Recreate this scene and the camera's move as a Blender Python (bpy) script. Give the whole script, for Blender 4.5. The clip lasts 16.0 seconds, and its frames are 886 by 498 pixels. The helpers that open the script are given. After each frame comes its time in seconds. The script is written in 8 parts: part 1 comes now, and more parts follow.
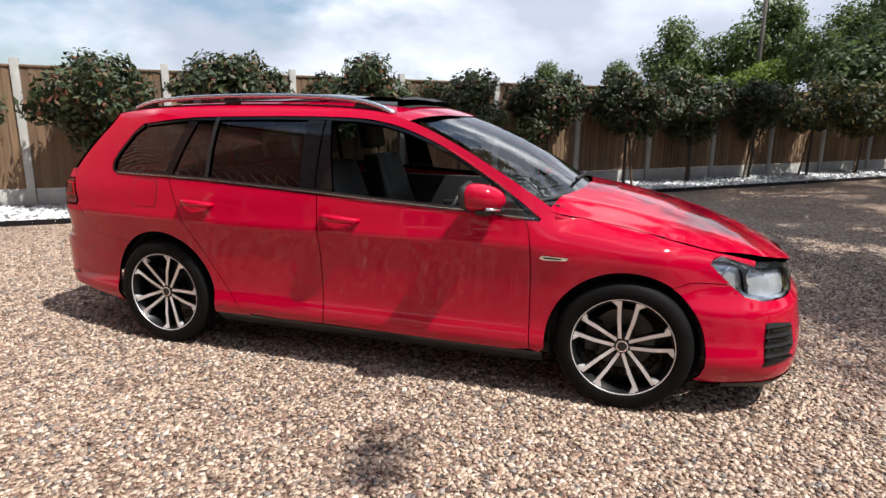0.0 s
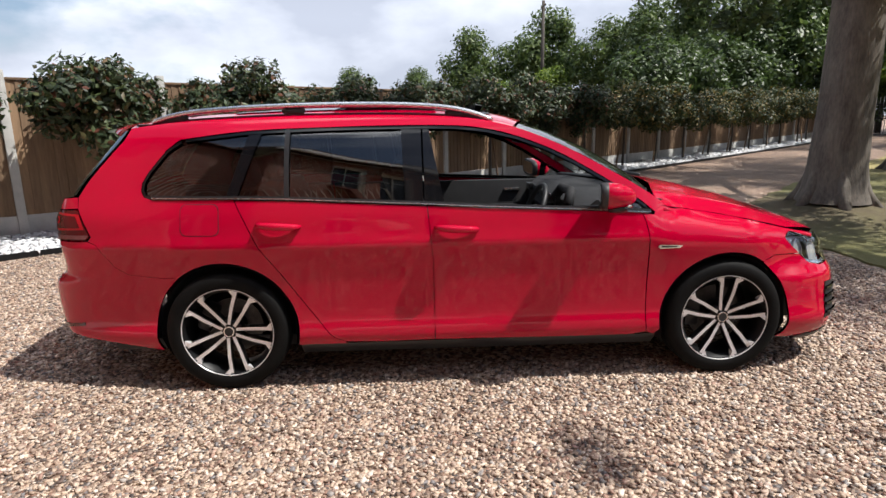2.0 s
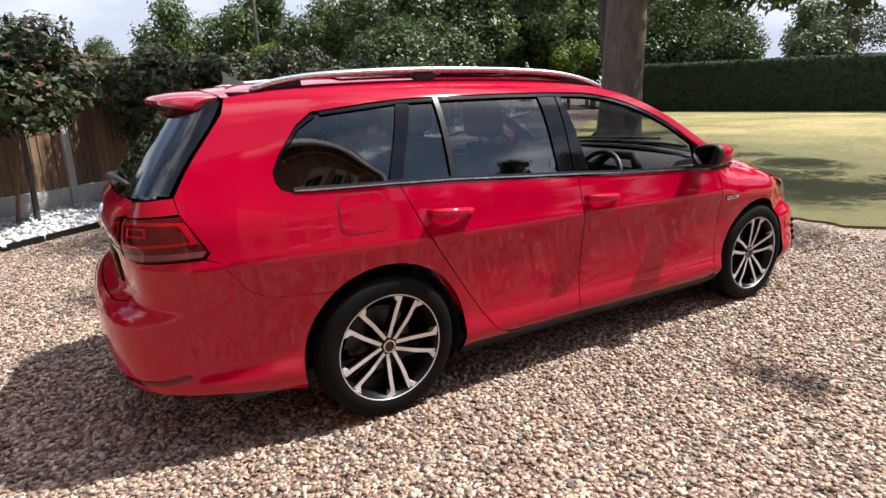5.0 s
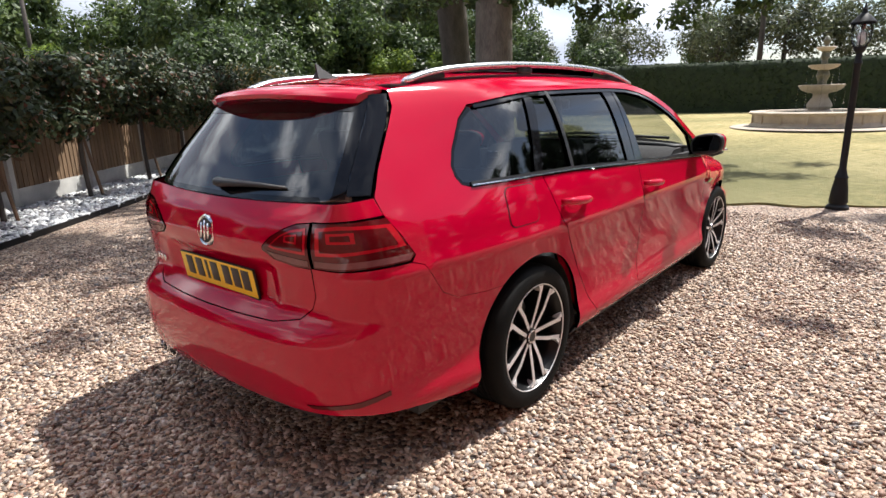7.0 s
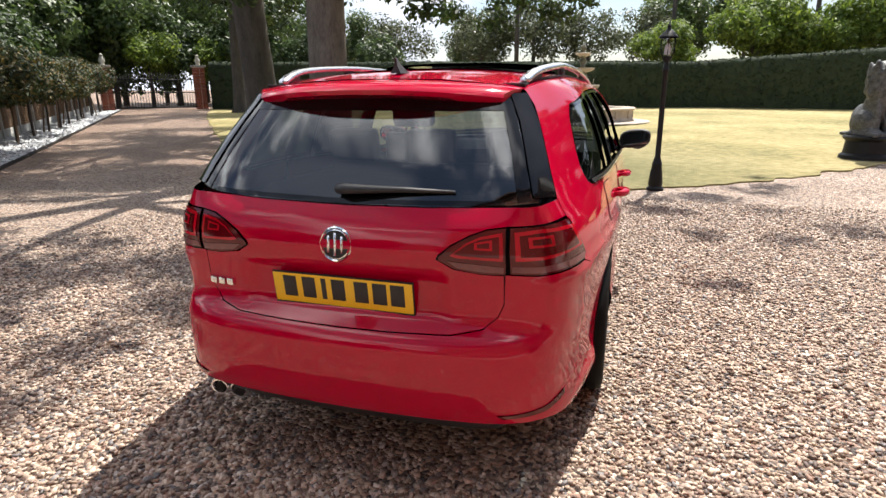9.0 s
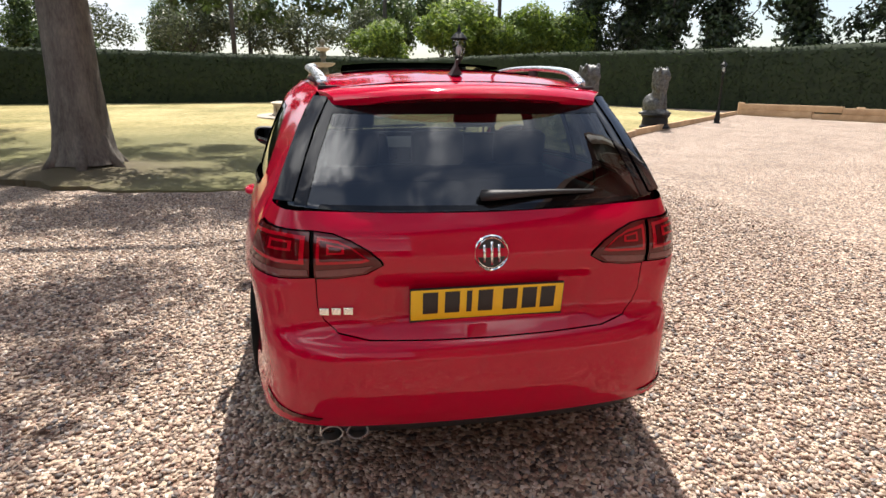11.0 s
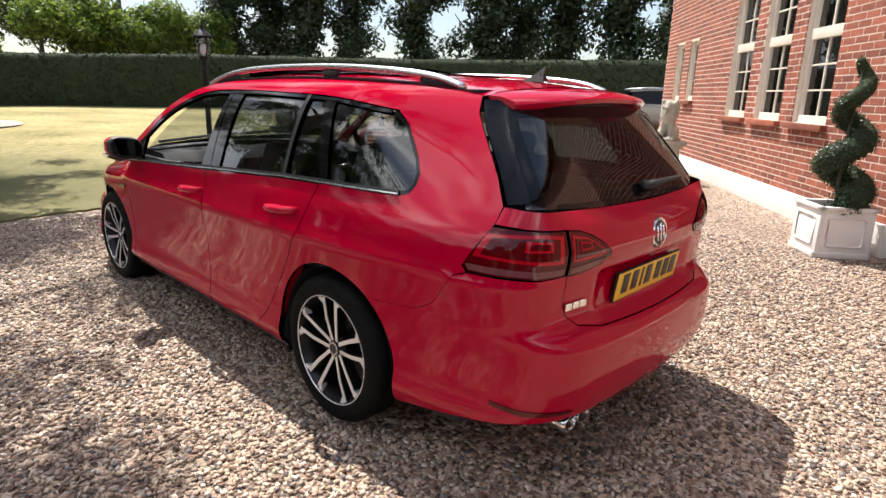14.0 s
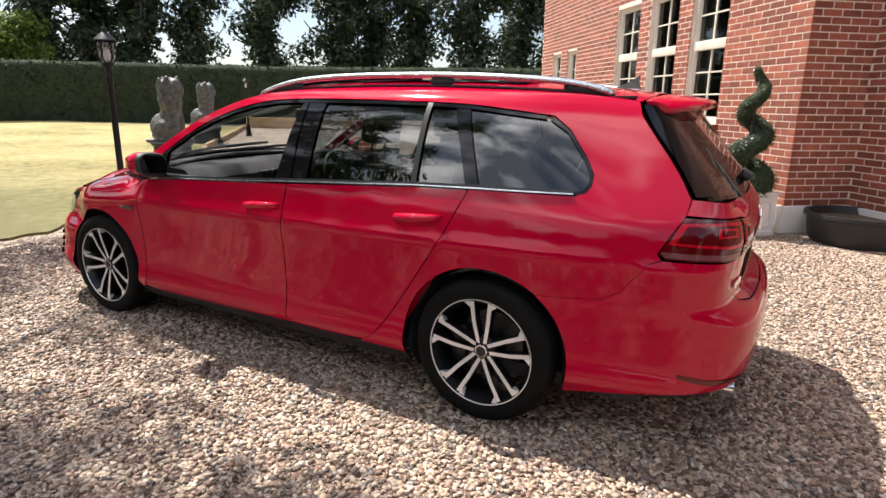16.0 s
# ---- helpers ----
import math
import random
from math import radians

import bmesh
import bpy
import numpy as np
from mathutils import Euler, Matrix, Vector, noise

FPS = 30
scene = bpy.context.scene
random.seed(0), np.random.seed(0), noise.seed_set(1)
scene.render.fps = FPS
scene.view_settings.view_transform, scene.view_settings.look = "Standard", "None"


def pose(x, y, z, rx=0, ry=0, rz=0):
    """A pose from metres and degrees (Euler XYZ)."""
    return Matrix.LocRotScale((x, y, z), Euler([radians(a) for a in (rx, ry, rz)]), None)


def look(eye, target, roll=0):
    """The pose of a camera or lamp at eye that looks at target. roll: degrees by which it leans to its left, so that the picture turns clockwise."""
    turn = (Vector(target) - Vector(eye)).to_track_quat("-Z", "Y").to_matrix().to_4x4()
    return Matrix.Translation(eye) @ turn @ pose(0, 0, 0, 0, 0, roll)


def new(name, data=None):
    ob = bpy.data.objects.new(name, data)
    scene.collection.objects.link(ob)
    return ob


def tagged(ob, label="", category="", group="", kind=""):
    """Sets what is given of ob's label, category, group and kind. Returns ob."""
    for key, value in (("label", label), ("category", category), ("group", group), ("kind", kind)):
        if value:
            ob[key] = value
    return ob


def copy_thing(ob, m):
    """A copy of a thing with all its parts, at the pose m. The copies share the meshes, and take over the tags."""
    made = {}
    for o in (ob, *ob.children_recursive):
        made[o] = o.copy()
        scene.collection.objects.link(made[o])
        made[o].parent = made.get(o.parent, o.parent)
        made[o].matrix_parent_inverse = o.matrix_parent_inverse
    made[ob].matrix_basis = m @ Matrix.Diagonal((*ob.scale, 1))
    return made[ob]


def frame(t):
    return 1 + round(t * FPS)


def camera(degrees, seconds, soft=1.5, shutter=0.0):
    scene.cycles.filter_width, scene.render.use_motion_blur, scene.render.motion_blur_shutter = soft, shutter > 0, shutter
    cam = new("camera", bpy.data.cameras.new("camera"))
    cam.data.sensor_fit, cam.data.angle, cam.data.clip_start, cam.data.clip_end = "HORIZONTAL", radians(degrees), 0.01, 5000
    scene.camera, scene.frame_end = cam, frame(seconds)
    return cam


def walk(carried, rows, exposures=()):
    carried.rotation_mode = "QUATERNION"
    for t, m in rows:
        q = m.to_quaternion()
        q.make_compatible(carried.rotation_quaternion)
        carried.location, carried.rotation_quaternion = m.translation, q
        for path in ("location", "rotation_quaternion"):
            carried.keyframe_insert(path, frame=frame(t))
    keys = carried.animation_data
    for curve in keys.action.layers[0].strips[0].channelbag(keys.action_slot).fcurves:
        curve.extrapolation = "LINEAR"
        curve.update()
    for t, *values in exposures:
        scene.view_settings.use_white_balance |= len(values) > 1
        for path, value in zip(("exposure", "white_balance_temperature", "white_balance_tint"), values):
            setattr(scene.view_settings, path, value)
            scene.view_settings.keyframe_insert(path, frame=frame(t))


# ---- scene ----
cam = camera(74.5, 16.0)
PATH = [
    (0, (1.272, -3.558, 1.366), (0.693, -1.696, 0.923), 0.7),
    (0.5, (0.847, -3.631, 1.37), (0.426, -1.724, 0.941), 0.3),
    (1, (0.439, -3.778, 1.368), (0.186, -1.84, 0.943), -0.2),
    (1.5, (0.066, -3.822, 1.364), (-0.013, -1.87, 0.935), -0.6),
    (2, (-0.316, -3.769, 1.372), (-0.233, -1.817, 0.946), -0.9),
    (2.5, (-0.735, -3.77, 1.366), (-0.48, -1.835, 0.928), -1.1),
    (3, (-1.077, -3.671, 1.373), (-0.661, -1.772, 0.903), -1.0),
    (3.5, (-1.378, -3.534, 1.344), (-0.821, -1.667, 0.892), -1.2),
    (4, (-1.765, -3.348, 1.373), (-1.05, -1.546, 0.882), -0.8),
    (4.2, (-1.874, -3.266, 1.381), (-1.099, -1.493, 0.877), -0.8),
    (6.3, (-2.962, -2.401, 1.294), (-1.633, -0.987, 0.811), -1.8),
    (6.5, (-3.042, -2.313, 1.297), (-1.669, -0.943, 0.81), -1.7),
    (7, (-3.359, -2.062, 1.324), (-1.876, -0.816, 0.827), -1.6),
    (7.5, (-3.526, -1.809, 1.309), (-1.938, -0.703, 0.803), -1.4),
    (8, (-3.664, -1.518, 1.336), (-1.98, -0.568, 0.825), -1.2),
    (8.5, (-3.87, -1.177, 1.348), (-2.101, -0.401, 0.83), -1.0),
    (8.7, (-3.912, -1.069, 1.361), (-2.113, -0.37, 0.836), -0.7),
    (10.8, (-4.03, 0.38, 1.38), (-2.126, 0.103, 0.834), 0.3),
    (11, (-4.021, 0.483, 1.398), (-2.131, 0.129, 0.847), 0.4),
    (11.5, (-4.004, 0.855, 1.396), (-2.167, 0.287, 0.843), 0.9),
    (12, (-3.899, 1.155, 1.382), (-2.141, 0.371, 0.839), 1.6),
    (12.5, (-3.75, 1.454, 1.389), (-2.089, 0.476, 0.856), 1.6),
    (13, (-3.607, 1.778, 1.4), (-2.052, 0.638, 0.868), 1.5),
    (13.5, (-3.422, 1.973, 1.374), (-1.976, 0.695, 0.848), 1.5),
    (14, (-3.208, 2.148, 1.368), (-1.866, 0.758, 0.851), 1.5),
    (14.5, (-2.982, 2.383, 1.366), (-1.744, 0.898, 0.853), 1.5),
    (15, (-2.773, 2.528, 1.348), (-1.634, 0.963, 0.845), 1.3),
    (15.5, (-2.514, 2.677, 1.354), (-1.476, 1.04, 0.86), 1.0),
    (16, (-2.287, 2.945, 1.345), (-1.351, 1.246, 0.86), 0.8),
]
walk(cam, [(t, look(eye, target, roll)) for t, eye, target, roll in PATH], [(0.0, 0.47, 6250, 10), (4.0, 0.55, 6250, 10), (7.0, 0.78, 6280, 10), (11.0, 0.82, 6480, 10), (14.0, 0.82, 6500, 10), (16.0, 0.92, 6500, 10)])

# ---- light ----
world = bpy.data.worlds.new("sky_world")
scene.world = world
world.use_nodes = True
SUN_TO = Vector((0.59, -0.14, 1.0)).normalized()


def build_sky():
    nt = world.node_tree
    nt.nodes.clear()
    N = nt.nodes.new
    out, bg, sky = N("ShaderNodeOutputWorld"), N("ShaderNodeBackground"), N("ShaderNodeTexSky")
    sky.sky_type, sky.sun_disc = "NISHITA", False
    sky.sun_elevation = math.asin(SUN_TO.z)
    sky.sun_rotation = math.atan2(SUN_TO.x, SUN_TO.y)
    sky.air_density, sky.dust_density = 1.0, 1.2
    tc, mp = N("ShaderNodeTexCoord"), N("ShaderNodeMapping")
    mp.inputs["Scale"].default_value = (1.0, 1.0, 2.0)
    mp.inputs["Location"].default_value = (2.2, 4.1, 1.7)
    n1, n2, ramp, mix = N("ShaderNodeTexNoise"), N("ShaderNodeTexNoise"), N("ShaderNodeValToRGB"), N("ShaderNodeMix")
    n1.inputs["Scale"].default_value, n1.inputs["Detail"].default_value, n1.inputs["Roughness"].default_value = 1.7, 9, 0.55
    n2.inputs["Scale"].default_value, n2.inputs["Detail"].default_value = 2.6, 6
    ramp.color_ramp.elements[0].position, ramp.color_ramp.elements[1].position = 0.46, 0.55
    ramp.color_ramp.elements[0].color = (0.10, 0.10, 0.10, 1)
    cloud = N("ShaderNodeValToRGB")
    cloud.color_ramp.elements[0].position, cloud.color_ramp.elements[1].position = 0.44, 0.62
    cloud.color_ramp.elements[0].color, cloud.color_ramp.elements[1].color = (2.2, 2.4, 2.9, 1), (14.0, 14.0, 14.0, 1)
    mix.data_type = "RGBA"
    L = nt.links.new
    L(tc.outputs["Generated"], mp.inputs["Vector"])
    L(mp.outputs["Vector"], n1.inputs["Vector"])
    L(mp.outputs["Vector"], n2.inputs["Vector"])
    sz = N("ShaderNodeSeparateXYZ")
    # cloud lies thicker to the north
    dot, cover = N("ShaderNodeVectorMath"), N("ShaderNodeMath")
    dot.operation, cover.operation = "DOT_PRODUCT", "ADD"
    dot.inputs[1].default_value = (0.025, 0.085, 0.0)
    L(tc.outputs["Generated"], dot.inputs[0])
    L(dot.outputs["Value"], cover.inputs[0])
    L(n1.outputs["Fac"], cover.inputs[1])
    # and breaks up overhead
    thin, less = N("ShaderNodeMapRange"), N("ShaderNodeMath")
    thin.inputs[1].default_value, thin.inputs[2].default_value = 0.40, 0.62
    thin.inputs[3].default_value, thin.inputs[4].default_value = 0.0, -0.055
    less.operation = "ADD"
    L(sz.outputs[2], thin.inputs[0])
    L(cover.outputs[0], less.inputs[0])
    L(thin.outputs[0], less.inputs[1])
    L(less.outputs[0], ramp.inputs["Fac"])
    L(n2.outputs["Fac"], cloud.inputs["Fac"])
    L(ramp.outputs["Color"], mix.inputs["Factor"])
    L(sky.outputs["Color"], mix.inputs[6])
    # the clouds are brighter high up, near the sun, than along the horizon
    mr, vm = N("ShaderNodeMapRange"), N("ShaderNodeVectorMath")
    mr.inputs[1].default_value, mr.inputs[2].default_value = 0.05, 0.70
    mr.inputs[3].default_value, mr.inputs[4].default_value = 1.18, 1.9
    vm.operation = "SCALE"
    L(tc.outputs["Generated"], sz.inputs[0])
    L(sz.outputs[2], mr.inputs[0])
    haze, hz = N("ShaderNodeMix"), N("ShaderNodeMapRange")
    haze.data_type = "RGBA"
    haze.inputs[6].default_value = (5.0, 5.3, 6.1, 1)
    hz.inputs[1].default_value, hz.inputs[2].default_value = 0.16, 0.42
    hz.inputs[3].default_value, hz.inputs[4].default_value = 0.25, 1.0
    L(sz.outputs[2], hz.inputs[0])
    L(hz.outputs[0], haze.inputs[0])
    L(cloud.outputs["Color"], haze.inputs[7])
    L(haze.outputs[2], vm.inputs[0])
    L(mr.outputs[0], vm.inputs["Scale"])
    L(vm.outputs[0], mix.inputs[7])
    L(mix.outputs[2], bg.inputs["Color"])
    bg.inputs["Strength"].default_value = 0.088
    L(bg.outputs["Background"], out.inputs["Surface"])


build_sky()
sun = new("sun", bpy.data.lights.new("sun", "SUN"))
sun.data.energy, sun.data.angle, sun.data.color = 5.0, radians(0.6), (1.0, 0.95, 0.87)
sun.matrix_world = look(SUN_TO * 60, (0, 0, 0))


# ---- materials ----
def node_mat(name):
    m = bpy.data.materials.new(name)
    m.use_nodes = True
    nt = m.node_tree
    p = nt.nodes["Principled BSDF"]
    return m, nt, p


def ramp_node(nt, stops, interp="LINEAR"):
    r = nt.nodes.new("ShaderNodeValToRGB")
    r.color_ramp.interpolation = interp
    while len(r.color_ramp.elements) < len(stops):
        r.color_ramp.elements.new(0.5)
    for e, (pos, col) in zip(r.color_ramp.elements, stops):
        e.position, e.color = pos, (*col, 1)
    return r


def place_coords(nt, stretch=(1, 1, 1)):
    g, mp = nt.nodes.new("ShaderNodeNewGeometry"), nt.nodes.new("ShaderNodeMapping")
    mp.inputs["Scale"].default_value = stretch
    nt.links.new(g.outputs["Position"], mp.inputs["Vector"])
    return mp.outputs["Vector"]


def noise_node(nt, vec, scale, detail=5, rough=0.55):
    n = nt.nodes.new("ShaderNodeTexNoise")
    n.inputs["Scale"].default_value, n.inputs["Detail"].default_value, n.inputs["Roughness"].default_value = scale, detail, rough
    nt.links.new(vec, n.inputs["Vector"])
    return n.outputs["Fac"]


def surf(name, lo, hi, scale=6, fine=60, rough=(0.5, 0.7), metal=0.0, bump=0.0, bump_scale=80, coat=0.0, stretch=(1, 1, 1), tone=0.0, spec=0.5, island=False, coat_rough=0.03):
    """A surface between two colours at a broad scale, broken by a fine one; tone: spread between separate pieces."""
    m, nt, p = node_mat(name)
    L = nt.links.new
    vec = place_coords(nt, stretch)
    a, b = noise_node(nt, vec, scale), noise_node(nt, vec, fine, 4)
    mix = nt.nodes.new("ShaderNodeMix")
    mix.inputs[0].default_value = 0.4
    L(a, mix.inputs[2])
    L(b, mix.inputs[3])
    cr = ramp_node(nt, [(0.33, lo), (0.67, hi)])
    L(mix.outputs[0], cr.inputs["Fac"])
    col = cr.outputs["Color"]
    if tone:
        hs = nt.nodes.new("ShaderNodeHueSaturation")
        rnd = nt.nodes.new("ShaderNodeNewGeometry").outputs["Random Per Island"] if island else nt.nodes.new("ShaderNodeObjectInfo").outputs["Random"]
        mr = nt.nodes.new("ShaderNodeMapRange")
        mr.inputs[3].default_value, mr.inputs[4].default_value = 1 - tone, 1 + tone
        L(rnd, mr.inputs[0])
        L(mr.outputs[0], hs.inputs["Value"])
        L(col, hs.inputs["Color"])
        col = hs.outputs["Color"]
    L(col, p.inputs["Base Color"])
    rr = nt.nodes.new("ShaderNodeMapRange")
    rr.inputs[3].default_value, rr.inputs[4].default_value = rough
    L(b, rr.inputs[0])
    L(rr.outputs[0], p.inputs["Roughness"])
    p.inputs["Metallic"].default_value = metal
    p.inputs["Coat Weight"].default_value = coat
    p.inputs["Coat Roughness"].default_value = coat_rough
    p.inputs["Coat IOR"].default_value = 1.46 if coat_rough == 0.05 else 1.5
    p.inputs["Specular IOR Level"].default_value = spec
    if bump:
        bn = nt.nodes.new("ShaderNodeBump")
        bn.inputs["Strength"].default_value, bn.inputs["Distance"].default_value = bump, 0.01
        L(noise_node(nt, vec, bump_scale, 5), bn.inputs["Height"])
        L(bn.outputs["Normal"], p.inputs["Normal"])
    return m


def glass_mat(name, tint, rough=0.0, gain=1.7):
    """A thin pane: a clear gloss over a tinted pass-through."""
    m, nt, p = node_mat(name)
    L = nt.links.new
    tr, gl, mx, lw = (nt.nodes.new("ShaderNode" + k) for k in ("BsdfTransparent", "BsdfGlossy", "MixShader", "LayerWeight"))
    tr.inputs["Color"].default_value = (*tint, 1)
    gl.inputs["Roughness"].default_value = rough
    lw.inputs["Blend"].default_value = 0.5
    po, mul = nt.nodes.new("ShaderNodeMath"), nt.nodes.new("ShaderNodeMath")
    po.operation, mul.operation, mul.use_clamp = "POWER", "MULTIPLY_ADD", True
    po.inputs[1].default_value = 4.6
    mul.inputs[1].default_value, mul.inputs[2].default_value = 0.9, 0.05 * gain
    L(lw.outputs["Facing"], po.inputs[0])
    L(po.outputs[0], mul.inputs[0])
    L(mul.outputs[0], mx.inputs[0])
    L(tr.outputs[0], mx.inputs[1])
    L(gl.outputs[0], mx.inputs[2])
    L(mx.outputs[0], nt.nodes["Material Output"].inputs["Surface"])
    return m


M = {}
M["paint"] = surf("red_car_paint", (0.41, 0.0002, 0.023), (0.44, 0.0003, 0.025), 1.5, 900, (0.32, 0.40), 0.0, 0, coat=1.0, spec=0.0, coat_rough=0.05)
M["black_gloss"] = surf("black_gloss", (0.004, 0.004, 0.005), (0.007, 0.007, 0.008), 3, 60, (0.03, 0.07), coat=0.0, spec=0.4)
M["black_plastic"] = surf("black_plastic", (0.012, 0.012, 0.013), (0.022, 0.022, 0.023), 20, 300, (0.5, 0.65), bump=0.15, bump_scale=900)
M["dark_trim"] = surf("dark_trim", (0.010, 0.010, 0.011), (0.016, 0.016, 0.017), 8, 200, (0.35, 0.5))
M["interior"] = surf("interior_cloth", (0.010, 0.010, 0.012), (0.02, 0.02, 0.022), 9, 400, (0.8, 0.9), bump=0.2, bump_scale=600)
M["leather"] = surf("seat_leather", (0.008, 0.008, 0.009), (0.016, 0.016, 0.018), 7, 300, (0.42, 0.55), bump=0.15, bump_scale=400)
M["rubber"] = surf("tyre_rubber", (0.003, 0.003, 0.003), (0.007, 0.0068, 0.0065), 9, 140, (0.6, 0.75), bump=0.15, bump_scale=300, spec=0.12)
M["rim_black"] = surf("rim_black", (0.004, 0.004, 0.005), (0.008, 0.008, 0.008), 9, 200, (0.3, 0.4), spec=0.3)
M["machined"] = surf("machined_alloy", (0.74, 0.74, 0.75), (0.86, 0.86, 0.87), 30, 500, (0.25, 0.36), 0.55)
M["chrome"] = surf("chrome", (0.78, 0.78, 0.79), (0.86, 0.86, 0.87), 9, 200, (0.06, 0.1), 1.0)
M["satin"] = surf("satin_aluminium", (0.62, 0.63, 0.64), (0.72, 0.73, 0.74), 6, 200, (0.22, 0.32), 1.0)
M["mirror"] = surf("mirror_silver", (0.75, 0.76, 0.77), (0.8, 0.81, 0.82), 5, 60, (0.0, 0.01), 1.0)
M["brake"] = surf("brake_steel", (0.05, 0.05, 0.05), (0.11, 0.105, 0.10), 30, 200, (0.35, 0.5), 0.9)
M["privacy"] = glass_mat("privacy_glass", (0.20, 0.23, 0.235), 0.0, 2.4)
M["clear"] = glass_mat("clear_glass", (0.80, 0.84, 0.83))
M["screen"] = glass_mat("windscreen_glass", (0.72, 0.77, 0.77), 0.0, 3.6)
M["lens"] = glass_mat("lamp_lens", (0.86, 0.88, 0.9))
M["lamp_red"] = surf("tail_lamp_red", (0.40, 0.0015, 0.012), (0.50, 0.003, 0.016), 12, 160, (0.12, 0.2), coat=1.0, spec=0.0, coat_rough=0.01)
M["lamp_dark"] = surf("tail_lamp_dark_red", (0.07, 0.0008, 0.003), (0.11, 0.0015, 0.005), 12, 160, (0.1, 0.16), coat=1.0, spec=0.0, coat_rough=0.01)
M["lamp_clear"] = surf("tail_lamp_clear_band", (0.13, 0.035, 0.038), (0.21, 0.075, 0.08), 14, 200, (0.1, 0.2), coat=1.0, spec=0.0, coat_rough=0.01)
M["lamp_bowl"] = surf("lamp_bowl", (0.55, 0.57, 0.60), (0.80, 0.82, 0.85), 9, 60, (0.15, 0.25), 0.5)
M["plate_yellow"] = surf("plate_yellow", (0.80, 0.50, 0.01), (0.84, 0.54, 0.015), 12, 200, (0.3, 0.4))
M["reflector"] = surf("lamp_reflector", (0.55, 0.57, 0.6), (0.75, 0.77, 0.8), 12, 90, (0.12, 0.2), 0.9)

# ---- mesh helpers ----
def mesh_from(name, verts, faces, mat, smooth=True, normals=None):
    me = bpy.data.meshes.new(name)
    me.from_pydata([tuple(v) for v in verts], [], faces)
    me.materials.append(mat)
    me.polygons.foreach_set("use_smooth", [smooth] * len(me.polygons))
    me.update()
    if normals is not None:
        me.normals_split_custom_set_from_vertices([tuple(n) for n in normals])
    return me


def part(name, me, parent=None, label="", at=None):
    ob = new(name, me)
    if parent is not None:
        ob.parent = parent
    if at is not None:
        ob.matrix_basis = at
    if label:
        ob["label"] = label
    return ob


def bm_mesh(name, bm, mat, smooth=True, bevel=0.0, segs=2):
    if bevel:
        bmesh.ops.bevel(bm, geom=[e for e in bm.edges if len(e.link_faces) == 2 and e.calc_face_angle(0) > 0.5], offset=bevel, segments=segs, profile=0.6, affect="EDGES", clamp_overlap=True)
    bmesh.ops.recalc_face_normals(bm, faces=bm.faces)
    me = bpy.data.meshes.new(name)
    bm.to_mesh(me)
    bm.free()
    me.materials.append(mat)
    me.polygons.foreach_set("use_smooth", [smooth] * len(me.polygons))
    if smooth:
        me.set_sharp_from_angle(angle=radians(38))
    return me


def box_bm(x0, x1, y0, y1, z0, z1, bm=None, m=None):
    bm = bm or bmesh.new()
    bmesh.ops.create_cube(bm, size=1, matrix=(m or Matrix()) @ Matrix.Translation(((x0 + x1) / 2, (y0 + y1) / 2, (z0 + z1) / 2)) @ Matrix.Diagonal((abs(x1 - x0), abs(y1 - y0), abs(z1 - z0), 1)))
    return bm


def box(name, x0, x1, y0, y1, z0, z1, mat, bevel=0.004):
    return bm_mesh(name, box_bm(x0, x1, y0, y1, z0, z1), mat, bevel=bevel)


def lathe(name, prof, mat, seg=32, axis="z", smooth=True):
    """Turns a profile of (radius, height) about an axis."""
    verts, faces = [], []
    for r, h in prof:
        for k in range(seg):
            a = 2 * math.pi * k / seg
            c, s = r * math.cos(a), r * math.sin(a)
            verts.append((c, s, h) if axis == "z" else (c, h, s))
    for i in range(len(prof) - 1):
        for k in range(seg):
            q = (i * seg + k, i * seg + (k + 1) % seg, (i + 1) * seg + (k + 1) % seg, (i + 1) * seg + k)
            faces.append(q if axis == "z" else q[::-1])
    me = mesh_from(name, verts, faces, mat, smooth)
    if smooth:
        me.set_sharp_from_angle(angle=radians(35))
    return me


def tube(name, pts, radius, mat, seg=10, flat=1.0):
    """A round bar along points; radius may be a list; flat squeezes it across its upright."""
    pts = [Vector(p) for p in pts]
    verts, faces = [], []
    rad = radius if isinstance(radius, (list, tuple)) else [radius] * len(pts)
    for i, p in enumerate(pts):
        d = (pts[min(i + 1, len(pts) - 1)] - pts[max(i - 1, 0)]).normalized()
        side = d.cross(Vector((0, 0, 1)))
        side = side.normalized() if side.length > 1e-4 else Vector((1, 0, 0))
        up = side.cross(d)
        for k in range(seg):
            a = 2 * math.pi * k / seg
            verts.append(p + side * (rad[i] * math.cos(a)) + up * (rad[i] * flat * math.sin(a)))
    for i in range(len(pts) - 1):
        for k in range(seg):
            faces.append((i * seg + k, i * seg + (k + 1) % seg, (i + 1) * seg + (k + 1) % seg, (i + 1) * seg + k))
    faces.append(tuple(range(seg))[::-1])
    faces.append(tuple((len(pts) - 1) * seg + k for k in range(seg)))
    return mesh_from(name, verts, faces, mat)


def spline(pts, n=6):
    """Points along a smooth curve through the given ones."""
    pts = [np.array(p, float) for p in pts]
    out = []
    for i in range(len(pts) - 1):
        a, b, c, d = pts[max(i - 1, 0)], pts[i], pts[i + 1], pts[min(i + 2, len(pts) - 1)]
        for k in range(n):
            t = k / n
            out.append(0.5 * ((2 * b) + (c - a) * t + (2 * a - 5 * b + 4 * c - d) * t * t + (3 * b - a - 3 * c + d) * t**3))
    out.append(pts[-1])
    return out


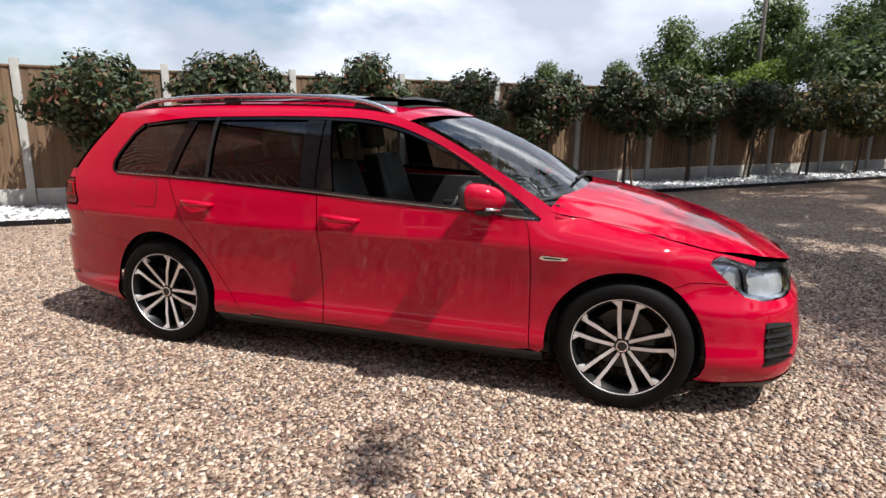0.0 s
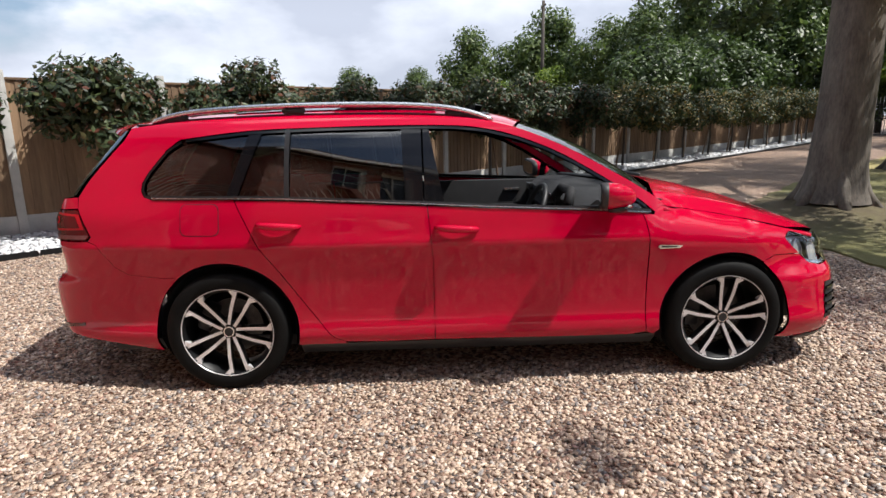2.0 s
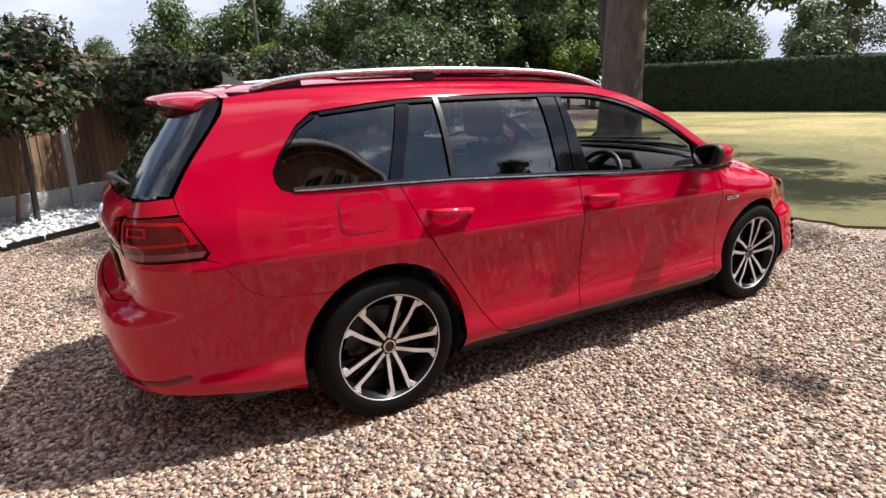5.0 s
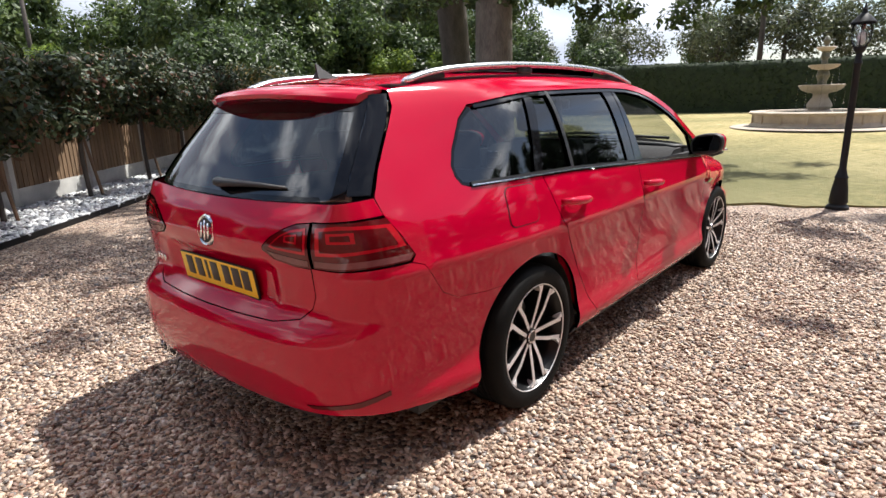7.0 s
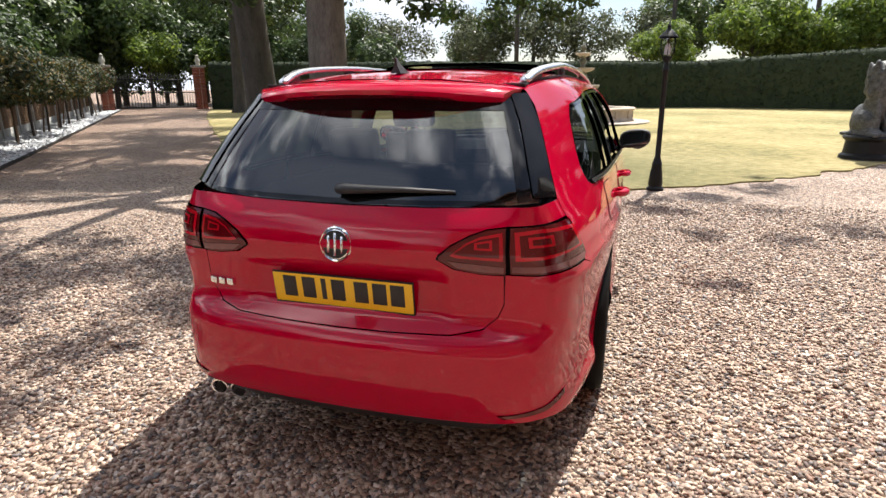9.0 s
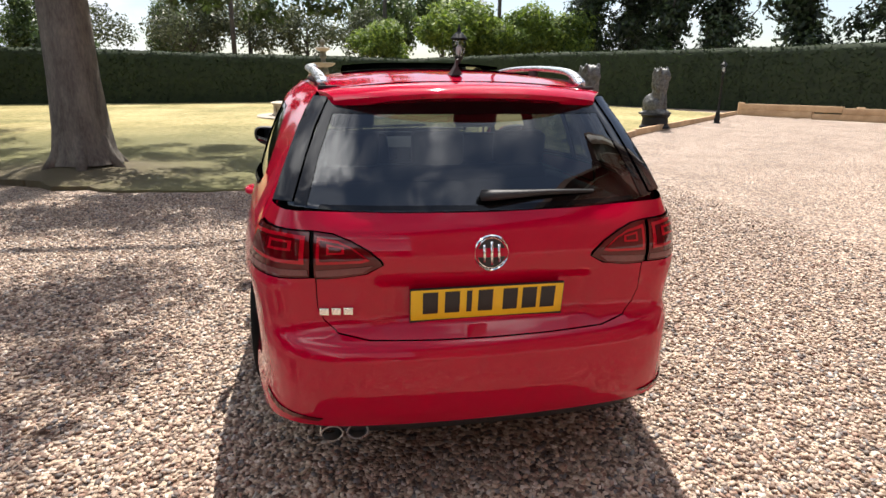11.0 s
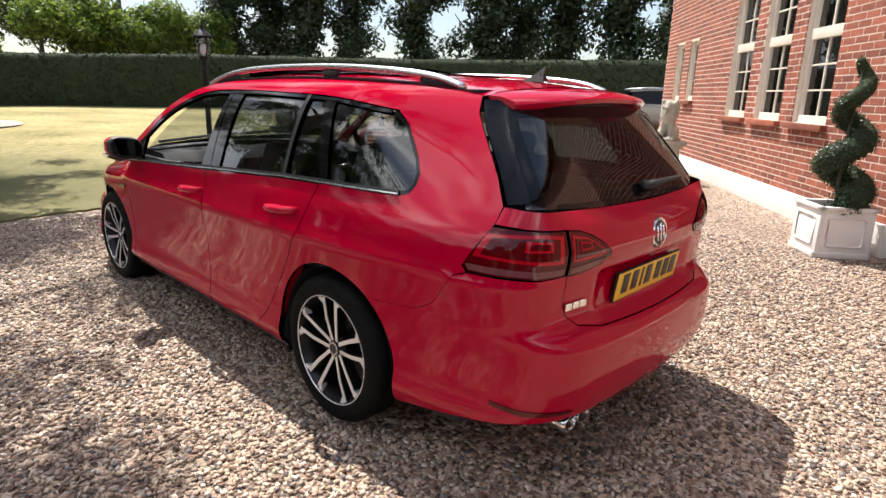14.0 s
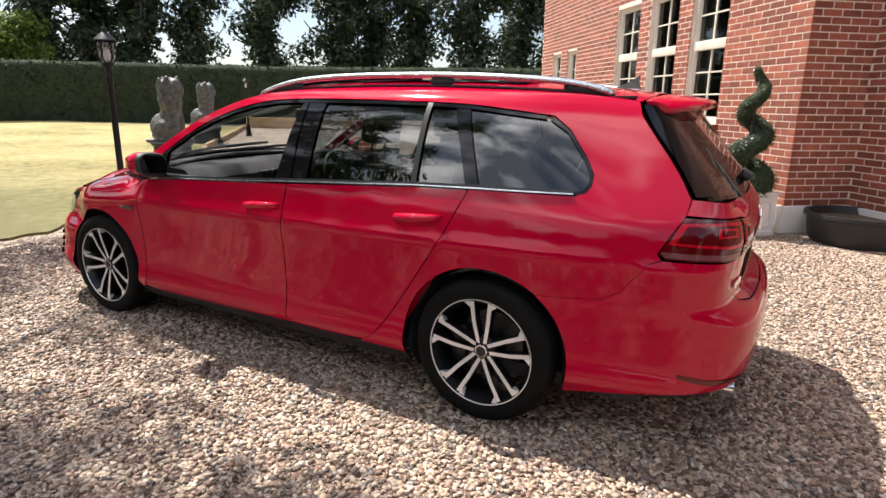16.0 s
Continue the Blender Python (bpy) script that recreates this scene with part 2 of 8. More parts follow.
def smooth01(x, a, b):
    t = np.clip((np.asarray(x, float) - a) / (b - a), 0, 1)
    return t * t * (3 - 2 * t)


def table(rows, soft=0.0):
    xs, ys = np.array(rows, float).T
    if soft:
        # a softened copy, without jumps of curvature
        f, w = table(rows), np.linspace(-2.4, 2.4, 25)
        k = np.exp(-w * w / 2)
        xs = np.arange(xs[0], xs[-1] + 1e-9, soft / 2)
        ys = (f(xs[:, None] + w * soft) * k).sum(1) / k.sum()
    d = np.diff(ys) / np.diff(xs)
    m = np.zeros(len(xs))
    for i in range(1, len(xs) - 1):
        if d[i - 1] * d[i] > 0:
            m[i] = 2 / (1 / d[i - 1] + 1 / d[i])
    m[0], m[-1] = d[0], d[-1]

    def f(x):
        x = np.clip(np.asarray(x, float), xs[0], xs[-1])
        i = np.clip(np.searchsorted(xs, x) - 1, 0, len(xs) - 2)
        h = xs[i + 1] - xs[i]
        t = (x - xs[i]) / h
        return (2 * t**3 - 3 * t**2 + 1) * ys[i] + (t**3 - 2 * t**2 + t) * h * m[i] + (-2 * t**3 + 3 * t**2) * ys[i + 1] + (t**3 - t**2) * h * m[i + 1]

    return f


# ---- the car's body: a plan curve from the middle of the tail round to the middle of the nose ----
REAR_X, NOSE_X, HALF = -2.365, 2.185, 0.8995


def plan_curve():
    ds = 0.005
    turn = table([(0, 0), (0.42, 7), (0.56, 20), (0.78, 62), (0.92, 76), (1.2, 82), (1.7, 87.5), (2.3, 90)])
    nose = table([(0, 90), (0.55, 93), (0.95, 99), (1.15, 112), (1.38, 146), (1.55, 162), (2.1, 178)])

    def walk_curve(straight):
        s, x, y, out = 0.0, REAR_X, 0.0, []
        while True:
            a = turn(s) if s < 2.3 else 90.0 if s < 2.3 + straight else float(nose(s - 2.3 - straight))
            a = radians(float(a))
            out.append((s, x, y, a))
            x, y, s = x + ds * math.sin(a), y + ds * math.cos(a), s + ds
            if (s > 3 and y <= 0) or s > 8:
                return np.array(out)

    lo, hi = 0.2, 3.0
    for _ in range(24):
        mid = (lo + hi) / 2
        c = walk_curve(mid)
        if c[-1, 1] > NOSE_X:
            hi = mid
        else:
            lo = mid
    c = walk_curve(lo)
    c[:, 2] *= HALF / c[:, 2].max()
    return c


CURVE = plan_curve()
S_END = CURVE[-1, 0]
PROF = table([(0.14, -0.13), (0.17, -0.10), (0.21, -0.055), (0.25, -0.030), (0.285, -0.018), (0.32, -0.021), (0.36, -0.032), (0.42, -0.035), (0.55, -0.031), (0.66, -0.021), (0.745, -0.007), (0.775, 0.0)], 0.014)
PROF_UP = table([(0.775, 0.0), (0.80, -0.012), (0.86, -0.024), (0.92, -0.038), (1.0, -0.072), (1.1, -0.118), (1.2, -0.168), (1.3, -0.225), (1.36, -0.270), (1.40, -0.315), (1.44, -0.40)], 0.02)
TAIL = table([(0.14, -0.20), (0.19, -0.15), (0.24, -0.09), (0.30, -0.035), (0.36, -0.012), (0.46, 0.0), (0.54, 0.0), (0.575, -0.012), (0.60, -0.05), (0.625, -0.088), (0.66, -0.098), (0.78, -0.090), (0.83, -0.078), (0.86, -0.072), (0.92, -0.085), (1.0, -0.14), (1.06, -0.2)])
NOSE = table([(0.14, -0.02), (0.2, 0.028), (0.3, 0.036), (0.38, 0.03), (0.46, 0.015), (0.53, 0.004), (0.56, -0.018), (0.60, -0.036), (0.66, -0.056), (0.70, -0.08), (0.74, -0.12), (0.80, -0.2)], 0.012)
CORNER = table([(0.14, 0.05), (0.25, 0.032), (0.43, 0.024), (0.52, 0.014), (0.56, -0.016), (0.60, -0.042), (0.66, -0.056), (0.72, -0.072), (0.80, -0.085)], 0.012)
FENDER_Z = table([(0.70, 0.965), (0.9, 0.945), (1.07, 0.915), (1.4, 0.855), (1.65, 0.796), (1.8, 0.766), (1.9, 0.744), (2.0, 0.708), (2.1, 0.665), (2.2, 0.60)])
HOOD_Z = table([(0.70, 1.05), (0.95, 1.032), (1.1, 1.008), (1.25, 0.985), (1.42, 0.945), (1.57, 0.908), (1.72, 0.862), (1.875, 0.805), (1.97, 0.764), (2.06, 0.716), (2.12, 0.680), (2.2, 0.60)])


def s_of_x(x):
    k = (CURVE[:, 2] > 0.45)
    return np.interp(x, CURVE[k, 1], CURVE[k, 0])


def s_of_y(y):
    k = CURVE[:, 0] < 1.2
    return np.interp(y, CURVE[k, 2], CURVE[k, 0])


FLANK = table([(0.9, 0.0), (1.0, 0.012), (1.1, 0.026), (1.2, 0.038), (1.3, 0.046), (1.36, 0.048), (1.45, 0.044)])


def body(s, z):
    """The place on the car's left skin at s along the plan curve and height z."""
    s, z = np.asarray(s, float), np.asarray(z, float)
    x, y, a = (np.interp(s, CURVE[:, 0], CURVE[:, k]) for k in (1, 2, 3))
    nx, ny = -np.cos(a), np.sin(a)
    low, high = np.minimum(z, 0.9), np.maximum(z, 0.9)
    side = np.where(low < 0.775, PROF(low), PROF_UP(low))
    fz = FENDER_Z(x)
    front = smooth01(x, 0.80, 1.05)
    over = np.clip((low - 0.70) / np.maximum(fz - 0.70, 0.02), 0, 1.05)
    side = side * (1 - front) + front * (np.where(low < 0.70, PROF(low), PROF(0.70)) - (0.15 - 0.11 * smooth01(x, 1.3, 1.7)) * over**3.2 + smooth01(x, 1.42, 1.74) * CORNER(low))
    wr, wf = np.where(nx < 0, nx * nx, 0), np.where(nx > 0, nx * nx, 0)
    off = ny * ny * side + wr * TAIL(low) + wf * NOSE(low)
    px, py = x + nx * off, y + ny * off
    drop = (PROF_UP(high) - PROF_UP(0.9)) * (1 - 0.7 * wr)
    lean = smooth01(-x, 1.4, 2.1) * 0.10 * np.maximum(high - 0.9, 0) * (1 - wr)
    px = px + nx * wr * (TAIL(np.minimum(high, 1.06)) - TAIL(0.9))
    flank = FLANK(high) * smooth01(x, -1.8, -1.25) * (1 - smooth01(x, 0.45, 0.95)) * (1 - wr)
    return np.stack([px, py + (drop + flank) * smooth01(y, 0.0, 0.45) - lean, z], -1)


def lift_side(a, z):
    return body(s_of_x(a), z)


def lift_s(a, z):
    return body(a, z)


def panel(name, outline, lift, mat, side=1, depth=0.014, res=0.05, out=0.0, dense=False):
    """A sheet on the skin inside an outline in (a, z), with a turned-in edge. side -1 gives its mirror image."""
    bm = bmesh.new()
    vs = [bm.verts.new((p[0], 0, p[1])) for p in outline]
    bm.faces.new(vs)
    (a0, z0), (a1, z1) = np.min(outline, 0), np.max(outline, 0)
    for lo, hi, no in ((a0, a1, (1, 0, 0)), (z0, z1, (0, 0, 1))):
        k = math.ceil(lo / res + 1e-6)
        while k * res < hi - 1e-6:
            co = (k * res, 0, 0) if no[0] else (0, 0, k * res)
            bmesh.ops.bisect_plane(bm, geom=bm.verts[:] + bm.edges[:] + bm.faces[:], dist=1e-6, plane_co=co, plane_no=no)
            k += 1
    bmesh.ops.triangulate(bm, faces=[f for f in bm.faces if len(f.verts) > 4])
    bm.verts.index_update()
    flat = np.array([(v.co.x, v.co.z) for v in bm.verts])
    faces = [[v.index for v in f.verts] for f in bm.faces]
    rim = [[v.index for v in e.verts] for e in bm.edges if len(e.link_faces) == 1]
    bm.free()
    a, z = flat.T
    p, e, w = lift(a, z), 0.007, 0.03
    n = np.cross((lift(a + w, z) - lift(a - w, z)) / w, (lift(a, z + e) - lift(a, z - e)) / e)
    n /= np.linalg.norm(n, axis=1)[:, None] + 1e-12
    away = np.stack([p[:, 0] - np.clip(p[:, 0], -1.4, 1.2), p[:, 1], 0 * p[:, 0]], -1)
    if (n * away).sum() < 0:
        n = -n
    p = p + n * out
    verts, norms, fs = list(p), list(n), []
    for f in faces:
        q = p[f]
        fn = sum(np.cross(q[k - 1] - q[0], q[k] - q[0]) for k in range(2, len(f)))
        fs.append(f if fn @ n[f].mean(0) > 0 else f[::-1])
    for i, j in rim:
        base = len(verts)
        t = p[j] - p[i]
        o = np.cross(t, n[i])
        o /= np.linalg.norm(o) + 1e-12
        verts += [p[i], p[j], p[j] - n[j] * depth, p[i] - n[i] * depth]
        norms += [o, o, o, o]
        fs.append([base, base + 1, base + 2, base + 3])
    verts, norms = np.array(verts), np.array(norms)
    if side < 0:
        verts[:, 1] *= -1
        norms[:, 1] *= -1
        fs = [f[::-1] for f in fs]
    return mesh_from(name, verts, fs, mat, True, norms)


def arc(cx, cz, r, a0, a1, n=18):
    return [(cx + r * math.cos(radians(a0 + (a1 - a0) * k / n)), cz + r * math.sin(radians(a0 + (a1 - a0) * k / n))) for k in range(n + 1)]


def curve2(pts, n=5):
    return [tuple(p) for p in spline(pts, n)]


AXLE = 1.3175
ARCH_R, ARCH_F = 0.362, 0.352
# window band, seen from the side as (x, z)
DLO_TOP = curve2([(-1.531, 1.300), (-1.165, 1.340), (-0.75, 1.352), (-0.375, 1.356), (-0.10, 1.350), (0.05, 1.332), (0.20, 1.295), (0.40, 1.217), (0.60, 1.106), (0.80, 0.982), (0.90, 0.906)], 4)
DLO_BOTTOM = [(0.90, 0.899), (0.55, 0.924), (0.0, 0.950), (-0.27, 0.966), (-0.98, 1.003), (-1.28, 1.010), (-1.66, 1.012)]
ROOF_EDGE = curve2([(0.99, 0.925), (0.88, 1.000), (0.72, 1.095), (0.50, 1.215), (0.30, 1.305), (0.12, 1.362), (-0.10, 1.396), (-0.5, 1.412), (-1.0, 1.412), (-1.5, 1.395), (-1.72, 1.376), (-1.83, 1.362)], 4)
REAR_DOOR_GAP = curve2([(-1.235, 1.006), (-1.20, 0.93), (-1.12, 0.775), (-1.01, 0.615), (-0.905, 0.462), (-0.82, 0.345), (-0.765, 0.285), (-0.70, 0.258)], 4)
FRONT_DOOR_GAP = curve2([(0.835, 0.902), (0.862, 0.82), (0.874, 0.70), (0.877, 0.50), (0.88, 0.34), (0.885, 0.262)], 4)
GAP = 0.0024
D_EDGE = [(-1.853, 1.305), (-1.912, 1.235), (-1.972, 1.165), (-2.02, 1.105), (-2.075, 1.02)]


def shifted(pts, dx, dz=0.0):
    return [(p[0] + dx, p[1] + dz) for p in pts]


def build_body(car):
    P = M["paint"]
    for sd in (1, -1):
        light_edge = [(-2.066, 0.964), (-2.050, 0.936), (-1.983, 0.826), (-2.0, 0.805)]
        seam_r = [(-1.955, 0.788), (-1.87, 0.668), (-1.80, 0.630), (-1.64, 0.615)]
        a0 = 128
        arch_r = arc(-AXLE, 0.318, ARCH_R + 0.012, a0, -12, 26)
        side_ring = ROOF_EDGE + D_EDGE + light_edge + seam_r + arch_r
        side_ring += [(-0.90, 0.246), (-0.70, 0.246)] + shifted(REAR_DOOR_GAP[::-1], -GAP)[1:] + shifted(DLO_BOTTOM[5:], 0, -0.004)
        side_ring += [(-1.705, 1.022), (-1.722, 1.05), (-1.722, 1.09), (-1.69, 1.145), (-1.60, 1.255)] + shifted(DLO_TOP, 0, 0.004) + [(0.925, 0.893), (0.95, 0.898)]
        part("body_side", panel("body_side", side_ring, lift_side, P, sd), car)
        fd = shifted(DLO_BOTTOM[1:3], 0, -0.006) + [(-0.268 + GAP, 0.958), (-0.244 + GAP, 0.70), (-0.240 + GAP, 0.256), (0.3, 0.25), (0.80, 0.248)] + shifted(FRONT_DOOR_GAP[::-1], -GAP)
        front_door = part("front_door", panel("front_door", fd, lift_side, P, sd), car)
        rd = [(-0.268 - GAP, 0.958), (-0.98, 0.996), (-1.232, 1.002)] + shifted(REAR_DOOR_GAP, GAP)[1:] + [(-0.5, 0.252), (-0.240 - GAP, 0.256), (-0.244 - GAP, 0.70)]
        rear_door = part("rear_door", panel("rear_door", rd, lift_side, P, sd), car)
        # front wing
        a1 = 56
        arch_f = arc(AXLE, 0.318, ARCH_F + 0.012, 192, a1, 26)
        top = [(x, float(FENDER_Z(x)) - 0.006) for x in (0.96, 1.1, 1.25, 1.4, 1.52, 1.62, 1.70, 1.74)]
        wing = shifted(FRONT_DOOR_GAP, GAP) + [(0.93, 0.246)] + arch_f[1:] + [(1.60, 0.648), (1.782, 0.642), (1.731, 0.684), (1.683, 0.730), (1.70, 0.752), (1.735, 0.768)] + top[::-1] + [(0.93, 0.922), (0.90, 0.889)]
        part("front_wing", panel("front_wing", wing, lift_side, P, sd), car)
        # black sill strip and painted sill
        part("sill_trim", panel("sill_trim", [(-0.945, 0.243), (0.945, 0.243), (0.945, 0.168), (-0.945, 0.168)], lift_side, M["dark_trim"], sd, out=-0.006), car)
        part("inner_sill", panel("inner_sill", [(-0.95, 0.30), (0.95, 0.30), (0.95, 0.235), (-0.95, 0.235)], lift_side, M["black_plastic"], sd, out=-0.03), car)
        # backing behind the shut lines
        part("door_frame", panel("door_frame", [(-1.30, 0.93), (0.93, 0.86), (0.90, 0.27), (-0.86, 0.27)], lift_side, P, sd, out=-0.04), car)
        build_windows(car, front_door, rear_door, sd)
        build_details(car, front_door, rear_door, sd)
        build_rear_lights(car, sd)
        build_front_corner(car, sd)
    build_rear(car)
    build_front(car)
    build_roof(car)
    build_cabin(car)


def build_windows(car, front_door, rear_door, sd):
    T, K = M["dark_trim"], M["black_gloss"]
    # gloss black surround behind all the panes, as bars of its own
    def bar(pts, parent, name="window_bar", out=-0.004, mat=None):
        part(name, panel(name, pts, lift_side, mat or K, sd, depth=0.02, out=out), parent)

    bot = lambda x: float(np.interp(x, [p[0] for p in DLO_BOTTOM[::-1]], [p[1] for p in DLO_BOTTOM[::-1]]))
    top = lambda x: float(np.interp(x, [p[0] for p in DLO_TOP], [p[1] for p in DLO_TOP]))
    bar([(-1.165 + 0.0, top(-1.165)), (-1.28, bot(-1.28)), (-1.225, bot(-1.225)), (-1.10, top(-1.10))], rear_door, "window_pillar")
    bar([(-0.985, top(-0.985)), (-0.985, bot(-0.985)), (-0.960, bot(-0.96)), (-0.960, top(-0.96))], rear_door, "window_divider", 0.0, T)
    bar([(-0.395, top(-0.39)), (-0.377, bot(-0.377)), (-0.288, bot(-0.288)), (-0.292, top(-0.29))], rear_door, "window_pillar")
    bar([(-0.282, top(-0.28)), (-0.280, bot(-0.28)), (-0.178, bot(-0.178)), (-0.255, top(-0.255))], front_door, "window_pillar")
    bar([(0.655, top(0.655)), (0.655, bot(0.655)), (0.695, bot(0.695)), (0.70, top(0.70))], front_door, "window_divider")
    # upper surround
    xs = [-1.50, -1.165, -0.9, -0.6, -0.3, -0.1, 0.05, 0.2, 0.35, 0.5, 0.65, 0.78, 0.86]
    up = [(x, top(x)) for x in xs]
    bar(up + [(x - 0.002, z - 0.013) for x, z in up[::-1]], car, "window_surround", -0.002)
    bar([(-1.53, 1.297), (-1.60, 1.250), (-1.69, 1.142), (-1.719, 1.09), (-1.719, 1.05), (-1.70, 1.02), (-1.66, 1.014), (-1.658, 1.024), (-1.693, 1.032), (-1.707, 1.056), (-1.706, 1.089), (-1.679, 1.138), (-1.593, 1.242), (-1.52, 1.287)], car, "window_surround", -0.002)
    xs = [0.88, 0.55, 0.0, -0.27, -0.98, -1.28, -1.66]
    lo = [(x, bot(x)) for x in xs]
    bar(lo + [(x, z + 0.016) for x, z in lo[::-1]], car, "waist_strip", 0.004, T)
    part("chrome_line", panel("chrome_line", lo + [(x, z + 0.005) for x, z in lo[::-1]], lift_side, M["satin"], sd, depth=0.006, out=0.0075), car)
    # panes
    G = M["privacy"]

    def pane(pts, parent, mat, label):
        ob = part("window_pane", panel("window_pane", pts, lift_side, mat, sd, depth=0.003, out=-0.012), parent, label)
        ob.visible_shadow = mat is M["privacy"]

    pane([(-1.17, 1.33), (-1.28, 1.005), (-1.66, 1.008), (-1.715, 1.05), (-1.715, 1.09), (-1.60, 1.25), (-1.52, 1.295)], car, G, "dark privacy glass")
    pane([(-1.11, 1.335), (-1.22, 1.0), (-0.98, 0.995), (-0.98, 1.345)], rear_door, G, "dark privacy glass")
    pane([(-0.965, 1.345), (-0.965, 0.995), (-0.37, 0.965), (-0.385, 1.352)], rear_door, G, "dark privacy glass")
    pane([(0.69, 1.045), (0.69, 0.91), (0.88, 0.895)], front_door, M["clear"], "clear glass")


def build_details(car, front_door, rear_door, sd):
    P = M["paint"]
    for x, z, door in ((-1.01, 0.872, rear_door), (-0.115, 0.842, front_door)):
        cup = panel("handle_recess", [(x + 0.075 * math.cos(a), z - 0.006 + 0.028 * math.sin(a)) for a in np.linspace(0, 2 * math.pi, 24, endpoint=False)], lift_side, P, sd, depth=0.002, out=0.001, res=0.03)
        part("handle_recess", cup, door)
        pts, rad = [], []
        for k in range(13):
            u = k / 12
            px, pz = x - 0.112 + 0.215 * u, z + 0.006 - 0.012 * (u - 0.5)
            q = lift_side(np.array([px]), np.array([pz]))[0]
            bulge = 0.046 * math.sin(math.pi * min(1, max(0, u))) ** 0.35
            pts.append((q[0], sd * (q[1] + bulge - 0.006), q[2]))
            rad.append(0.011 + 0.010 * math.sin(math.pi * u) ** 0.5)
        part("handle", tube("handle", pts, rad, P, 12, 0.95), door)
    # wing badge
    part("wing_badge", panel("wing_badge", [(0.915, 0.726), (0.925, 0.738), (1.05, 0.731), (1.035, 0.718), (0.93, 0.716)], lift_side, M["chrome"], sd, depth=0.006, out=0.006, res=0.04), car, "chrome badge")
    part("badge_bar", panel("badge_bar", [(0.935, 0.724), (0.935, 0.732), (1.02, 0.728), (1.015, 0.722)], lift_side, M["dark_trim"], sd, depth=0.002, out=0.0075, res=0.04), car)
    # fuel flap on the driver's side
    if sd < 0:
        ring = []
        for cx, cz, a in ((-1.345, 0.955, 0), (-1.475, 0.955, 90), (-1.475, 0.865, 180), (-1.345, 0.865, 270)):
            ring += arc(cx, cz, 0.03, a, a + 90, 5)
        part("fuel_flap", panel("fuel_flap", ring, lift_side, P, sd, depth=0.004, out=0.0022, res=0.04), car)
        part("flap_gap", panel("flap_gap", [(-1.41 + (x + 1.41) * 1.035, 0.91 + (z - 0.91) * 1.05) for x, z in ring], lift_side, M["black_plastic"], sd, depth=0.001, out=0.0008, res=0.04), car)
    # door mirror
    cy = sd * 0.952
    pts, faces = [], []
    rings = [(-0.075, 0.62, 0.0), (-0.07, 0.9, 0.0), (-0.04, 1.0, 0.0), (0.0, 0.97, -0.002), (0.045, 0.80, -0.004), (0.075, 0.52, -0.006), (0.092, 0.18, -0.008)]
    seg = 24
    for dx, sc, dz in rings:
        for k in range(seg):
            a = 2 * math.pi * k / seg
            c, s = math.cos(a), math.sin(a)
            ex = abs(c) ** 0.7 * math.copysign(1, c) * 0.108 * sc
            ez = abs(s) ** 0.75 * math.copysign(1, s) * 0.067 * sc
            pts.append((0.665 + dx - 0.25 * ex * sd * (0.092 - dx) / 0.173, cy + ex * 1.0, 1.003 + dz + ez + 0.12 * ex * sd))
    for i in range(len(rings) - 1):
        for k in range(seg):
            f = (i * seg + k, i * seg + (k + 1) % seg, (i + 1) * seg + (k + 1) % seg, (i + 1) * seg + k)
            faces.append(f)
    faces.append(tuple(range(seg))[::-1])
    faces.append(tuple((len(rings) - 1) * seg + k for k in range(seg)))
    me = mesh_from("mirror_shell", pts, faces, P)
    bm = bmesh.new()
    bm.from_mesh(me)
    me = bm_mesh("mirror_shell", bm, P)
    mirror = part("door_mirror", me, car, "red door mirror with a black foot")
    back, faces = [], []
    for dx, sc in ((-0.048, 0.99), (-0.058, 1.012), (-0.074, 0.97), (-0.081, 0.91), (-0.081, 0.0)):
        for k in range(seg):
            a = 2 * math.pi * k / seg
            c, q = math.cos(a), math.sin(a)
            ex = abs(c) ** 0.7 * math.copysign(1, c) * 0.108 * sc
            ez = abs(q) ** 0.75 * math.copysign(1, q) * 0.067 * sc
            back.append((0.665 + dx - 0.25 * ex * sd, cy + ex, 1.003 + ez + 0.12 * ex * sd))
    for i in range(4):
        for k in range(seg):
            faces.append((i * seg + k, i * seg + (k + 1) % seg, (i + 1) * seg + (k + 1) % seg, (i + 1) * seg + k))
    bm = bmesh.new()
    bm.from_mesh(mesh_from("mirror_frame", back, faces, M["black_gloss"]))
    part("mirror_frame", bm_mesh("mirror_frame", bm, M["black_plastic"]), mirror, "black mirror surround")
    glass = [(0.665 - 0.085 - 0.25 * (y * sd), cy + y, 1.003 + z + 0.12 * y * sd) for y, z in ((-0.085, -0.042), (-0.092, 0.015), (-0.065, 0.048), (0.065, 0.05), (0.09, 0.018), (0.08, -0.042))]
    part("mirror_glass", mesh_from("mirror_glass", glass, [(5, 4, 3, 2, 1, 0)], M["mirror"], False), mirror)
    part("mirror_base", tube("mirror_base", [(0.70, sd * 0.83, 0.928), (0.685, sd * 0.88, 0.938), (0.675, sd * 0.94, 0.955)], [0.035, 0.026, 0.03], M["dark_trim"], 12, 0.5), mirror)
    part("mirror_skirt", tube("mirror_skirt", [(0.66, sd * 0.885, 0.95), (0.665, sd * 0.98, 0.934), (0.66, sd * 1.03, 0.95)], [0.03, 0.05, 0.03], M["dark_trim"], 12, 0.28), mirror)
    part("mirror_indicator", tube("mirror_indicator", [(0.735, sd * 0.90, 0.962), (0.735, sd * 0.98, 0.953), (0.69, sd * 1.05, 0.966)], 0.007, M["chrome"], 8), mirror)


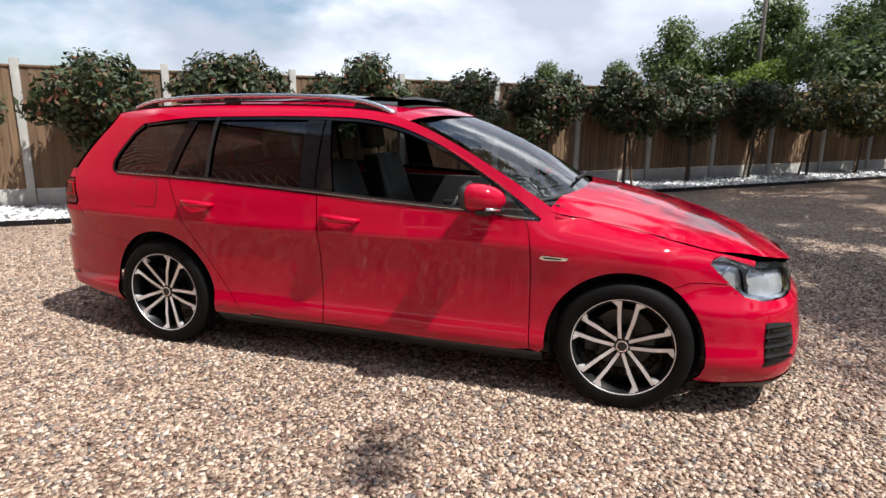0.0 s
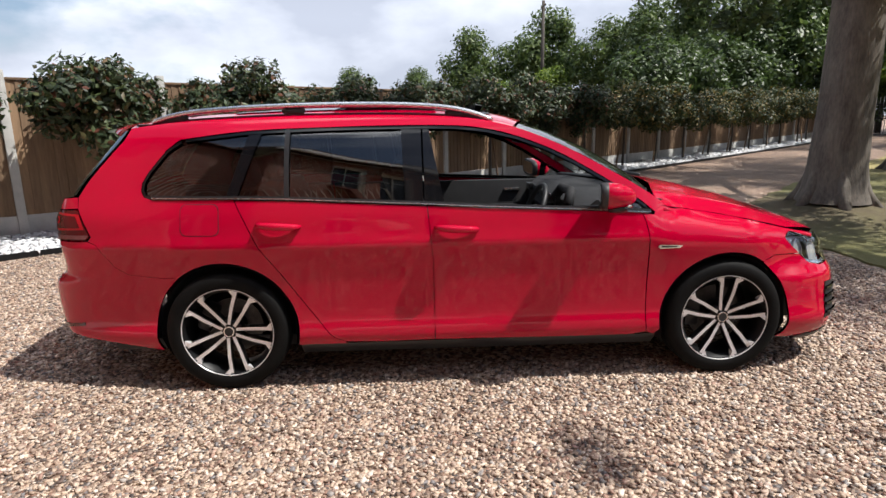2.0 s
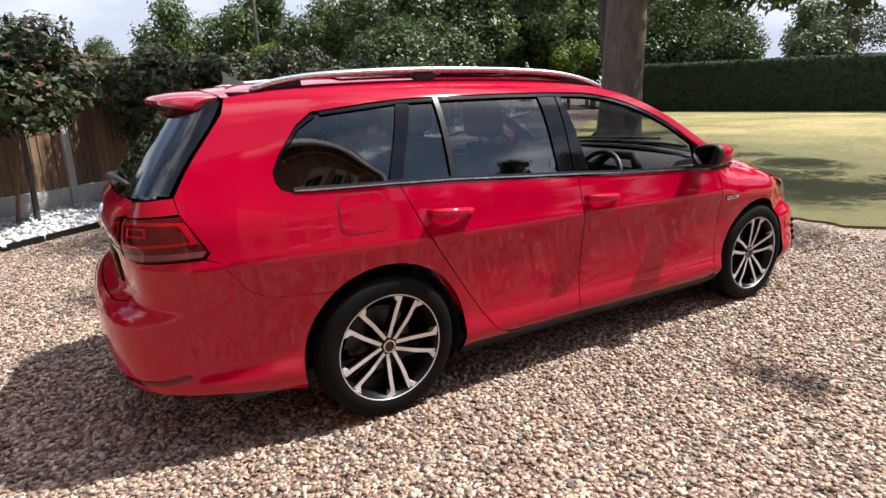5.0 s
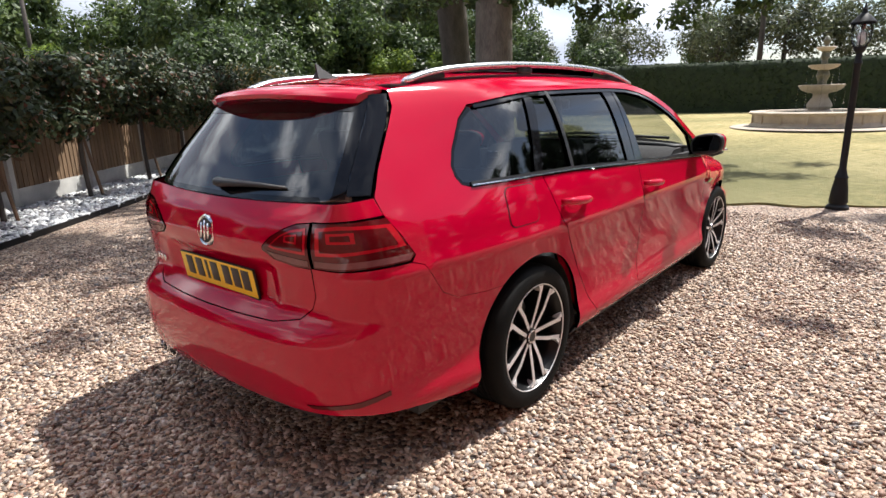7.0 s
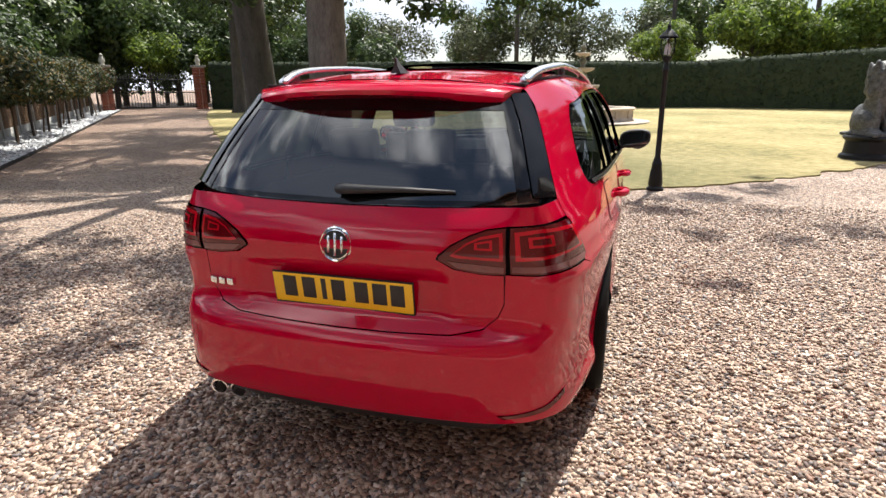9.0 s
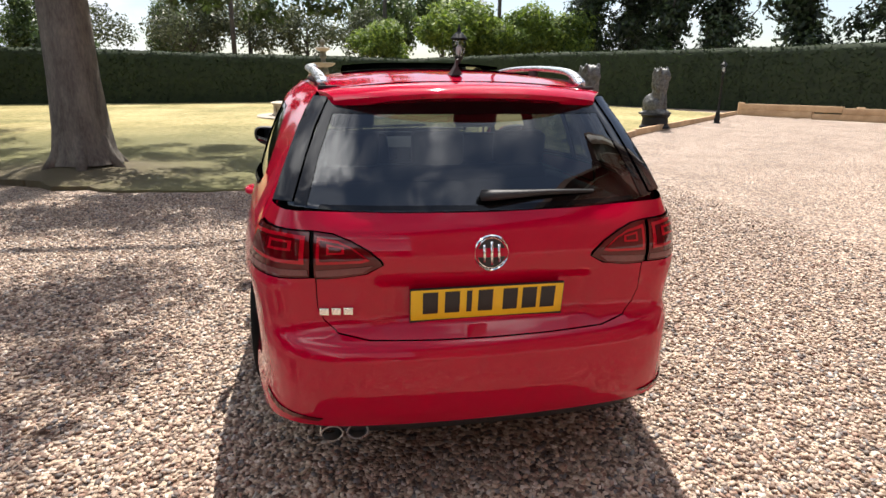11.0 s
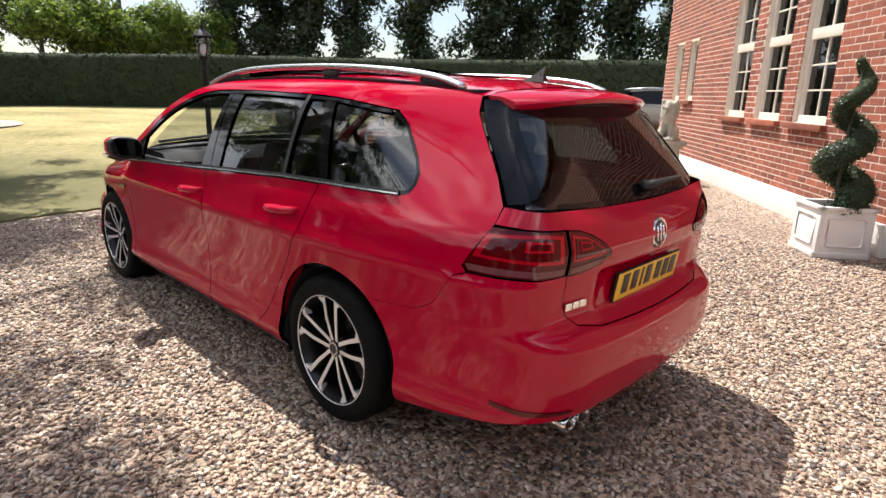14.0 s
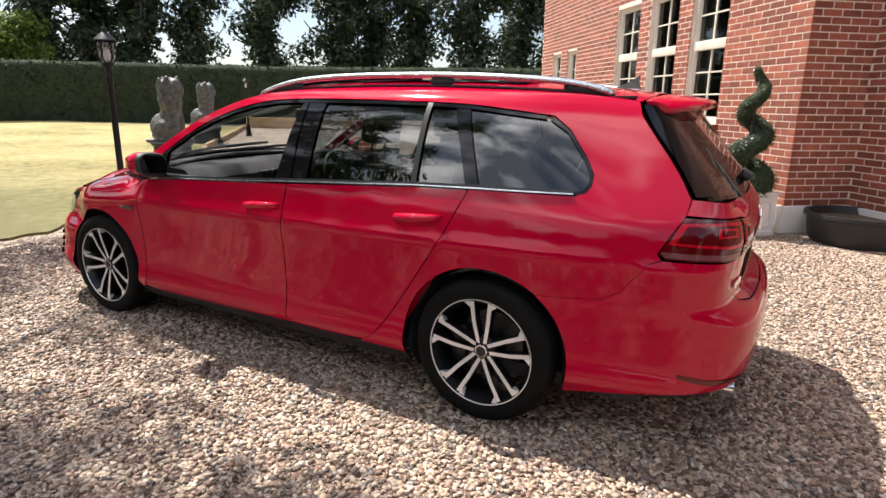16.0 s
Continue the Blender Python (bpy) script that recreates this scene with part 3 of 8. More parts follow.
def build_rear_lights(car, sd):
    sx, sy = s_of_x, s_of_y
    outer = [(sx(-2.062), 0.956), (sx(-2.052), 0.932), (sx(-1.990), 0.829), (sx(-2.01), 0.810), (sy(0.70), 0.802), (sy(0.605), 0.806), (sy(0.598), 0.88), (sy(0.605), 0.947)]
    inner = [(sy(0.588), 0.947), (sy(0.582), 0.88), (sy(0.588), 0.803), (sy(0.50), 0.803), (sy(0.41), 0.818), (sy(0.356), 0.846), (sy(0.362), 0.858), (sy(0.40), 0.890), (sy(0.46), 0.920), (sy(0.52), 0.940)]
    for ring, name in ((outer, "tail_light"), (inner, "tailgate_light")):
        ring = [(float(a), z) for a, z in ring]
        lamp = part(name, panel(name, ring, lift_s, M["lamp_dark"], sd, out=0.004, res=0.04), car, "smoked dark red lamp")
        # clear band along the foot
        if name == "tail_light":
            band = [(sx(-1.996) - 0.0, 0.835), (sy(0.70), 0.829), (sy(0.61), 0.832), (sy(0.61), 0.812), (sy(0.70), 0.808), (sx(-2.01), 0.815)]
            glow = [(sx(-2.055), 0.936), (sx(-2.018), 0.862), (sy(0.70), 0.850), (sy(0.618), 0.850), (sy(0.618), 0.935), (sy(0.70), 0.943)]
            core = [(sy(0.735), 0.945), (sy(0.735), 0.89), (sy(0.66), 0.89), (sy(0.66), 0.942)]
        else:
            band = [(sy(0.58), 0.830), (sy(0.42), 0.842), (sy(0.385), 0.846), (sy(0.42), 0.822), (sy(0.50), 0.812), (sy(0.58), 0.809)]
            glow = [(sy(0.575), 0.934), (sy(0.575), 0.850), (sy(0.42), 0.856), (sy(0.395), 0.862), (sy(0.45), 0.902), (sy(0.50), 0.922)]
            core = [(sy(0.54), 0.936), (sy(0.54), 0.885), (sy(0.475), 0.888), (sy(0.475), 0.920)]
        part("lamp_band", panel("lamp_band", [(float(a), z) for a, z in band], lift_s, M["lamp_clear"], sd, depth=0.002, out=0.0055, res=0.04), lamp, "clear lower band")
        part("lamp_panel", panel("lamp_panel", [(float(a), z) for a, z in glow], lift_s, M["lamp_red"], sd, depth=0.002, out=0.0055, res=0.04), lamp, "bright red field")
        ca, cz = sum(p[0] for p in glow) / len(glow), sum(p[1] for p in glow) / len(glow)
        part("lamp_core", panel("lamp_core", [(float(ca + (a - ca) * 0.86), cz + (z - cz) * 0.76) for a, z in glow], lift_s, M["lamp_dark"], sd, depth=0.002, out=0.007, res=0.04), lamp)
        ca, cz = sum(p[0] for p in core) / 4, sum(p[1] for p in core) / 4
        for f, g, mat, o in ((0.95, 0.62, M["lamp_red"], 0.0085), (0.66, 0.34, M["lamp_dark"], 0.010)):
            part("lamp_core", panel("lamp_core", [(float(ca + (a - ca) * f), cz - 0.012 + (z - cz) * g) for a, z in core], lift_s, mat, sd, depth=0.002, out=o, res=0.04), lamp)


def build_rear(car):
    P = M["paint"]
    sy, sx = s_of_y, s_of_x
    # both halves are spanned by one outline: negative s is the mirror half
    def lift_rear(a, z):
        q = body(np.abs(a), z)
        q[:, 1] *= np.where(a < 0, -1, 1)
        return q

    def both(half):
        half = [(float(a), z) for a, z in half]
        full = half + [(-a, z) for a, z in half[::-1]]
        full = [g for i, g in enumerate(full) if i == 0 or abs(g[0] - full[i - 1][0]) + abs(g[1] - full[i - 1][1]) > 1e-5]
        return full[:-1] if abs(full[0][0] - full[-1][0]) < 1e-5 and full[0][1] == full[-1][1] else full

    # tailgate lower skin, with a recess for the plate
    def lift_gate(a, z):
        q = lift_rear(a, z)
        y = q[:, 1]
        inx = smooth01(-np.abs(y), -0.40, -0.33)
        inz = smooth01(z, 0.625, 0.64) * smooth01(-z, -0.80, -0.765)
        q[:, 0] += 0.022 * inx * inz
        return q

    gate = both([(sy(0.0), 0.994), (sy(0.3), 0.997), (sy(0.55), 1.004), (0.76, 1.011), (0.882, 1.019), (0.894, 0.966), (0.77, 0.959), (sy(0.64), 0.954), (sy(0.598), 0.953), (sy(0.52), 0.945), (sy(0.458), 0.925), (sy(0.396), 0.894), (sy(0.355), 0.860), (sy(0.349), 0.845), (sy(0.405), 0.813), (sy(0.50), 0.799), (sy(0.582), 0.797), (sy(0.587), 0.70), (sy(0.565), 0.655), (sy(0.51), 0.618), (sy(0.40), 0.602), (sy(0.2), 0.598), (sy(0.0), 0.597)])
    tailgate = part("tailgate", panel("tailgate", gate, lift_gate, P, 1, res=0.025), car, "red tailgate with a plate recess")
    # bumper, from one wheel arch round to the other
    a0 = 128
    arch = [(float(sx(x)), z) for x, z in arc(-AXLE, 0.318, ARCH_R + 0.012, a0, 196, 16)]
    half = [(sy(0.0), 0.594), (sy(0.2), 0.595), (sy(0.40), 0.599), (sy(0.513), 0.6155), (sy(0.568), 0.653), (sy(0.590), 0.70), (sy(0.587), 0.800), (sy(0.70), 0.796), (sx(-2.005), 0.802), (sx(-1.956), 0.7865), (sx(-1.871), 0.6665), (sx(-1.801), 0.6285), (sx(-1.641), 0.6135)] + shifted(arch, 0.0, -0.002) + [(sx(-1.78), 0.235), (sx(-2.0), 0.27), (sy(0.70), 0.298), (sy(0.5), 0.302), (sy(0.25), 0.302), (sy(0.0), 0.302)]
    part("rear_bumper", panel("rear_bumper", both(half), lift_rear, P, 1, res=0.03), car)
    dif = both([(sy(0.0), 0.306), (sy(0.4), 0.306), (sy(0.60), 0.304), (sy(0.58), 0.25), (sy(0.45), 0.225), (sy(0.0), 0.22)])
    part("diffuser", panel("diffuser", dif, lift_rear, M["black_plastic"], 1, res=0.04, out=-0.008), car, "black lower diffuser")
    for sd in (1, -1):
        refl = [(sx(-2.10), 0.362), (sy(0.72), 0.345), (sy(0.56), 0.338), (sy(0.58), 0.326), (sy(0.72), 0.327), (sx(-2.10), 0.346)]
        part("bumper_reflector", panel("bumper_reflector", [(float(a), z) for a, z in refl], lift_s, M["lamp_dark"], sd, depth=0.003, out=0.004, res=0.04), car, "red reflector strip")
    # rear glass between the D-pillars
    def lift_glass(a, z):
        a, z = np.asarray(a, float), np.asarray(z, float)
        xe, w = edge_x(z), edge_w(z)
        u = a / w
        xc = np.interp(z, [0.98, 1.10, 1.34], [-2.235, -2.147, -1.955])
        return np.stack([xc + (xe - xc) * np.abs(u) ** 4.5, a, z], -1)

    dz, dx = np.array([p[1] for p in D_EDGE[::-1]] + [1.36]), np.array([p[0] for p in D_EDGE[::-1]] + [-1.83])
    dw = lift_side(dx, dz)[:, 1] - 0.004
    edge_x, edge_w = (lambda z: np.interp(z, dz, dx)), (lambda z: np.interp(z, dz, dw))
    W = lambda z, f: float(edge_w(z)) * f
    side_ring = [(W(z, 0.93), z) for z in (1.012, 1.16, 1.335)]
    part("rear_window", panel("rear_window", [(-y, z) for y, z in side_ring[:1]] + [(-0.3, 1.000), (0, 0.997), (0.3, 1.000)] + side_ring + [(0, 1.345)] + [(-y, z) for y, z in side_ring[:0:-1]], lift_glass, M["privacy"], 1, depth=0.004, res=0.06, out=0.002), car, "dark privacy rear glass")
    zs = (1.024, 1.09, 1.16, 1.25, 1.345)
    for sd in (1, -1):
        part("side_flap", panel("side_flap", [(W(z, 0.998), z) for z in zs] + [(W(z, 0.905), z) for z in zs[::-1]], lift_glass, M["black_gloss"], sd, depth=0.012, out=0.008, res=0.04), car, "gloss black side flap")
        part("glass_border", panel("glass_border", [(W(z, 0.90), z) for z in (1.015, 1.16, 1.325)] + [(W(z, 0.84), z) for z in (1.325, 1.16, 1.015)], lift_glass, M["black_gloss"], sd, depth=0.002, out=0.0035, res=0.06), car)
    part("glass_border", panel("glass_border", [(-0.52, 1.29), (0.52, 1.29), (0.53, 1.345), (-0.53, 1.345)], lift_glass, M["black_gloss"], 1, depth=0.002, out=0.0035, res=0.06), car)
    part("glass_border", panel("glass_border", [(-0.54, 1.009), (0, 0.998), (0.54, 1.009), (0.53, 1.022), (0, 1.012), (-0.53, 1.022)], lift_glass, M["black_gloss"], 1, depth=0.002, out=0.003, res=0.06), car)
    # roof spoiler
    prof = [(-1.852, 1.401), (-1.95, 1.393), (-2.035, 1.375), (-2.048, 1.362), (-2.040, 1.347), (-1.985, 1.335), (-1.90, 1.335)]
    ys = np.linspace(-1, 1, 25)
    edge = float(lift_side(np.array([-1.83]), np.array([1.362]))[0, 1]) - 0.001
    verts, faces = [], []
    for y in ys:
        w, k = abs(y), len(prof)
        for x, z in prof:
            back = min(1, max(0, (-1.84 - x) / 0.2))
            verts.append((x + 0.12 * back * w**3, y * (edge - 0.055 * back - (0.012 if z < 1.36 else 0)), z - 0.036 * w**2.2 * (1 - 0.2 * back)))
    for i in range(len(ys) - 1):
        for j in range(k - 1):
            faces.append((i * k + j, i * k + j + 1, (i + 1) * k + j + 1, (i + 1) * k + j))
    faces += [tuple(range(k)), tuple(range((len(ys) - 1) * k, len(ys) * k))[::-1]]
    bm = bmesh.new()
    bm.from_mesh(mesh_from("spoiler", verts, faces, P))
    spoiler = part("roof_spoiler", bm_mesh("roof_spoiler", bm, P), car)
    part("brake_light", box("brake_light", -2.036, -2.02, -0.19, 0.19, 1.346, 1.356, M["lamp_dark"], 0.002), spoiler, "dark red high brake light")
    # wiper
    wiper = part("rear_wiper", tube("rear_wiper", [(-2.205, 0.015, 1.045), (-2.225, -0.02, 1.048), (-2.205, -0.20, 1.050), (-2.185, -0.38, 1.046)], [0.024, 0.022, 0.012, 0.007], M["black_plastic"], 10, 0.8), car)
    part("wiper_blade", tube("wiper_blade", [(-2.19, -0.06, 1.028), (-2.178, -0.25, 1.034), (-2.152, -0.43, 1.042)], [0.007, 0.008, 0.006], M["rubber"], 8), wiper)
    # plate: writing shown as plain bars
    tilt = pose(-2.262, 0, 0.698, 0, -8, 0)
    plate = part("number_plate", bm_mesh("number_plate", box_bm(-0.004, 0.004, -0.26, 0.26, -0.0555, 0.0555), M["plate_yellow"], bevel=0.003), car, "yellow rear plate with dark bars for its characters", tilt)
    for y in (0.165, 0.092, 0.035, -0.02, -0.105, -0.172, -0.236):
        w = 0.05 if y not in (0.035,) else 0.018
        part("plate_bar", box("plate_bar", -0.0058, -0.0035, y - w / 2 + 0.03, y + w / 2 + 0.03, -0.032, 0.046, M["dark_trim"], 0.001), plate)
    part("plate_holder", box("plate_holder", -0.003, 0.008, -0.262, 0.262, -0.068, 0.058, M["black_plastic"], 0.002), plate)
    for y0, y1 in ((0.03, 0.14), (-0.10, 0.0), (-0.20, -0.12)):
        part("plate_line", box("plate_line", -0.0052, -0.0035, y0, y1, -0.0660, -0.0615, M["reflector"], 0.0005), plate)
    # round badge above the plate, as a plain disc with rings
    badge = part("round_badge", lathe("round_badge", [(0.0, -0.006), (0.046, -0.006), (0.050, -0.004), (0.0555, -0.009), (0.0595, -0.004), (0.060, 0.004)], M["chrome"], 40, "y"), car, "round chrome badge", pose(-2.283, 0, 0.872, 0, 0, 90) @ pose(0, 0, 0, -6, 0, 180))
    part("badge_field", lathe("badge_field", [(0.0, -0.0075), (0.047, -0.0075), (0.047, -0.004)], M["dark_trim"], 40, "y"), badge)
    for bx, bh in ((-0.024, 0.028), (0.0, 0.038), (0.024, 0.028)):
        part("badge_stroke", tube("badge_stroke", [(bx, -0.009, -bh), (bx, -0.009, bh)], 0.0055, M["chrome"], 8), badge)
    for y in (0.535, 0.497, 0.459):
        q = lift_rear(np.array([float(sy(y))]), np.array([0.688]))[0]
        part("badge_bar", bm_mesh("badge_bar", box_bm(-0.004, 0.004, -0.015, 0.015, -0.0125, 0.0125), M["chrome"], bevel=0.002), tailgate, "", pose(q[0] - 0.003, y, 0.688, 0, 0, -12))
    # exhausts
    for y in (0.53, 0.445):
        part("exhaust_pipe", lathe("exhaust_pipe", [(0.024, 0.16), (0.026, 0.014), (0.030, 0.0), (0.036, 0.0), (0.0385, 0.006), (0.0385, 0.16)], M["chrome"], 24, "y"), car, "chrome tail pipe", pose(-2.285, y, 0.268, 0, 0, -90) @ Matrix.Diagonal((1.05, 1, 0.85, 1)))


def build_front_corner(car, sd):
    sx = s_of_x
    k = CURVE[:, 0] > 4
    syf = lambda y: float(np.interp(-y, -CURVE[k, 2], CURVE[k, 0]))
    X = lambda x: float(sx(x))
    ring = [(X(1.688), 0.729), (X(1.735), 0.683), (X(1.786), 0.637), (X(1.85), 0.590), (X(1.93), 0.571), (syf(0.60), 0.573), (syf(0.48), 0.586), (syf(0.415), 0.622), (syf(0.405), 0.680), (syf(0.5), 0.703), (syf(0.6), 0.720), (X(1.9), 0.738), (X(1.8), 0.760), (X(1.74), 0.764), (X(1.705), 0.750)]
    lamp = part("headlight", panel("headlight", ring, lift_s, M["lens"], sd, depth=0.004, res=0.04, out=0.002), car, "clear headlight with a dark housing")
    lamp.visible_shadow = False
    part("lamp_housing", panel("lamp_housing", ring, lift_s, M["lamp_bowl"], sd, depth=0.01, res=0.04, out=-0.035), lamp, "bright lamp housing")
    brow = [(X(1.70), 0.738), (X(1.76), 0.744), (X(1.82), 0.736), (X(1.90), 0.712), (syf(0.6), 0.697), (syf(0.5), 0.684), (syf(0.42), 0.664), (syf(0.405), 0.680), (syf(0.5), 0.703), (syf(0.6), 0.720), (X(1.9), 0.738), (X(1.8), 0.760), (X(1.74), 0.764)]
    part("lamp_brow", panel("lamp_brow", brow, lift_s, M["black_gloss"], sd, depth=0.02, res=0.04, out=-0.003), lamp, "black upper bezel")
    for xa, xb in ((1.835, 1.85),):
        part("lamp_rib", panel("lamp_rib", [(float(sx(xa)), 0.74), (float(sx(xa)) + 0.03, 0.60), (float(sx(xb)) + 0.03, 0.60), (float(sx(xb)), 0.74)], lift_s, M["dark_trim"], sd, depth=0.02, res=0.04, out=-0.014), lamp)
    for x, r in ((1.80, 0.050), (1.925, 0.052)):
        q = body(np.array([float(sx(x))]), np.array([0.665]))[0]
        part("lamp_reflector", lathe("lamp_reflector", [(0.004, 0.035), (r * 0.5, 0.03), (r * 0.85, 0.012), (r, -0.006), (r * 1.06, -0.004)], M["reflector"], 24, "y"), lamp, "", pose(q[0] - 0.015, sd * (q[1] - 0.035), q[2], 0, 0, 180 - 40 if sd > 0 else 40))
    low = [(X(1.80), 0.634), (X(1.86), 0.602), (X(1.93), 0.590), (syf(0.60), 0.592), (syf(0.48), 0.606), (syf(0.48), 0.588), (syf(0.60), 0.575), (X(1.93), 0.574), (X(1.85), 0.592)]
    part("lamp_strip", panel("lamp_strip", low, lift_s, M["reflector"], sd, depth=0.006, res=0.04, out=-0.006), lamp)


def build_front(car):
    P = M["paint"]
    sx = s_of_x

    def lift_nose(a, z):
        t = S_END - np.abs(a)
        q = body(t, z)
        q[:, 1] *= np.where(a < 0, -1, 1)
        return q

    def both(half):
        half = [(float(a), z) for a, z in half]
        full = half + [(-a, z) for a, z in half[::-1]]
        full = [g for i, g in enumerate(full) if i == 0 or abs(g[0] - full[i - 1][0]) + abs(g[1] - full[i - 1][1]) > 1e-5]
        return full[:-1] if abs(full[0][0] - full[-1][0]) < 1e-5 and full[0][1] == full[-1][1] else full

    t = lambda x: S_END - float(sx(x))
    a1 = 56
    arch = [(t(x), z) for x, z in arc(AXLE, 0.318, ARCH_F + 0.012, a1, -22, 10)]
    k = CURVE[:, 0] > 4
    ty = lambda y: S_END - float(np.interp(-y, -CURVE[k, 2], CURVE[k, 0]))
    half = [(0.0, 0.598), (0.30, 0.598), (ty(0.40), 0.602), (ty(0.48), 0.582), (ty(0.60), 0.569), (t(1.93), 0.567), (t(1.85), 0.586), (t(1.784), 0.637), (t(1.60), 0.644)] + shifted(arch, 0, -0.003) + [(t(1.75), 0.175), (t(1.9), 0.18), (0.6, 0.19), (0.0, 0.19)]
    part("front_bumper", panel("front_bumper", both(half), lift_nose, P, 1, res=0.03), car)
    part("front_grille", panel("front_grille", both([(0, 0.70), (0.25, 0.694), (ty(0.40), 0.676), (ty(0.41), 0.604), (0, 0.600)]), lift_nose, M["black_plastic"], 1, res=0.04, out=0.0), car)
    part("front_splitter", panel("front_splitter", both([(0, 0.192), (0.6, 0.192), (t(1.9), 0.182), (t(1.78), 0.176), (t(1.78), 0.150), (0.6, 0.15), (0, 0.15)]), lift_nose, M["dark_trim"], 1, res=0.04, out=0.004), car)
    for sd in (1, -1):
        grille = [(t(1.93), 0.475), (0.74, 0.475), (0.62, 0.455), (0.60, 0.345), (0.70, 0.285), (t(1.925), 0.275)]
        vent = part("side_vent", panel("side_vent", grille, lift_nose, M["black_plastic"], sd, depth=0.01, res=0.04, out=0.003), car, "black side vent with slats")
        for z in (0.44, 0.395, 0.35, 0.305):
            part("vent_slat", panel("vent_slat", [(t(1.928), z + 0.008), (0.75, z + 0.010), (0.64, z + 0.006), (0.64, z - 0.005), (t(1.928), z - 0.004)], lift_nose, M["black_gloss"], sd, depth=0.01, res=0.05, out=0.014), vent)
    # bonnet
    def edge_y(x):
        return lift_side(np.minimum(x, 1.9), FENDER_Z(np.minimum(x, 1.9)) - 0.006)[..., 1] - 0.001 - 0.5 * np.maximum(np.asarray(x) - 1.9, 0)

    def lift_hood(a, y):
        a, y = np.asarray(a, float), np.asarray(y, float)
        ey = edge_y(a)
        u = np.clip(np.abs(y) / ey, 0, 1.1)
        zc, ze = HOOD_Z(a), FENDER_Z(a) - 0.005
        crease = 0.010 * np.exp(-(((u - 0.78) / 0.09) ** 2)) * smooth01(-a, -2.0, -1.5)
        return np.stack([a, y, zc - (zc - ze) * u**2.6 + crease], -1)

    nose = lambda y: 2.142 - 0.19 * (abs(y) / 0.55) ** 2.4
    ring = [(x, float(edge_y(x)) - 0.001) for x in (0.93, 1.1, 1.3, 1.5, 1.7)] + [(nose(y), y) for y in (0.60, 0.5, 0.35, 0.2, 0.0)]
    ring = ring + [(x, -y) for x, y in ring[::-1][1:]] + [(0.98, -0.6), (1.06, -0.35), (1.09, 0), (1.06, 0.35), (0.98, 0.6)]
    me = panel_top("bonnet", ring, lift_hood, P, 0.04)
    for sd in (1, -1):
        xs = np.linspace(0.96, 1.86, 16)
        part("inner_wing", tube("inner_wing", [(x, sd * (float(edge_y(x)) - 0.012), float(FENDER_Z(x)) - 0.032) for x in xs], 0.02, P, 8), car)
    part("bonnet", me, car)


def panel_top(name, outline, lift, mat, depth=0.014, res=0.05, out=0.0):
    """A sheet over (x, y), facing up."""
    bm = bmesh.new()
    bm.faces.new([bm.verts.new((p[0], p[1], 0)) for p in outline])
    (a0, b0), (a1, b1) = np.min(outline, 0), np.max(outline, 0)
    for lo, hi, no in ((a0, a1, (1, 0, 0)), (b0, b1, (0, 1, 0))):
        k = math.ceil(lo / res + 1e-6)
        while k * res < hi - 1e-6:
            bmesh.ops.bisect_plane(bm, geom=bm.verts[:] + bm.edges[:] + bm.faces[:], dist=1e-6, plane_co=(k * res * no[0], k * res * no[1], 0), plane_no=no)
            k += 1
    bmesh.ops.triangulate(bm, faces=[f for f in bm.faces if len(f.verts) > 4])
    bm.verts.index_update()
    flat = np.array([(v.co.x, v.co.y) for v in bm.verts])
    faces = [[v.index for v in f.verts] for f in bm.faces]
    rim = [[v.index for v in e.verts] for e in bm.edges if len(e.link_faces) == 1]
    bm.free()
    a, b = flat.T
    p, e = lift(a, b), 0.004
    n = np.cross(lift(a + e, b) - lift(a - e, b), lift(a, b + e) - lift(a, b - e))
    n /= np.linalg.norm(n, axis=1)[:, None]
    n *= np.sign(n[:, 2:3])
    p = p + n * out
    verts, norms, fs = list(p), list(n), []
    for f in faces:
        q = p[f]
        fn = sum(np.cross(q[k - 1] - q[0], q[k] - q[0]) for k in range(2, len(f)))
        fs.append(f if fn @ n[f].mean(0) > 0 else f[::-1])
    for i, j in rim:
        base = len(verts)
        o = np.cross(p[j] - p[i], n[i])
        o /= np.linalg.norm(o) + 1e-12
        verts += [p[i], p[j], p[j] - n[j] * depth, p[i] - n[i] * depth]
        norms += [o] * 4
        fs.append([base, base + 1, base + 2, base + 3])
    return mesh_from(name, verts, fs, mat, True, norms)


ROOF_CENTRE = table([(-2.0, 1.388), (-1.85, 1.404), (-1.5, 1.437), (-1.0, 1.458), (-0.5, 1.462), (-0.1, 1.447), (0.15, 1.418), (0.35, 1.365)])


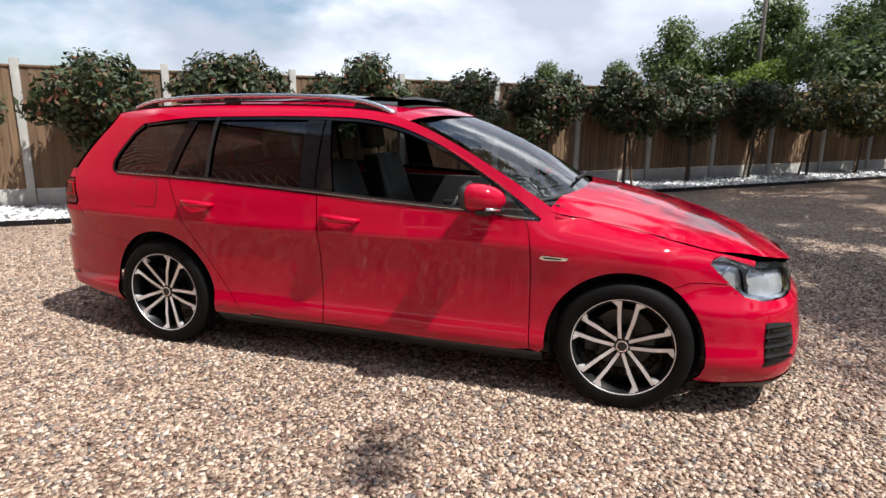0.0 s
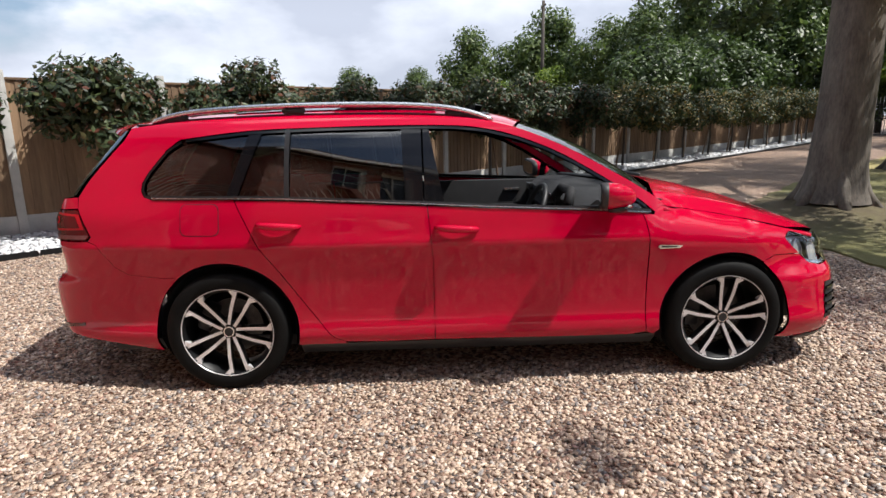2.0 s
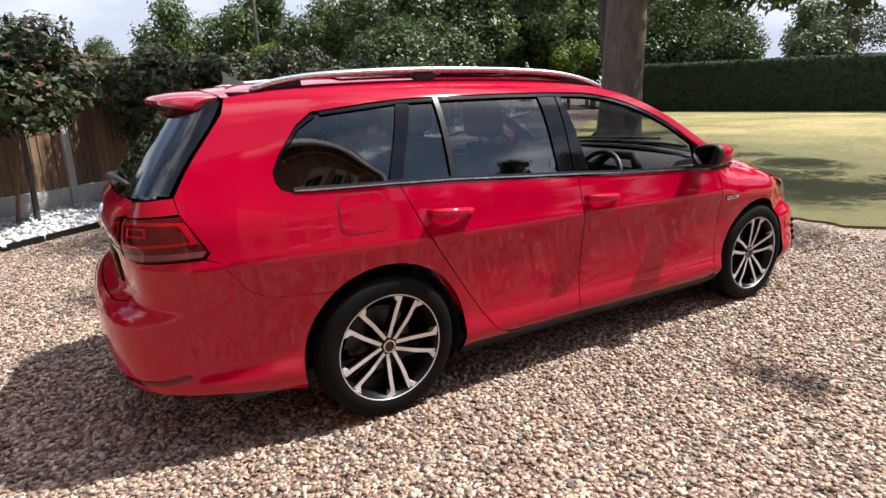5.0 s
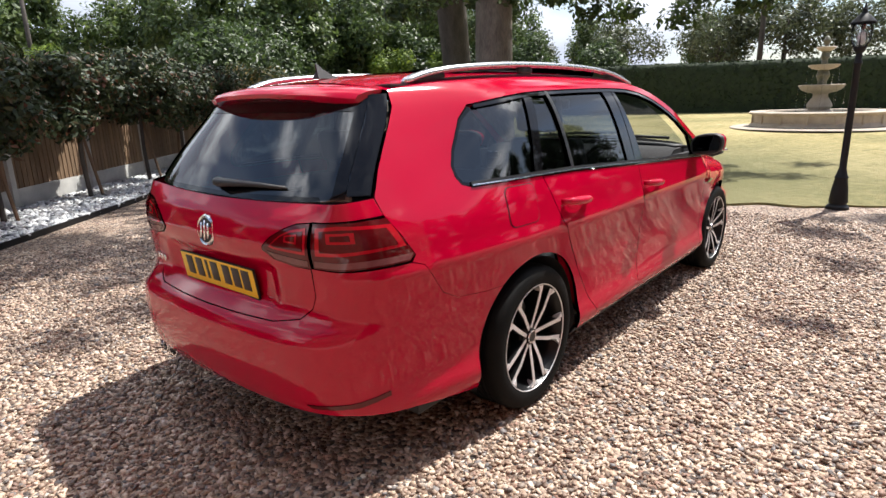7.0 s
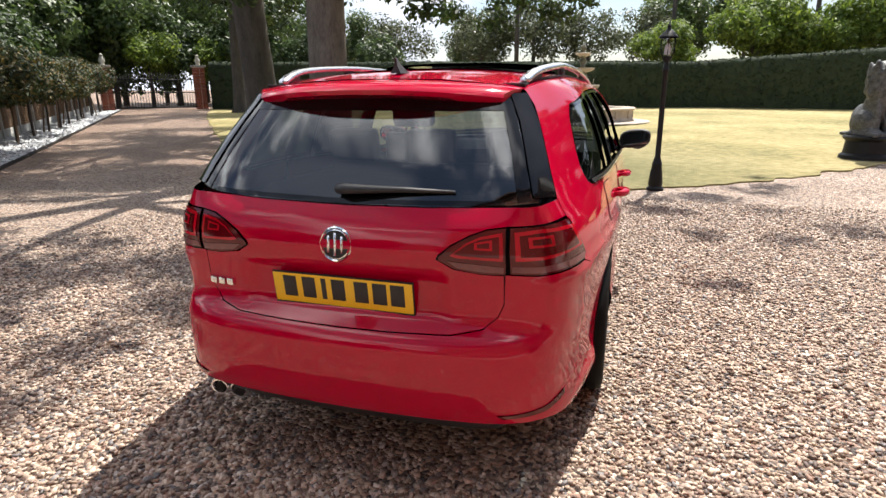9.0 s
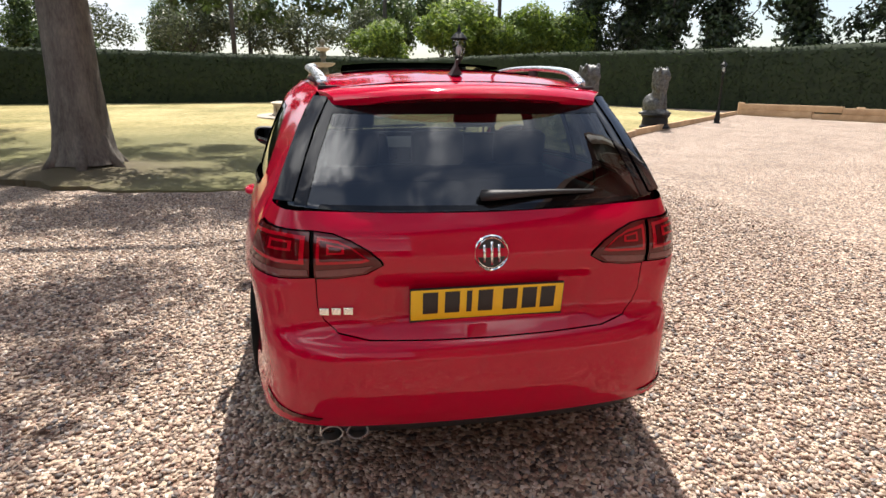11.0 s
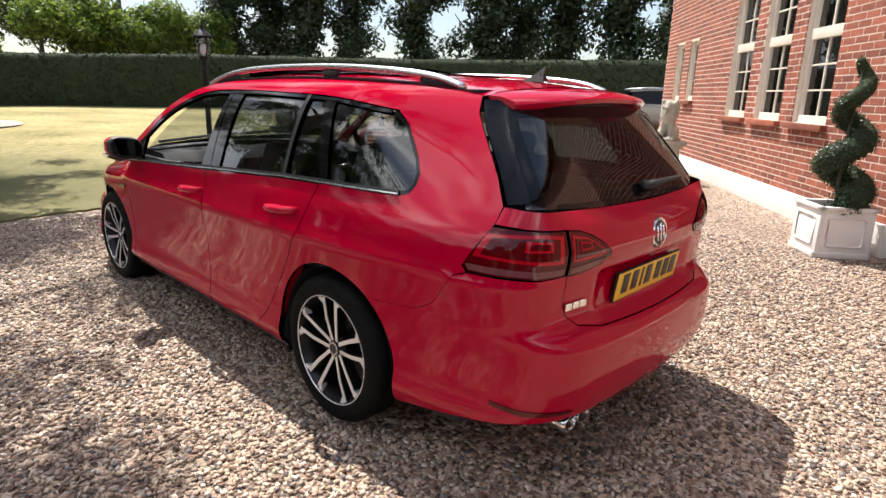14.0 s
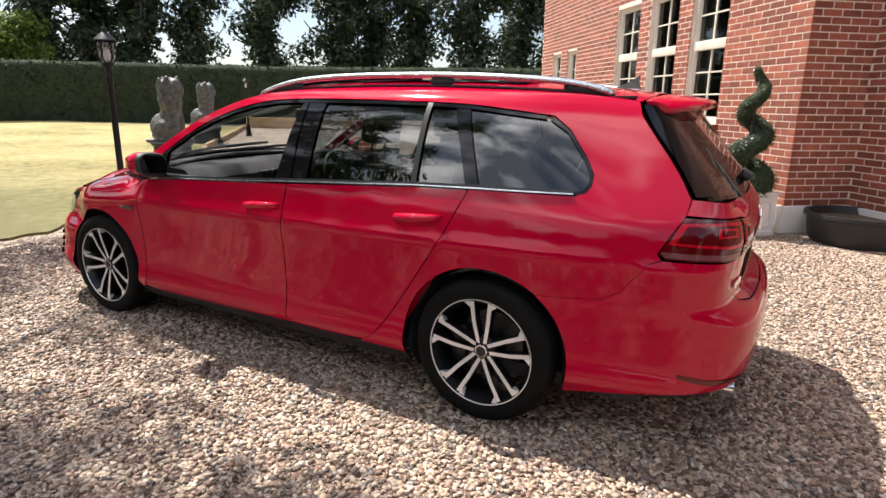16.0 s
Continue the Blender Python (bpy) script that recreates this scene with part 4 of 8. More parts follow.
def build_roof(car):
    P = M["paint"]
    ex, ez = np.array([p[0] for p in ROOF_EDGE])[::-1], np.array([p[1] for p in ROOF_EDGE])[::-1]

    def edge_of(x):
        z = np.interp(x, ex, ez)
        return lift_side(np.asarray(x, float), z)[:, 1], z

    def lift_roof(a, y):
        a, y = np.asarray(a, float), np.asarray(y, float)
        ey, z = edge_of(a)
        u = np.clip(np.abs(y) / ey, 0, 1.05)
        zc = ROOF_CENTRE(a)
        return np.stack([a, y, zc - (zc - z) * u**2.6], -1)

    xs = [-1.83, -1.7, -1.4, -1.0, -0.6, -0.2, 0.0, 0.12, 0.19]
    ey = edge_of(np.array(xs))[0]
    ring = [(x, float(y) - 0.002) for x, y in zip(xs, ey)] + [(0.265, 0.42), (0.318, 0.2), (0.333, 0.0)]
    ring = ring + [(x, -y) for x, y in ring[::-1][1:]] + [(-1.86, -0.3), (-1.87, 0), (-1.86, 0.3)]
    part("roof", panel_top("roof", ring, lift_roof, P, 0.02, 0.06), car)
    # panoramic glass roof with its front pane tilted up
    fixed = [(-1.30, -0.43), (-0.42, -0.43), (-0.42, 0.43), (-1.30, 0.43)]
    part("glass_roof", panel_top("glass_roof", fixed, lift_roof, M["black_gloss"], 0.006, 0.06, 0.006), car, "black panoramic glass roof")
    part("roof_opening", panel_top("roof_opening", [(-0.42, -0.43), (0.10, -0.43), (0.13, 0), (0.10, 0.43), (-0.42, 0.43)], lift_roof, M["black_plastic"], 0.004, 0.06, 0.003), car)
    slide = [(-0.78, -0.42), (-0.20, -0.42), (-0.19, 0), (-0.20, 0.42), (-0.78, 0.42)]
    part("sliding_roof_pane", panel_top("sliding_roof_pane", slide, lambda a, y: lift_roof(a, y) + np.stack([0 * a, 0 * a, 0.030 - 0.012 * (a + 0.2)], -1), M["black_gloss"], 0.012, 0.06, 0.0), car, "black glass roof pane slid open")
    part("wind_deflector", panel_top("wind_deflector", [(0.02, -0.42), (0.06, -0.42), (0.10, 0), (0.06, 0.42), (0.02, 0.42), (0.06, 0)], lambda a, y: lift_roof(a, y) + np.stack([0 * a, 0 * a, 0.045 - 0.3 * np.maximum(a - 0.05, 0)], -1), M["black_plastic"], 0.045, 0.06, 0.0), car, "raised black wind deflector")
    # rails
    for sd in (1, -1):
        line = [(-1.72, 0.008), (-1.60, 0.030), (-1.40, 0.043), (-1.0, 0.049), (-0.5, 0.049), (-0.20, 0.043), (-0.03, 0.026), (0.09, 0.002)]
        pts = []
        for x, h in curve2(line, 5):
            ey, z = edge_of(np.array([x]))
            y = float(ey[0]) - 0.035
            base = lift_roof(np.array([x]), np.array([y]))[0, 2]
            pts.append((x, sd * y, base + h))
        rad = [0.012] + [0.022] * (len(pts) - 2) + [0.010]
        rail = part("roof_rail", tube("roof_rail", pts, rad, M["satin"], 14, 0.62), car, "silver aluminium roof rail")
        for x0, x1, h in ((-1.70, -1.52, 0.036), (-0.16, 0.04, 0.034), (-1.02, -0.90, 0.05)):
            q = []
            for x in np.linspace(x0, x1, 7):
                ey, _ = edge_of(np.array([x]))
                y = float(ey[0]) - 0.036
                q.append((x, sd * y, lift_roof(np.array([x]), np.array([y]))[0, 2] + h * 0.42))
            part("rail_foot", tube("rail_foot", q, [0.006] + [0.014] * 5 + [0.006], M["black_plastic"], 10, 1.5), rail, "black rail foot")
        q = []
        for x in np.linspace(-1.72, 0.08, 14):
            ey, _ = edge_of(np.array([x]))
            y = float(ey[0]) - 0.036
            q.append((x, sd * y, lift_roof(np.array([x]), np.array([y]))[0, 2] + 0.002))
        part("roof_gutter", tube("roof_gutter", q, 0.011, M["black_plastic"], 8, 0.5), rail)
    bm = bmesh.new()
    out = [(-1.595, 1.425), (-1.63, 1.438), (-1.675, 1.462), (-1.705, 1.484), (-1.712, 1.482), (-1.708, 1.455), (-1.715, 1.424)]
    for y in (-1, 1):
        bm.faces.new([bm.verts.new((x, y * (0.022 if z < 1.43 else 0.014 if z < 1.45 else 0.005), z)) for x, z in out])
    bm.verts.ensure_lookup_table()
    for i in range(7):
        j = (i + 1) % 7
        bm.faces.new((bm.verts[i], bm.verts[j], bm.verts[7 + j], bm.verts[7 + i]))
    part("roof_aerial", bm_mesh("roof_aerial", bm, M["black_plastic"], bevel=0.003), car, "black shark fin roof aerial")
    # windscreen and cowl
    def screen(u, v):
        y = (u * 2 - 1)
        bx, bz, by = 1.085 - 0.235 * abs(y) ** 2.2, 0.990 - 0.012 * abs(y), 0.735
        tx, tz, ty = 0.330 - 0.13 * abs(y) ** 2.0, 1.366 - 0.022 * abs(y) ** 2.2, 0.570
        bow = 0.030 * math.sin(math.pi * v)
        return (bx + (tx - bx) * v + bow * 0.5, y * (by + (ty - by) * v), bz + (tz - bz) * v + bow)

    n, m = 20, 14
    verts = [screen(i / n, j / m) for j in range(m + 1) for i in range(n + 1)]
    faces = [(j * (n + 1) + i, j * (n + 1) + i + 1, (j + 1) * (n + 1) + i + 1, (j + 1) * (n + 1) + i) for j in range(m) for i in range(n)]
    ws = part("windscreen", mesh_from("windscreen", verts, faces, M["screen"]), car, "clear raked windscreen")
    ws.visible_shadow = False
    cowl = []
    for i in range(n + 1):
        q = screen(i / n, 0)
        cowl.append((q[0] - 0.05, q[1], q[2] - 0.012))
    part("windscreen_cowl", tube("windscreen_cowl", cowl, 0.055, M["black_plastic"], 8, 0.25), car, "black cowl under the windscreen")
    part("front_wiper", tube("front_wiper", [(0.98, 0.62, 1.0), (1.03, 0.2, 1.03), (1.02, -0.3, 1.045)], 0.010, M["black_plastic"], 8), car)
    part("front_wiper", tube("front_wiper", [(1.05, 0.05, 1.005), (0.96, -0.35, 1.02), (0.86, -0.62, 1.02)], 0.010, M["black_plastic"], 8), car)


def seat_mesh(name, w, h, lean, mat):
    bm = bmesh.new()
    box_bm(-0.06, 0.06, -w / 2, w / 2, 0, h, bm)
    bmesh.ops.subdivide_edges(bm, edges=bm.edges[:], cuts=3, use_grid_fill=True)
    for v in bm.verts:
        t = v.co.z / h
        v.co.y *= 1 - 0.18 * t * t
        v.co.x += 0.03 * math.cos(v.co.y / w * 6.28) * (-1) - lean * v.co.z
    return bm_mesh(name, bm, mat, bevel=0.03, segs=3)


def build_cabin(car):
    I, Lr = M["interior"], M["leather"]
    part("floor_pan", box("floor_pan", -1.95, 1.0, -0.74, 0.74, 0.20, 0.26, M["black_plastic"]), car)
    part("under_tray", box("under_tray", 0.95, 2.0, -0.56, 0.56, 0.20, 0.62, M["black_plastic"], 0.05), car)
    part("bulkhead", box("bulkhead", 0.93, 1.0, -0.72, 0.72, 0.25, 0.95, M["black_plastic"]), car)
    part("boot_wall", box("boot_wall", -2.13, -2.10, -0.60, 0.60, 0.30, 0.94, I), car)
    for sd in (1, -1):
        part("wheel_house", box("wheel_house", -1.72, -0.92, sd * 0.52, sd * 0.60, 0.25, 0.80, I), car)
        part("boot_trim", box("boot_trim", -2.05, -0.95, sd * 0.60, sd * 0.72, 0.72, 0.94, I, 0.03), car)
        trim = part("door_trim", box("door_trim", -0.95, 0.88, sd * 0.735, sd * 0.775, 0.27, 0.93, I, 0.012), car, "dark door trim")
        part("arm_rest", box("arm_rest", -0.05, 0.45, sd * 0.66, sd * 0.74, 0.70, 0.745, Lr, 0.015), trim)
        part("door_pull", box("door_pull", 0.36, 0.48, sd * 0.722, sd * 0.738, 0.845, 0.865, M["satin"], 0.004), trim, "satin door pull")
        for x, r in ((-AXLE, 0.355), (AXLE, 0.345)):
            prof = [(r, sd * 0.52), (r, sd * 0.865)]
            verts, faces = [], []
            for k in range(25):
                a = radians(-25 + 230 * k / 24)
                for rr, y in prof:
                    px, pz = x + rr * math.cos(a), 0.318 + rr * math.sin(a)
                    skin = float(lift_side(np.array([px]), np.array([max(pz, 0.2)]))[0, 1]) - 0.018
                    verts.append((px, math.copysign(min(abs(y), skin), sd), pz))
            for k in range(24):
                faces.append((2 * k, 2 * k + 1, 2 * k + 3, 2 * k + 2))
            cx = len(verts)
            verts.append((x, sd * 0.52, 0.318))
            faces += [(2 * k, 2 * k + 2, cx) for k in range(24)]
            part("wheel_arch_liner", mesh_from("wheel_arch_liner", verts, faces, M["black_plastic"]), car)
    # headlining, pillars inside
    part("headlining", box("headlining", -1.80, -0.25, -0.53, 0.53, 1.372, 1.384, I, 0.004), car)
    # dashboard
    bm = bmesh.new()
    prof = [(0.62, 0.72), (0.55, 0.80), (0.56, 0.90), (0.63, 0.955), (0.80, 0.965), (0.98, 0.955), (0.98, 0.62), (0.66, 0.62)]
    for y in (-0.735, 0.735):
        bm.faces.new([bm.verts.new((x, y, z)) for x, z in prof])
    bm.verts.ensure_lookup_table()
    for i in range(len(prof)):
        j = (i + 1) % len(prof)
        bm.faces.new((bm.verts[i], bm.verts[j], bm.verts[len(prof) + j], bm.verts[len(prof) + i]))
    dash = part("dashboard", bm_mesh("dashboard", bm, I, bevel=0.02, segs=3), car, "dark grey dashboard")
    part("instrument_hood", tube("instrument_hood", [(0.53, -0.54, 0.90), (0.56, -0.48, 0.975), (0.56, -0.28, 0.975), (0.53, -0.20, 0.90)], 0.03, I, 10), dash)
    part("centre_screen", box("centre_screen", 0.535, 0.552, -0.12, 0.14, 0.80, 0.91, M["black_gloss"], 0.004), dash)
    for y in (0.66, 0.19, -0.19, -0.67):
        vent = part("air_vent", box("air_vent", 0.53, 0.565, y - 0.055, y + 0.055, 0.86, 0.91, M["dark_trim"], 0.008), dash)
        part("vent_rim", box("vent_rim", 0.526, 0.532, y - 0.058, y + 0.058, 0.908, 0.913, M["satin"], 0.001), vent)
    part("centre_console", box("centre_console", -0.25, 0.62, -0.12, 0.12, 0.26, 0.56, I, 0.03), car)
    # steering wheel on the right
    ring = [(0.0, 0.182 * math.cos(a), 0.182 * math.sin(a)) for a in np.linspace(0, 2 * math.pi, 33)]
    tilt = pose(0.36, -0.37, 0.83, 0, 22, 0)
    wheel = part("steering_wheel", tube("steering_wheel", ring, 0.016, Lr, 10), car, "black leather steering wheel", tilt)
    part("wheel_boss", bm_mesh("wheel_boss", box_bm(0.0, 0.05, -0.07, 0.07, -0.06, 0.06), I, bevel=0.02, segs=3), wheel)
    for a in (0, 180, 270):
        c, s = math.cos(radians(a)), math.sin(radians(a))
        part("wheel_spoke", tube("wheel_spoke", [(0.01, 0.05 * c, 0.05 * s), (0.004, 0.176 * c, 0.176 * s)], 0.014, M["satin"], 8), wheel)
    part("steering_column", tube("steering_column", [(0.38, -0.37, 0.83), (0.60, -0.37, 0.74)], 0.045, I, 12), car)
    # seats
    for y in (0.37, -0.37):
        seat = part("front_seat", bm_mesh("front_seat", box_bm(-0.28, 0.27, -0.255, 0.255, 0.30, 0.53), Lr, bevel=0.05, segs=3), car, "dark front seat with a head rest", pose(-0.02, y, 0))
        part("seat_back", seat_mesh("seat_back", 0.50, 0.62, 0.30, Lr), seat, "", pose(-0.24, 0, 0.48))
        part("head_rest", bm_mesh("head_rest", box_bm(-0.05, 0.05, -0.13, 0.13, 0, 0.19), Lr, bevel=0.04, segs=3), seat, "", pose(-0.46, 0, 1.14, 0, -10, 0))
        for dy in (-0.06, 0.06):
            part("rest_post", tube("rest_post", [(-0.44, dy, 1.06), (-0.455, dy, 1.16)], 0.007, M["chrome"], 8), seat)
    bench = part("rear_bench", bm_mesh("rear_bench", box_bm(-0.28, 0.24, -0.66, 0.66, 0.34, 0.56), Lr, bevel=0.05, segs=3), car, "dark rear bench", pose(-0.82, 0, 0))
    part("bench_back", seat_mesh("bench_back", 1.32, 0.50, 0.34, Lr), bench, "", pose(-0.24, 0, 0.52))
    for y in (0.4, -0.4, 0.0):
        part("head_rest", bm_mesh("head_rest", box_bm(-0.045, 0.045, -0.125, 0.125, 0, 0.16), Lr, bevel=0.035, segs=3), bench, "", pose(-0.44, y, 1.02, 0, -12, 0))
    part("load_cover", box("load_cover", -2.0, -1.25, -0.60, 0.60, 0.93, 0.945, I, 0.004), car, "dark luggage cover")
    part("inside_mirror", box("inside_mirror", 0.31, 0.345, -0.12, 0.12, 1.235, 1.30, M["black_plastic"], 0.015), car)


def build_wheel_parts(car, m, sd, steer=0.0):
    """A wheel with its outer face towards +y, five paired spokes machined bright over black."""
    prof = [(0.232, -0.105), (0.248, -0.110), (0.285, -0.108), (0.305, -0.098), (0.3155, -0.080), (0.318, -0.055)]
    for k, w in enumerate(np.linspace(-0.05, 0.05, 9)):
        prof.append((0.318 if k % 2 == 0 else 0.3125, w - 0.004))
        prof.append((0.318 if k % 2 == 0 else 0.3125, w + 0.004))
    prof += [(0.318, 0.058), (0.3155, 0.082), (0.306, 0.099), (0.290, 0.108), (0.272, 0.111), (0.252, 0.110), (0.240, 0.104), (0.232, 0.098)]
    rim_prof = [(0.236, -0.10), (0.222, -0.095), (0.215, -0.06), (0.205, 0.02), (0.212, 0.07), (0.226, 0.092), (0.2295, 0.100), (0.2365, 0.1025), (0.2385, 0.097)]
    wheel = part("wheel", lathe("wheel", rim_prof, M["rim_black"], 48, "y"), car, "black alloy wheel with bright machined paired spokes", m)
    part("tyre", lathe("tyre", prof, M["rubber"], 64, "y"), wheel, "black low-profile tyre")
    part("rim_edge", lathe("rim_edge", [(0.2325, 0.1015), (0.2340, 0.1045), (0.2368, 0.1045), (0.2385, 0.1)], M["machined"], 64, "y"), wheel, "bright rim edge")
    part("hub", lathe("hub", [(0.066, 0.02), (0.064, 0.058), (0.056, 0.068), (0.044, 0.0735), (0.034, 0.074), (0.033, 0.079), (0.0, 0.080)], M["rim_black"], 32, "y"), wheel)
    part("centre_cap", lathe("centre_cap", [(0.0, 0.0825), (0.022, 0.0825), (0.0235, 0.0835), (0.0285, 0.0835), (0.030, 0.079)], M["chrome"], 32, "y"), wheel, "chrome centre cap")
    part("cap_field", lathe("cap_field", [(0.0, 0.0838), (0.022, 0.0838), (0.0225, 0.082)], M["dark_trim"], 24, "y"), wheel)
    part("brake_disc", lathe("brake_disc", [(0.07, -0.045), (0.15, -0.045), (0.15, -0.03), (0.07, -0.03), (0.065, 0.01), (0.0, 0.01)], M["brake"], 40, "y"), wheel, "steel brake disc")
    part("brake_caliper", bm_mesh("brake_caliper", box_bm(0.10, 0.175, -0.05, 0.02, -0.075, 0.075), M["dark_trim"], bevel=0.015), wheel)
    spoke_b, spoke_f = [], []
    for pair in (-1, 1):
        # from the hub, splaying slightly outwards to the rim
        inner = Vector((pair * 0.0150, 0.073, 0.034))
        outer = Vector((pair * 0.0425, 0.094, 0.228))
        mid = inner.lerp(outer, 0.5) + Vector((pair * 0.0035, 0.004, 0))
        w0, w1 = 0.0082, 0.0094
        for name, depth, grow, lift, mat, store in (("spoke_core", 0.045, 1.12, -0.002, M["rim_black"], spoke_b), ("spoke", 0.004, 1.0, 0.0018, M["machined"], spoke_f)):
            verts, faces = [], []
            for t, c in enumerate((inner, mid, outer)):
                w = (w0, (w0 + w1) / 2, w1)[t] * grow
                for dx, dy in ((-w, lift), (w, lift), (w * 0.7, lift - depth), (-w * 0.7, lift - depth)):
                    verts.append((c.x + dx, c.y + dy, c.z))
            for t in range(2):
                for k in range(4):
                    faces.append((t * 4 + k, t * 4 + (k + 1) % 4, t * 4 + 4 + (k + 1) % 4, t * 4 + 4 + k))
            faces += [(0, 1, 2, 3), (8, 9, 10, 11)]
            b = bmesh.new()
            b.from_mesh(mesh_from(name, verts, faces, mat, False))
            store.append((name, bm_mesh(name, b, mat, True)))
    feet = []
    for sgn in (-1, 1):
        b = bmesh.new()
        tri = [(sgn * 0.0480, 0.196), (sgn * 0.0505, 0.2275), (sgn * 0.080, 0.2180)]
        vs = [[b.verts.new((x, 0.0955 + 0.02 * (z - 0.19) / 0.04 * 0.3 - dep, z)) for x, z in tri] for dep in (0, 0.03)]
        b.faces.new(vs[0])
        b.faces.new(vs[1][::-1])
        for i in range(3):
            b.faces.new((vs[0][i], vs[0][i - 1], vs[1][i - 1], vs[1][i]))
        feet.append(("spoke_foot", bm_mesh("spoke_foot", b, M["machined"], False)))
    for k in range(5):
        turn = pose(0, 0, 0, 0, 72 * k, 0)
        for name, me in spoke_b + spoke_f + feet:
            part(name, me, wheel, "", turn)
    for k in range(5):
        a = radians(72 * k + 90 + 36)
        part("wheel_bolt", lathe("wheel_bolt", [(0.009, 0.05), (0.009, 0.072), (0.0, 0.073)], M["dark_trim"], 10, "y"), wheel, "", Matrix.Translation((0.052 * math.cos(a), 0.0, 0.052 * math.sin(a))))
    return wheel


def build_car():
    car = tagged(new("car"), "glossy red estate car with black alloy wheels on gravel", "car")
    build_body(car)
    k = 0
    for sd in (1, -1):
        for x in (-AXLE, AXLE):
            m = pose(x, sd * 0.757, 0.318, 0, (0, 20, -25, -4)[k], 0 if sd > 0 else 180)
            build_wheel_parts(car, m, sd)
            k += 1
    return car


# ---- ground ----
def gz(x, y):
    """The ground's height: level round the car, rising gently outwards."""
    r, b = math.hypot(x, y), math.atan2(y, x)
    k = 0.5 + 0.5 * min(1, max(0, (radians(60) - b) / radians(50))) if b > -2.2 else 0.5
    d = max(0, r - 5)
    k *= 1 - 0.7 * min(1, max(0, (radians(-25) - b) / radians(20)))
    return 0.021 * k * d * d / (d + 3)


FENCE_AT, FENCE_WAY, FENCE_IN = Vector((-5.29, 3.71)), Vector((0.76, 0.65)), Vector((0.65, -0.76))
HOUSE_AT, HOUSE_U, HOUSE_V = Vector((-2.5, -4.42)), Vector((0.62, -0.785)), Vector((-0.785, -0.62))


def gravel_mat():
    m, nt, p = node_mat("gravel_ground")
    L = nt.links.new
    vec = place_coords(nt)
    cells = []
    for scale in (52, 30):
        v = nt.nodes.new("ShaderNodeTexVoronoi")
        v.inputs["Scale"].default_value = scale
        L(vec, v.inputs["Vector"])
        cells.append(v)
    sep = nt.nodes.new("ShaderNodeSeparateColor")
    L(cells[0].outputs["Color"], sep.inputs[0])
    cr = ramp_node(nt, GRAVEL_STOPS, "CONSTANT")
    L(sep.outputs[0], cr.inputs["Fac"])
    dirt = noise_node(nt, vec, 0.9, 6)
    mul = nt.nodes.new("ShaderNodeMix")
    mul.data_type, mul.blend_type = "RGBA", "MULTIPLY"
    dr = ramp_node(nt, [(0.35, (0.47, 0.44, 0.42)), (0.65, (0.72, 0.70, 0.69))])
    L(dirt, dr.inputs["Fac"])
    mul.inputs[0].default_value = 0.8
    L(cr.outputs["Color"], mul.inputs[6])
    L(dr.outputs["Color"], mul.inputs[7])
    # the way to the gate is worn to brown earth
    sxyz, add, mr, tint = (nt.nodes.new("ShaderNode" + k) for k in ("SeparateXYZ", "Math", "MapRange", "Mix"))
    L(vec, sxyz.inputs[0])
    L(sxyz.outputs[0], add.inputs[0])
    L(sxyz.outputs[1], add.inputs[1])
    wob = nt.nodes.new("ShaderNodeMath")
    wob.operation = "MULTIPLY_ADD"
    wob.inputs[1].default_value = 7.0
    L(noise_node(nt, vec, 0.8, 6), wob.inputs[0])
    L(add.outputs[0], wob.inputs[2])
    mr.inputs[1].default_value, mr.inputs[2].default_value = 11.5, 17.0
    L(wob.outputs[0], mr.inputs[0])
    tint.data_type, tint.blend_type = "RGBA", "MULTIPLY"
    tint.inputs[7].default_value = (0.80, 0.73, 0.68, 1)
    L(mr.outputs[0], tint.inputs[0])
    L(mul.outputs[2], tint.inputs[6])
    L(tint.outputs[2], p.inputs["Base Color"])
    p.inputs["Roughness"].default_value = 0.75
    bn = nt.nodes.new("ShaderNodeBump")
    bn.inputs["Strength"].default_value, bn.inputs["Distance"].default_value, bn.invert = 1.0, 0.02, True
    L(cells[0].outputs["Distance"], bn.inputs["Height"])
    L(bn.outputs["Normal"], p.inputs["Normal"])
    return m


GRAVEL_STOPS = [(0.0, (0.30, 0.20, 0.14)), (0.14, (0.66, 0.50, 0.37)), (0.3, (0.14, 0.085, 0.06)), (0.42, (0.48, 0.36, 0.28)), (0.56, (0.76, 0.60, 0.46)), (0.68, (0.10, 0.08, 0.072)), (0.78, (0.40, 0.245, 0.18)), (0.88, (0.86, 0.74, 0.62)), (0.95, (0.22, 0.20, 0.195))]


def pebble_mat(name, stops, by=1.0):
    m, nt, p = node_mat(name)
    L = nt.links.new
    g = nt.nodes.new("ShaderNodeNewGeometry")
    cr = ramp_node(nt, [(a, tuple(c * by for c in col)) for a, col in stops], "LINEAR")
    L(g.outputs["Random Per Island"], cr.inputs["Fac"])
    vec = place_coords(nt)
    n = noise_node(nt, vec, 120, 4)
    mx = nt.nodes.new("ShaderNodeMix")
    mx.data_type, mx.blend_type = "RGBA", "MULTIPLY"
    r2 = ramp_node(nt, [(0.3, (0.7, 0.68, 0.66)), (0.65, (1, 1, 1))])
    L(n, r2.inputs["Fac"])
    mx.inputs[0].default_value = 0.7
    L(cr.outputs["Color"], mx.inputs[6])
    L(r2.outputs["Color"], mx.inputs[7])
    L(mx.outputs[2], p.inputs["Base Color"])
    p.inputs["Roughness"].default_value = 0.62
    return m


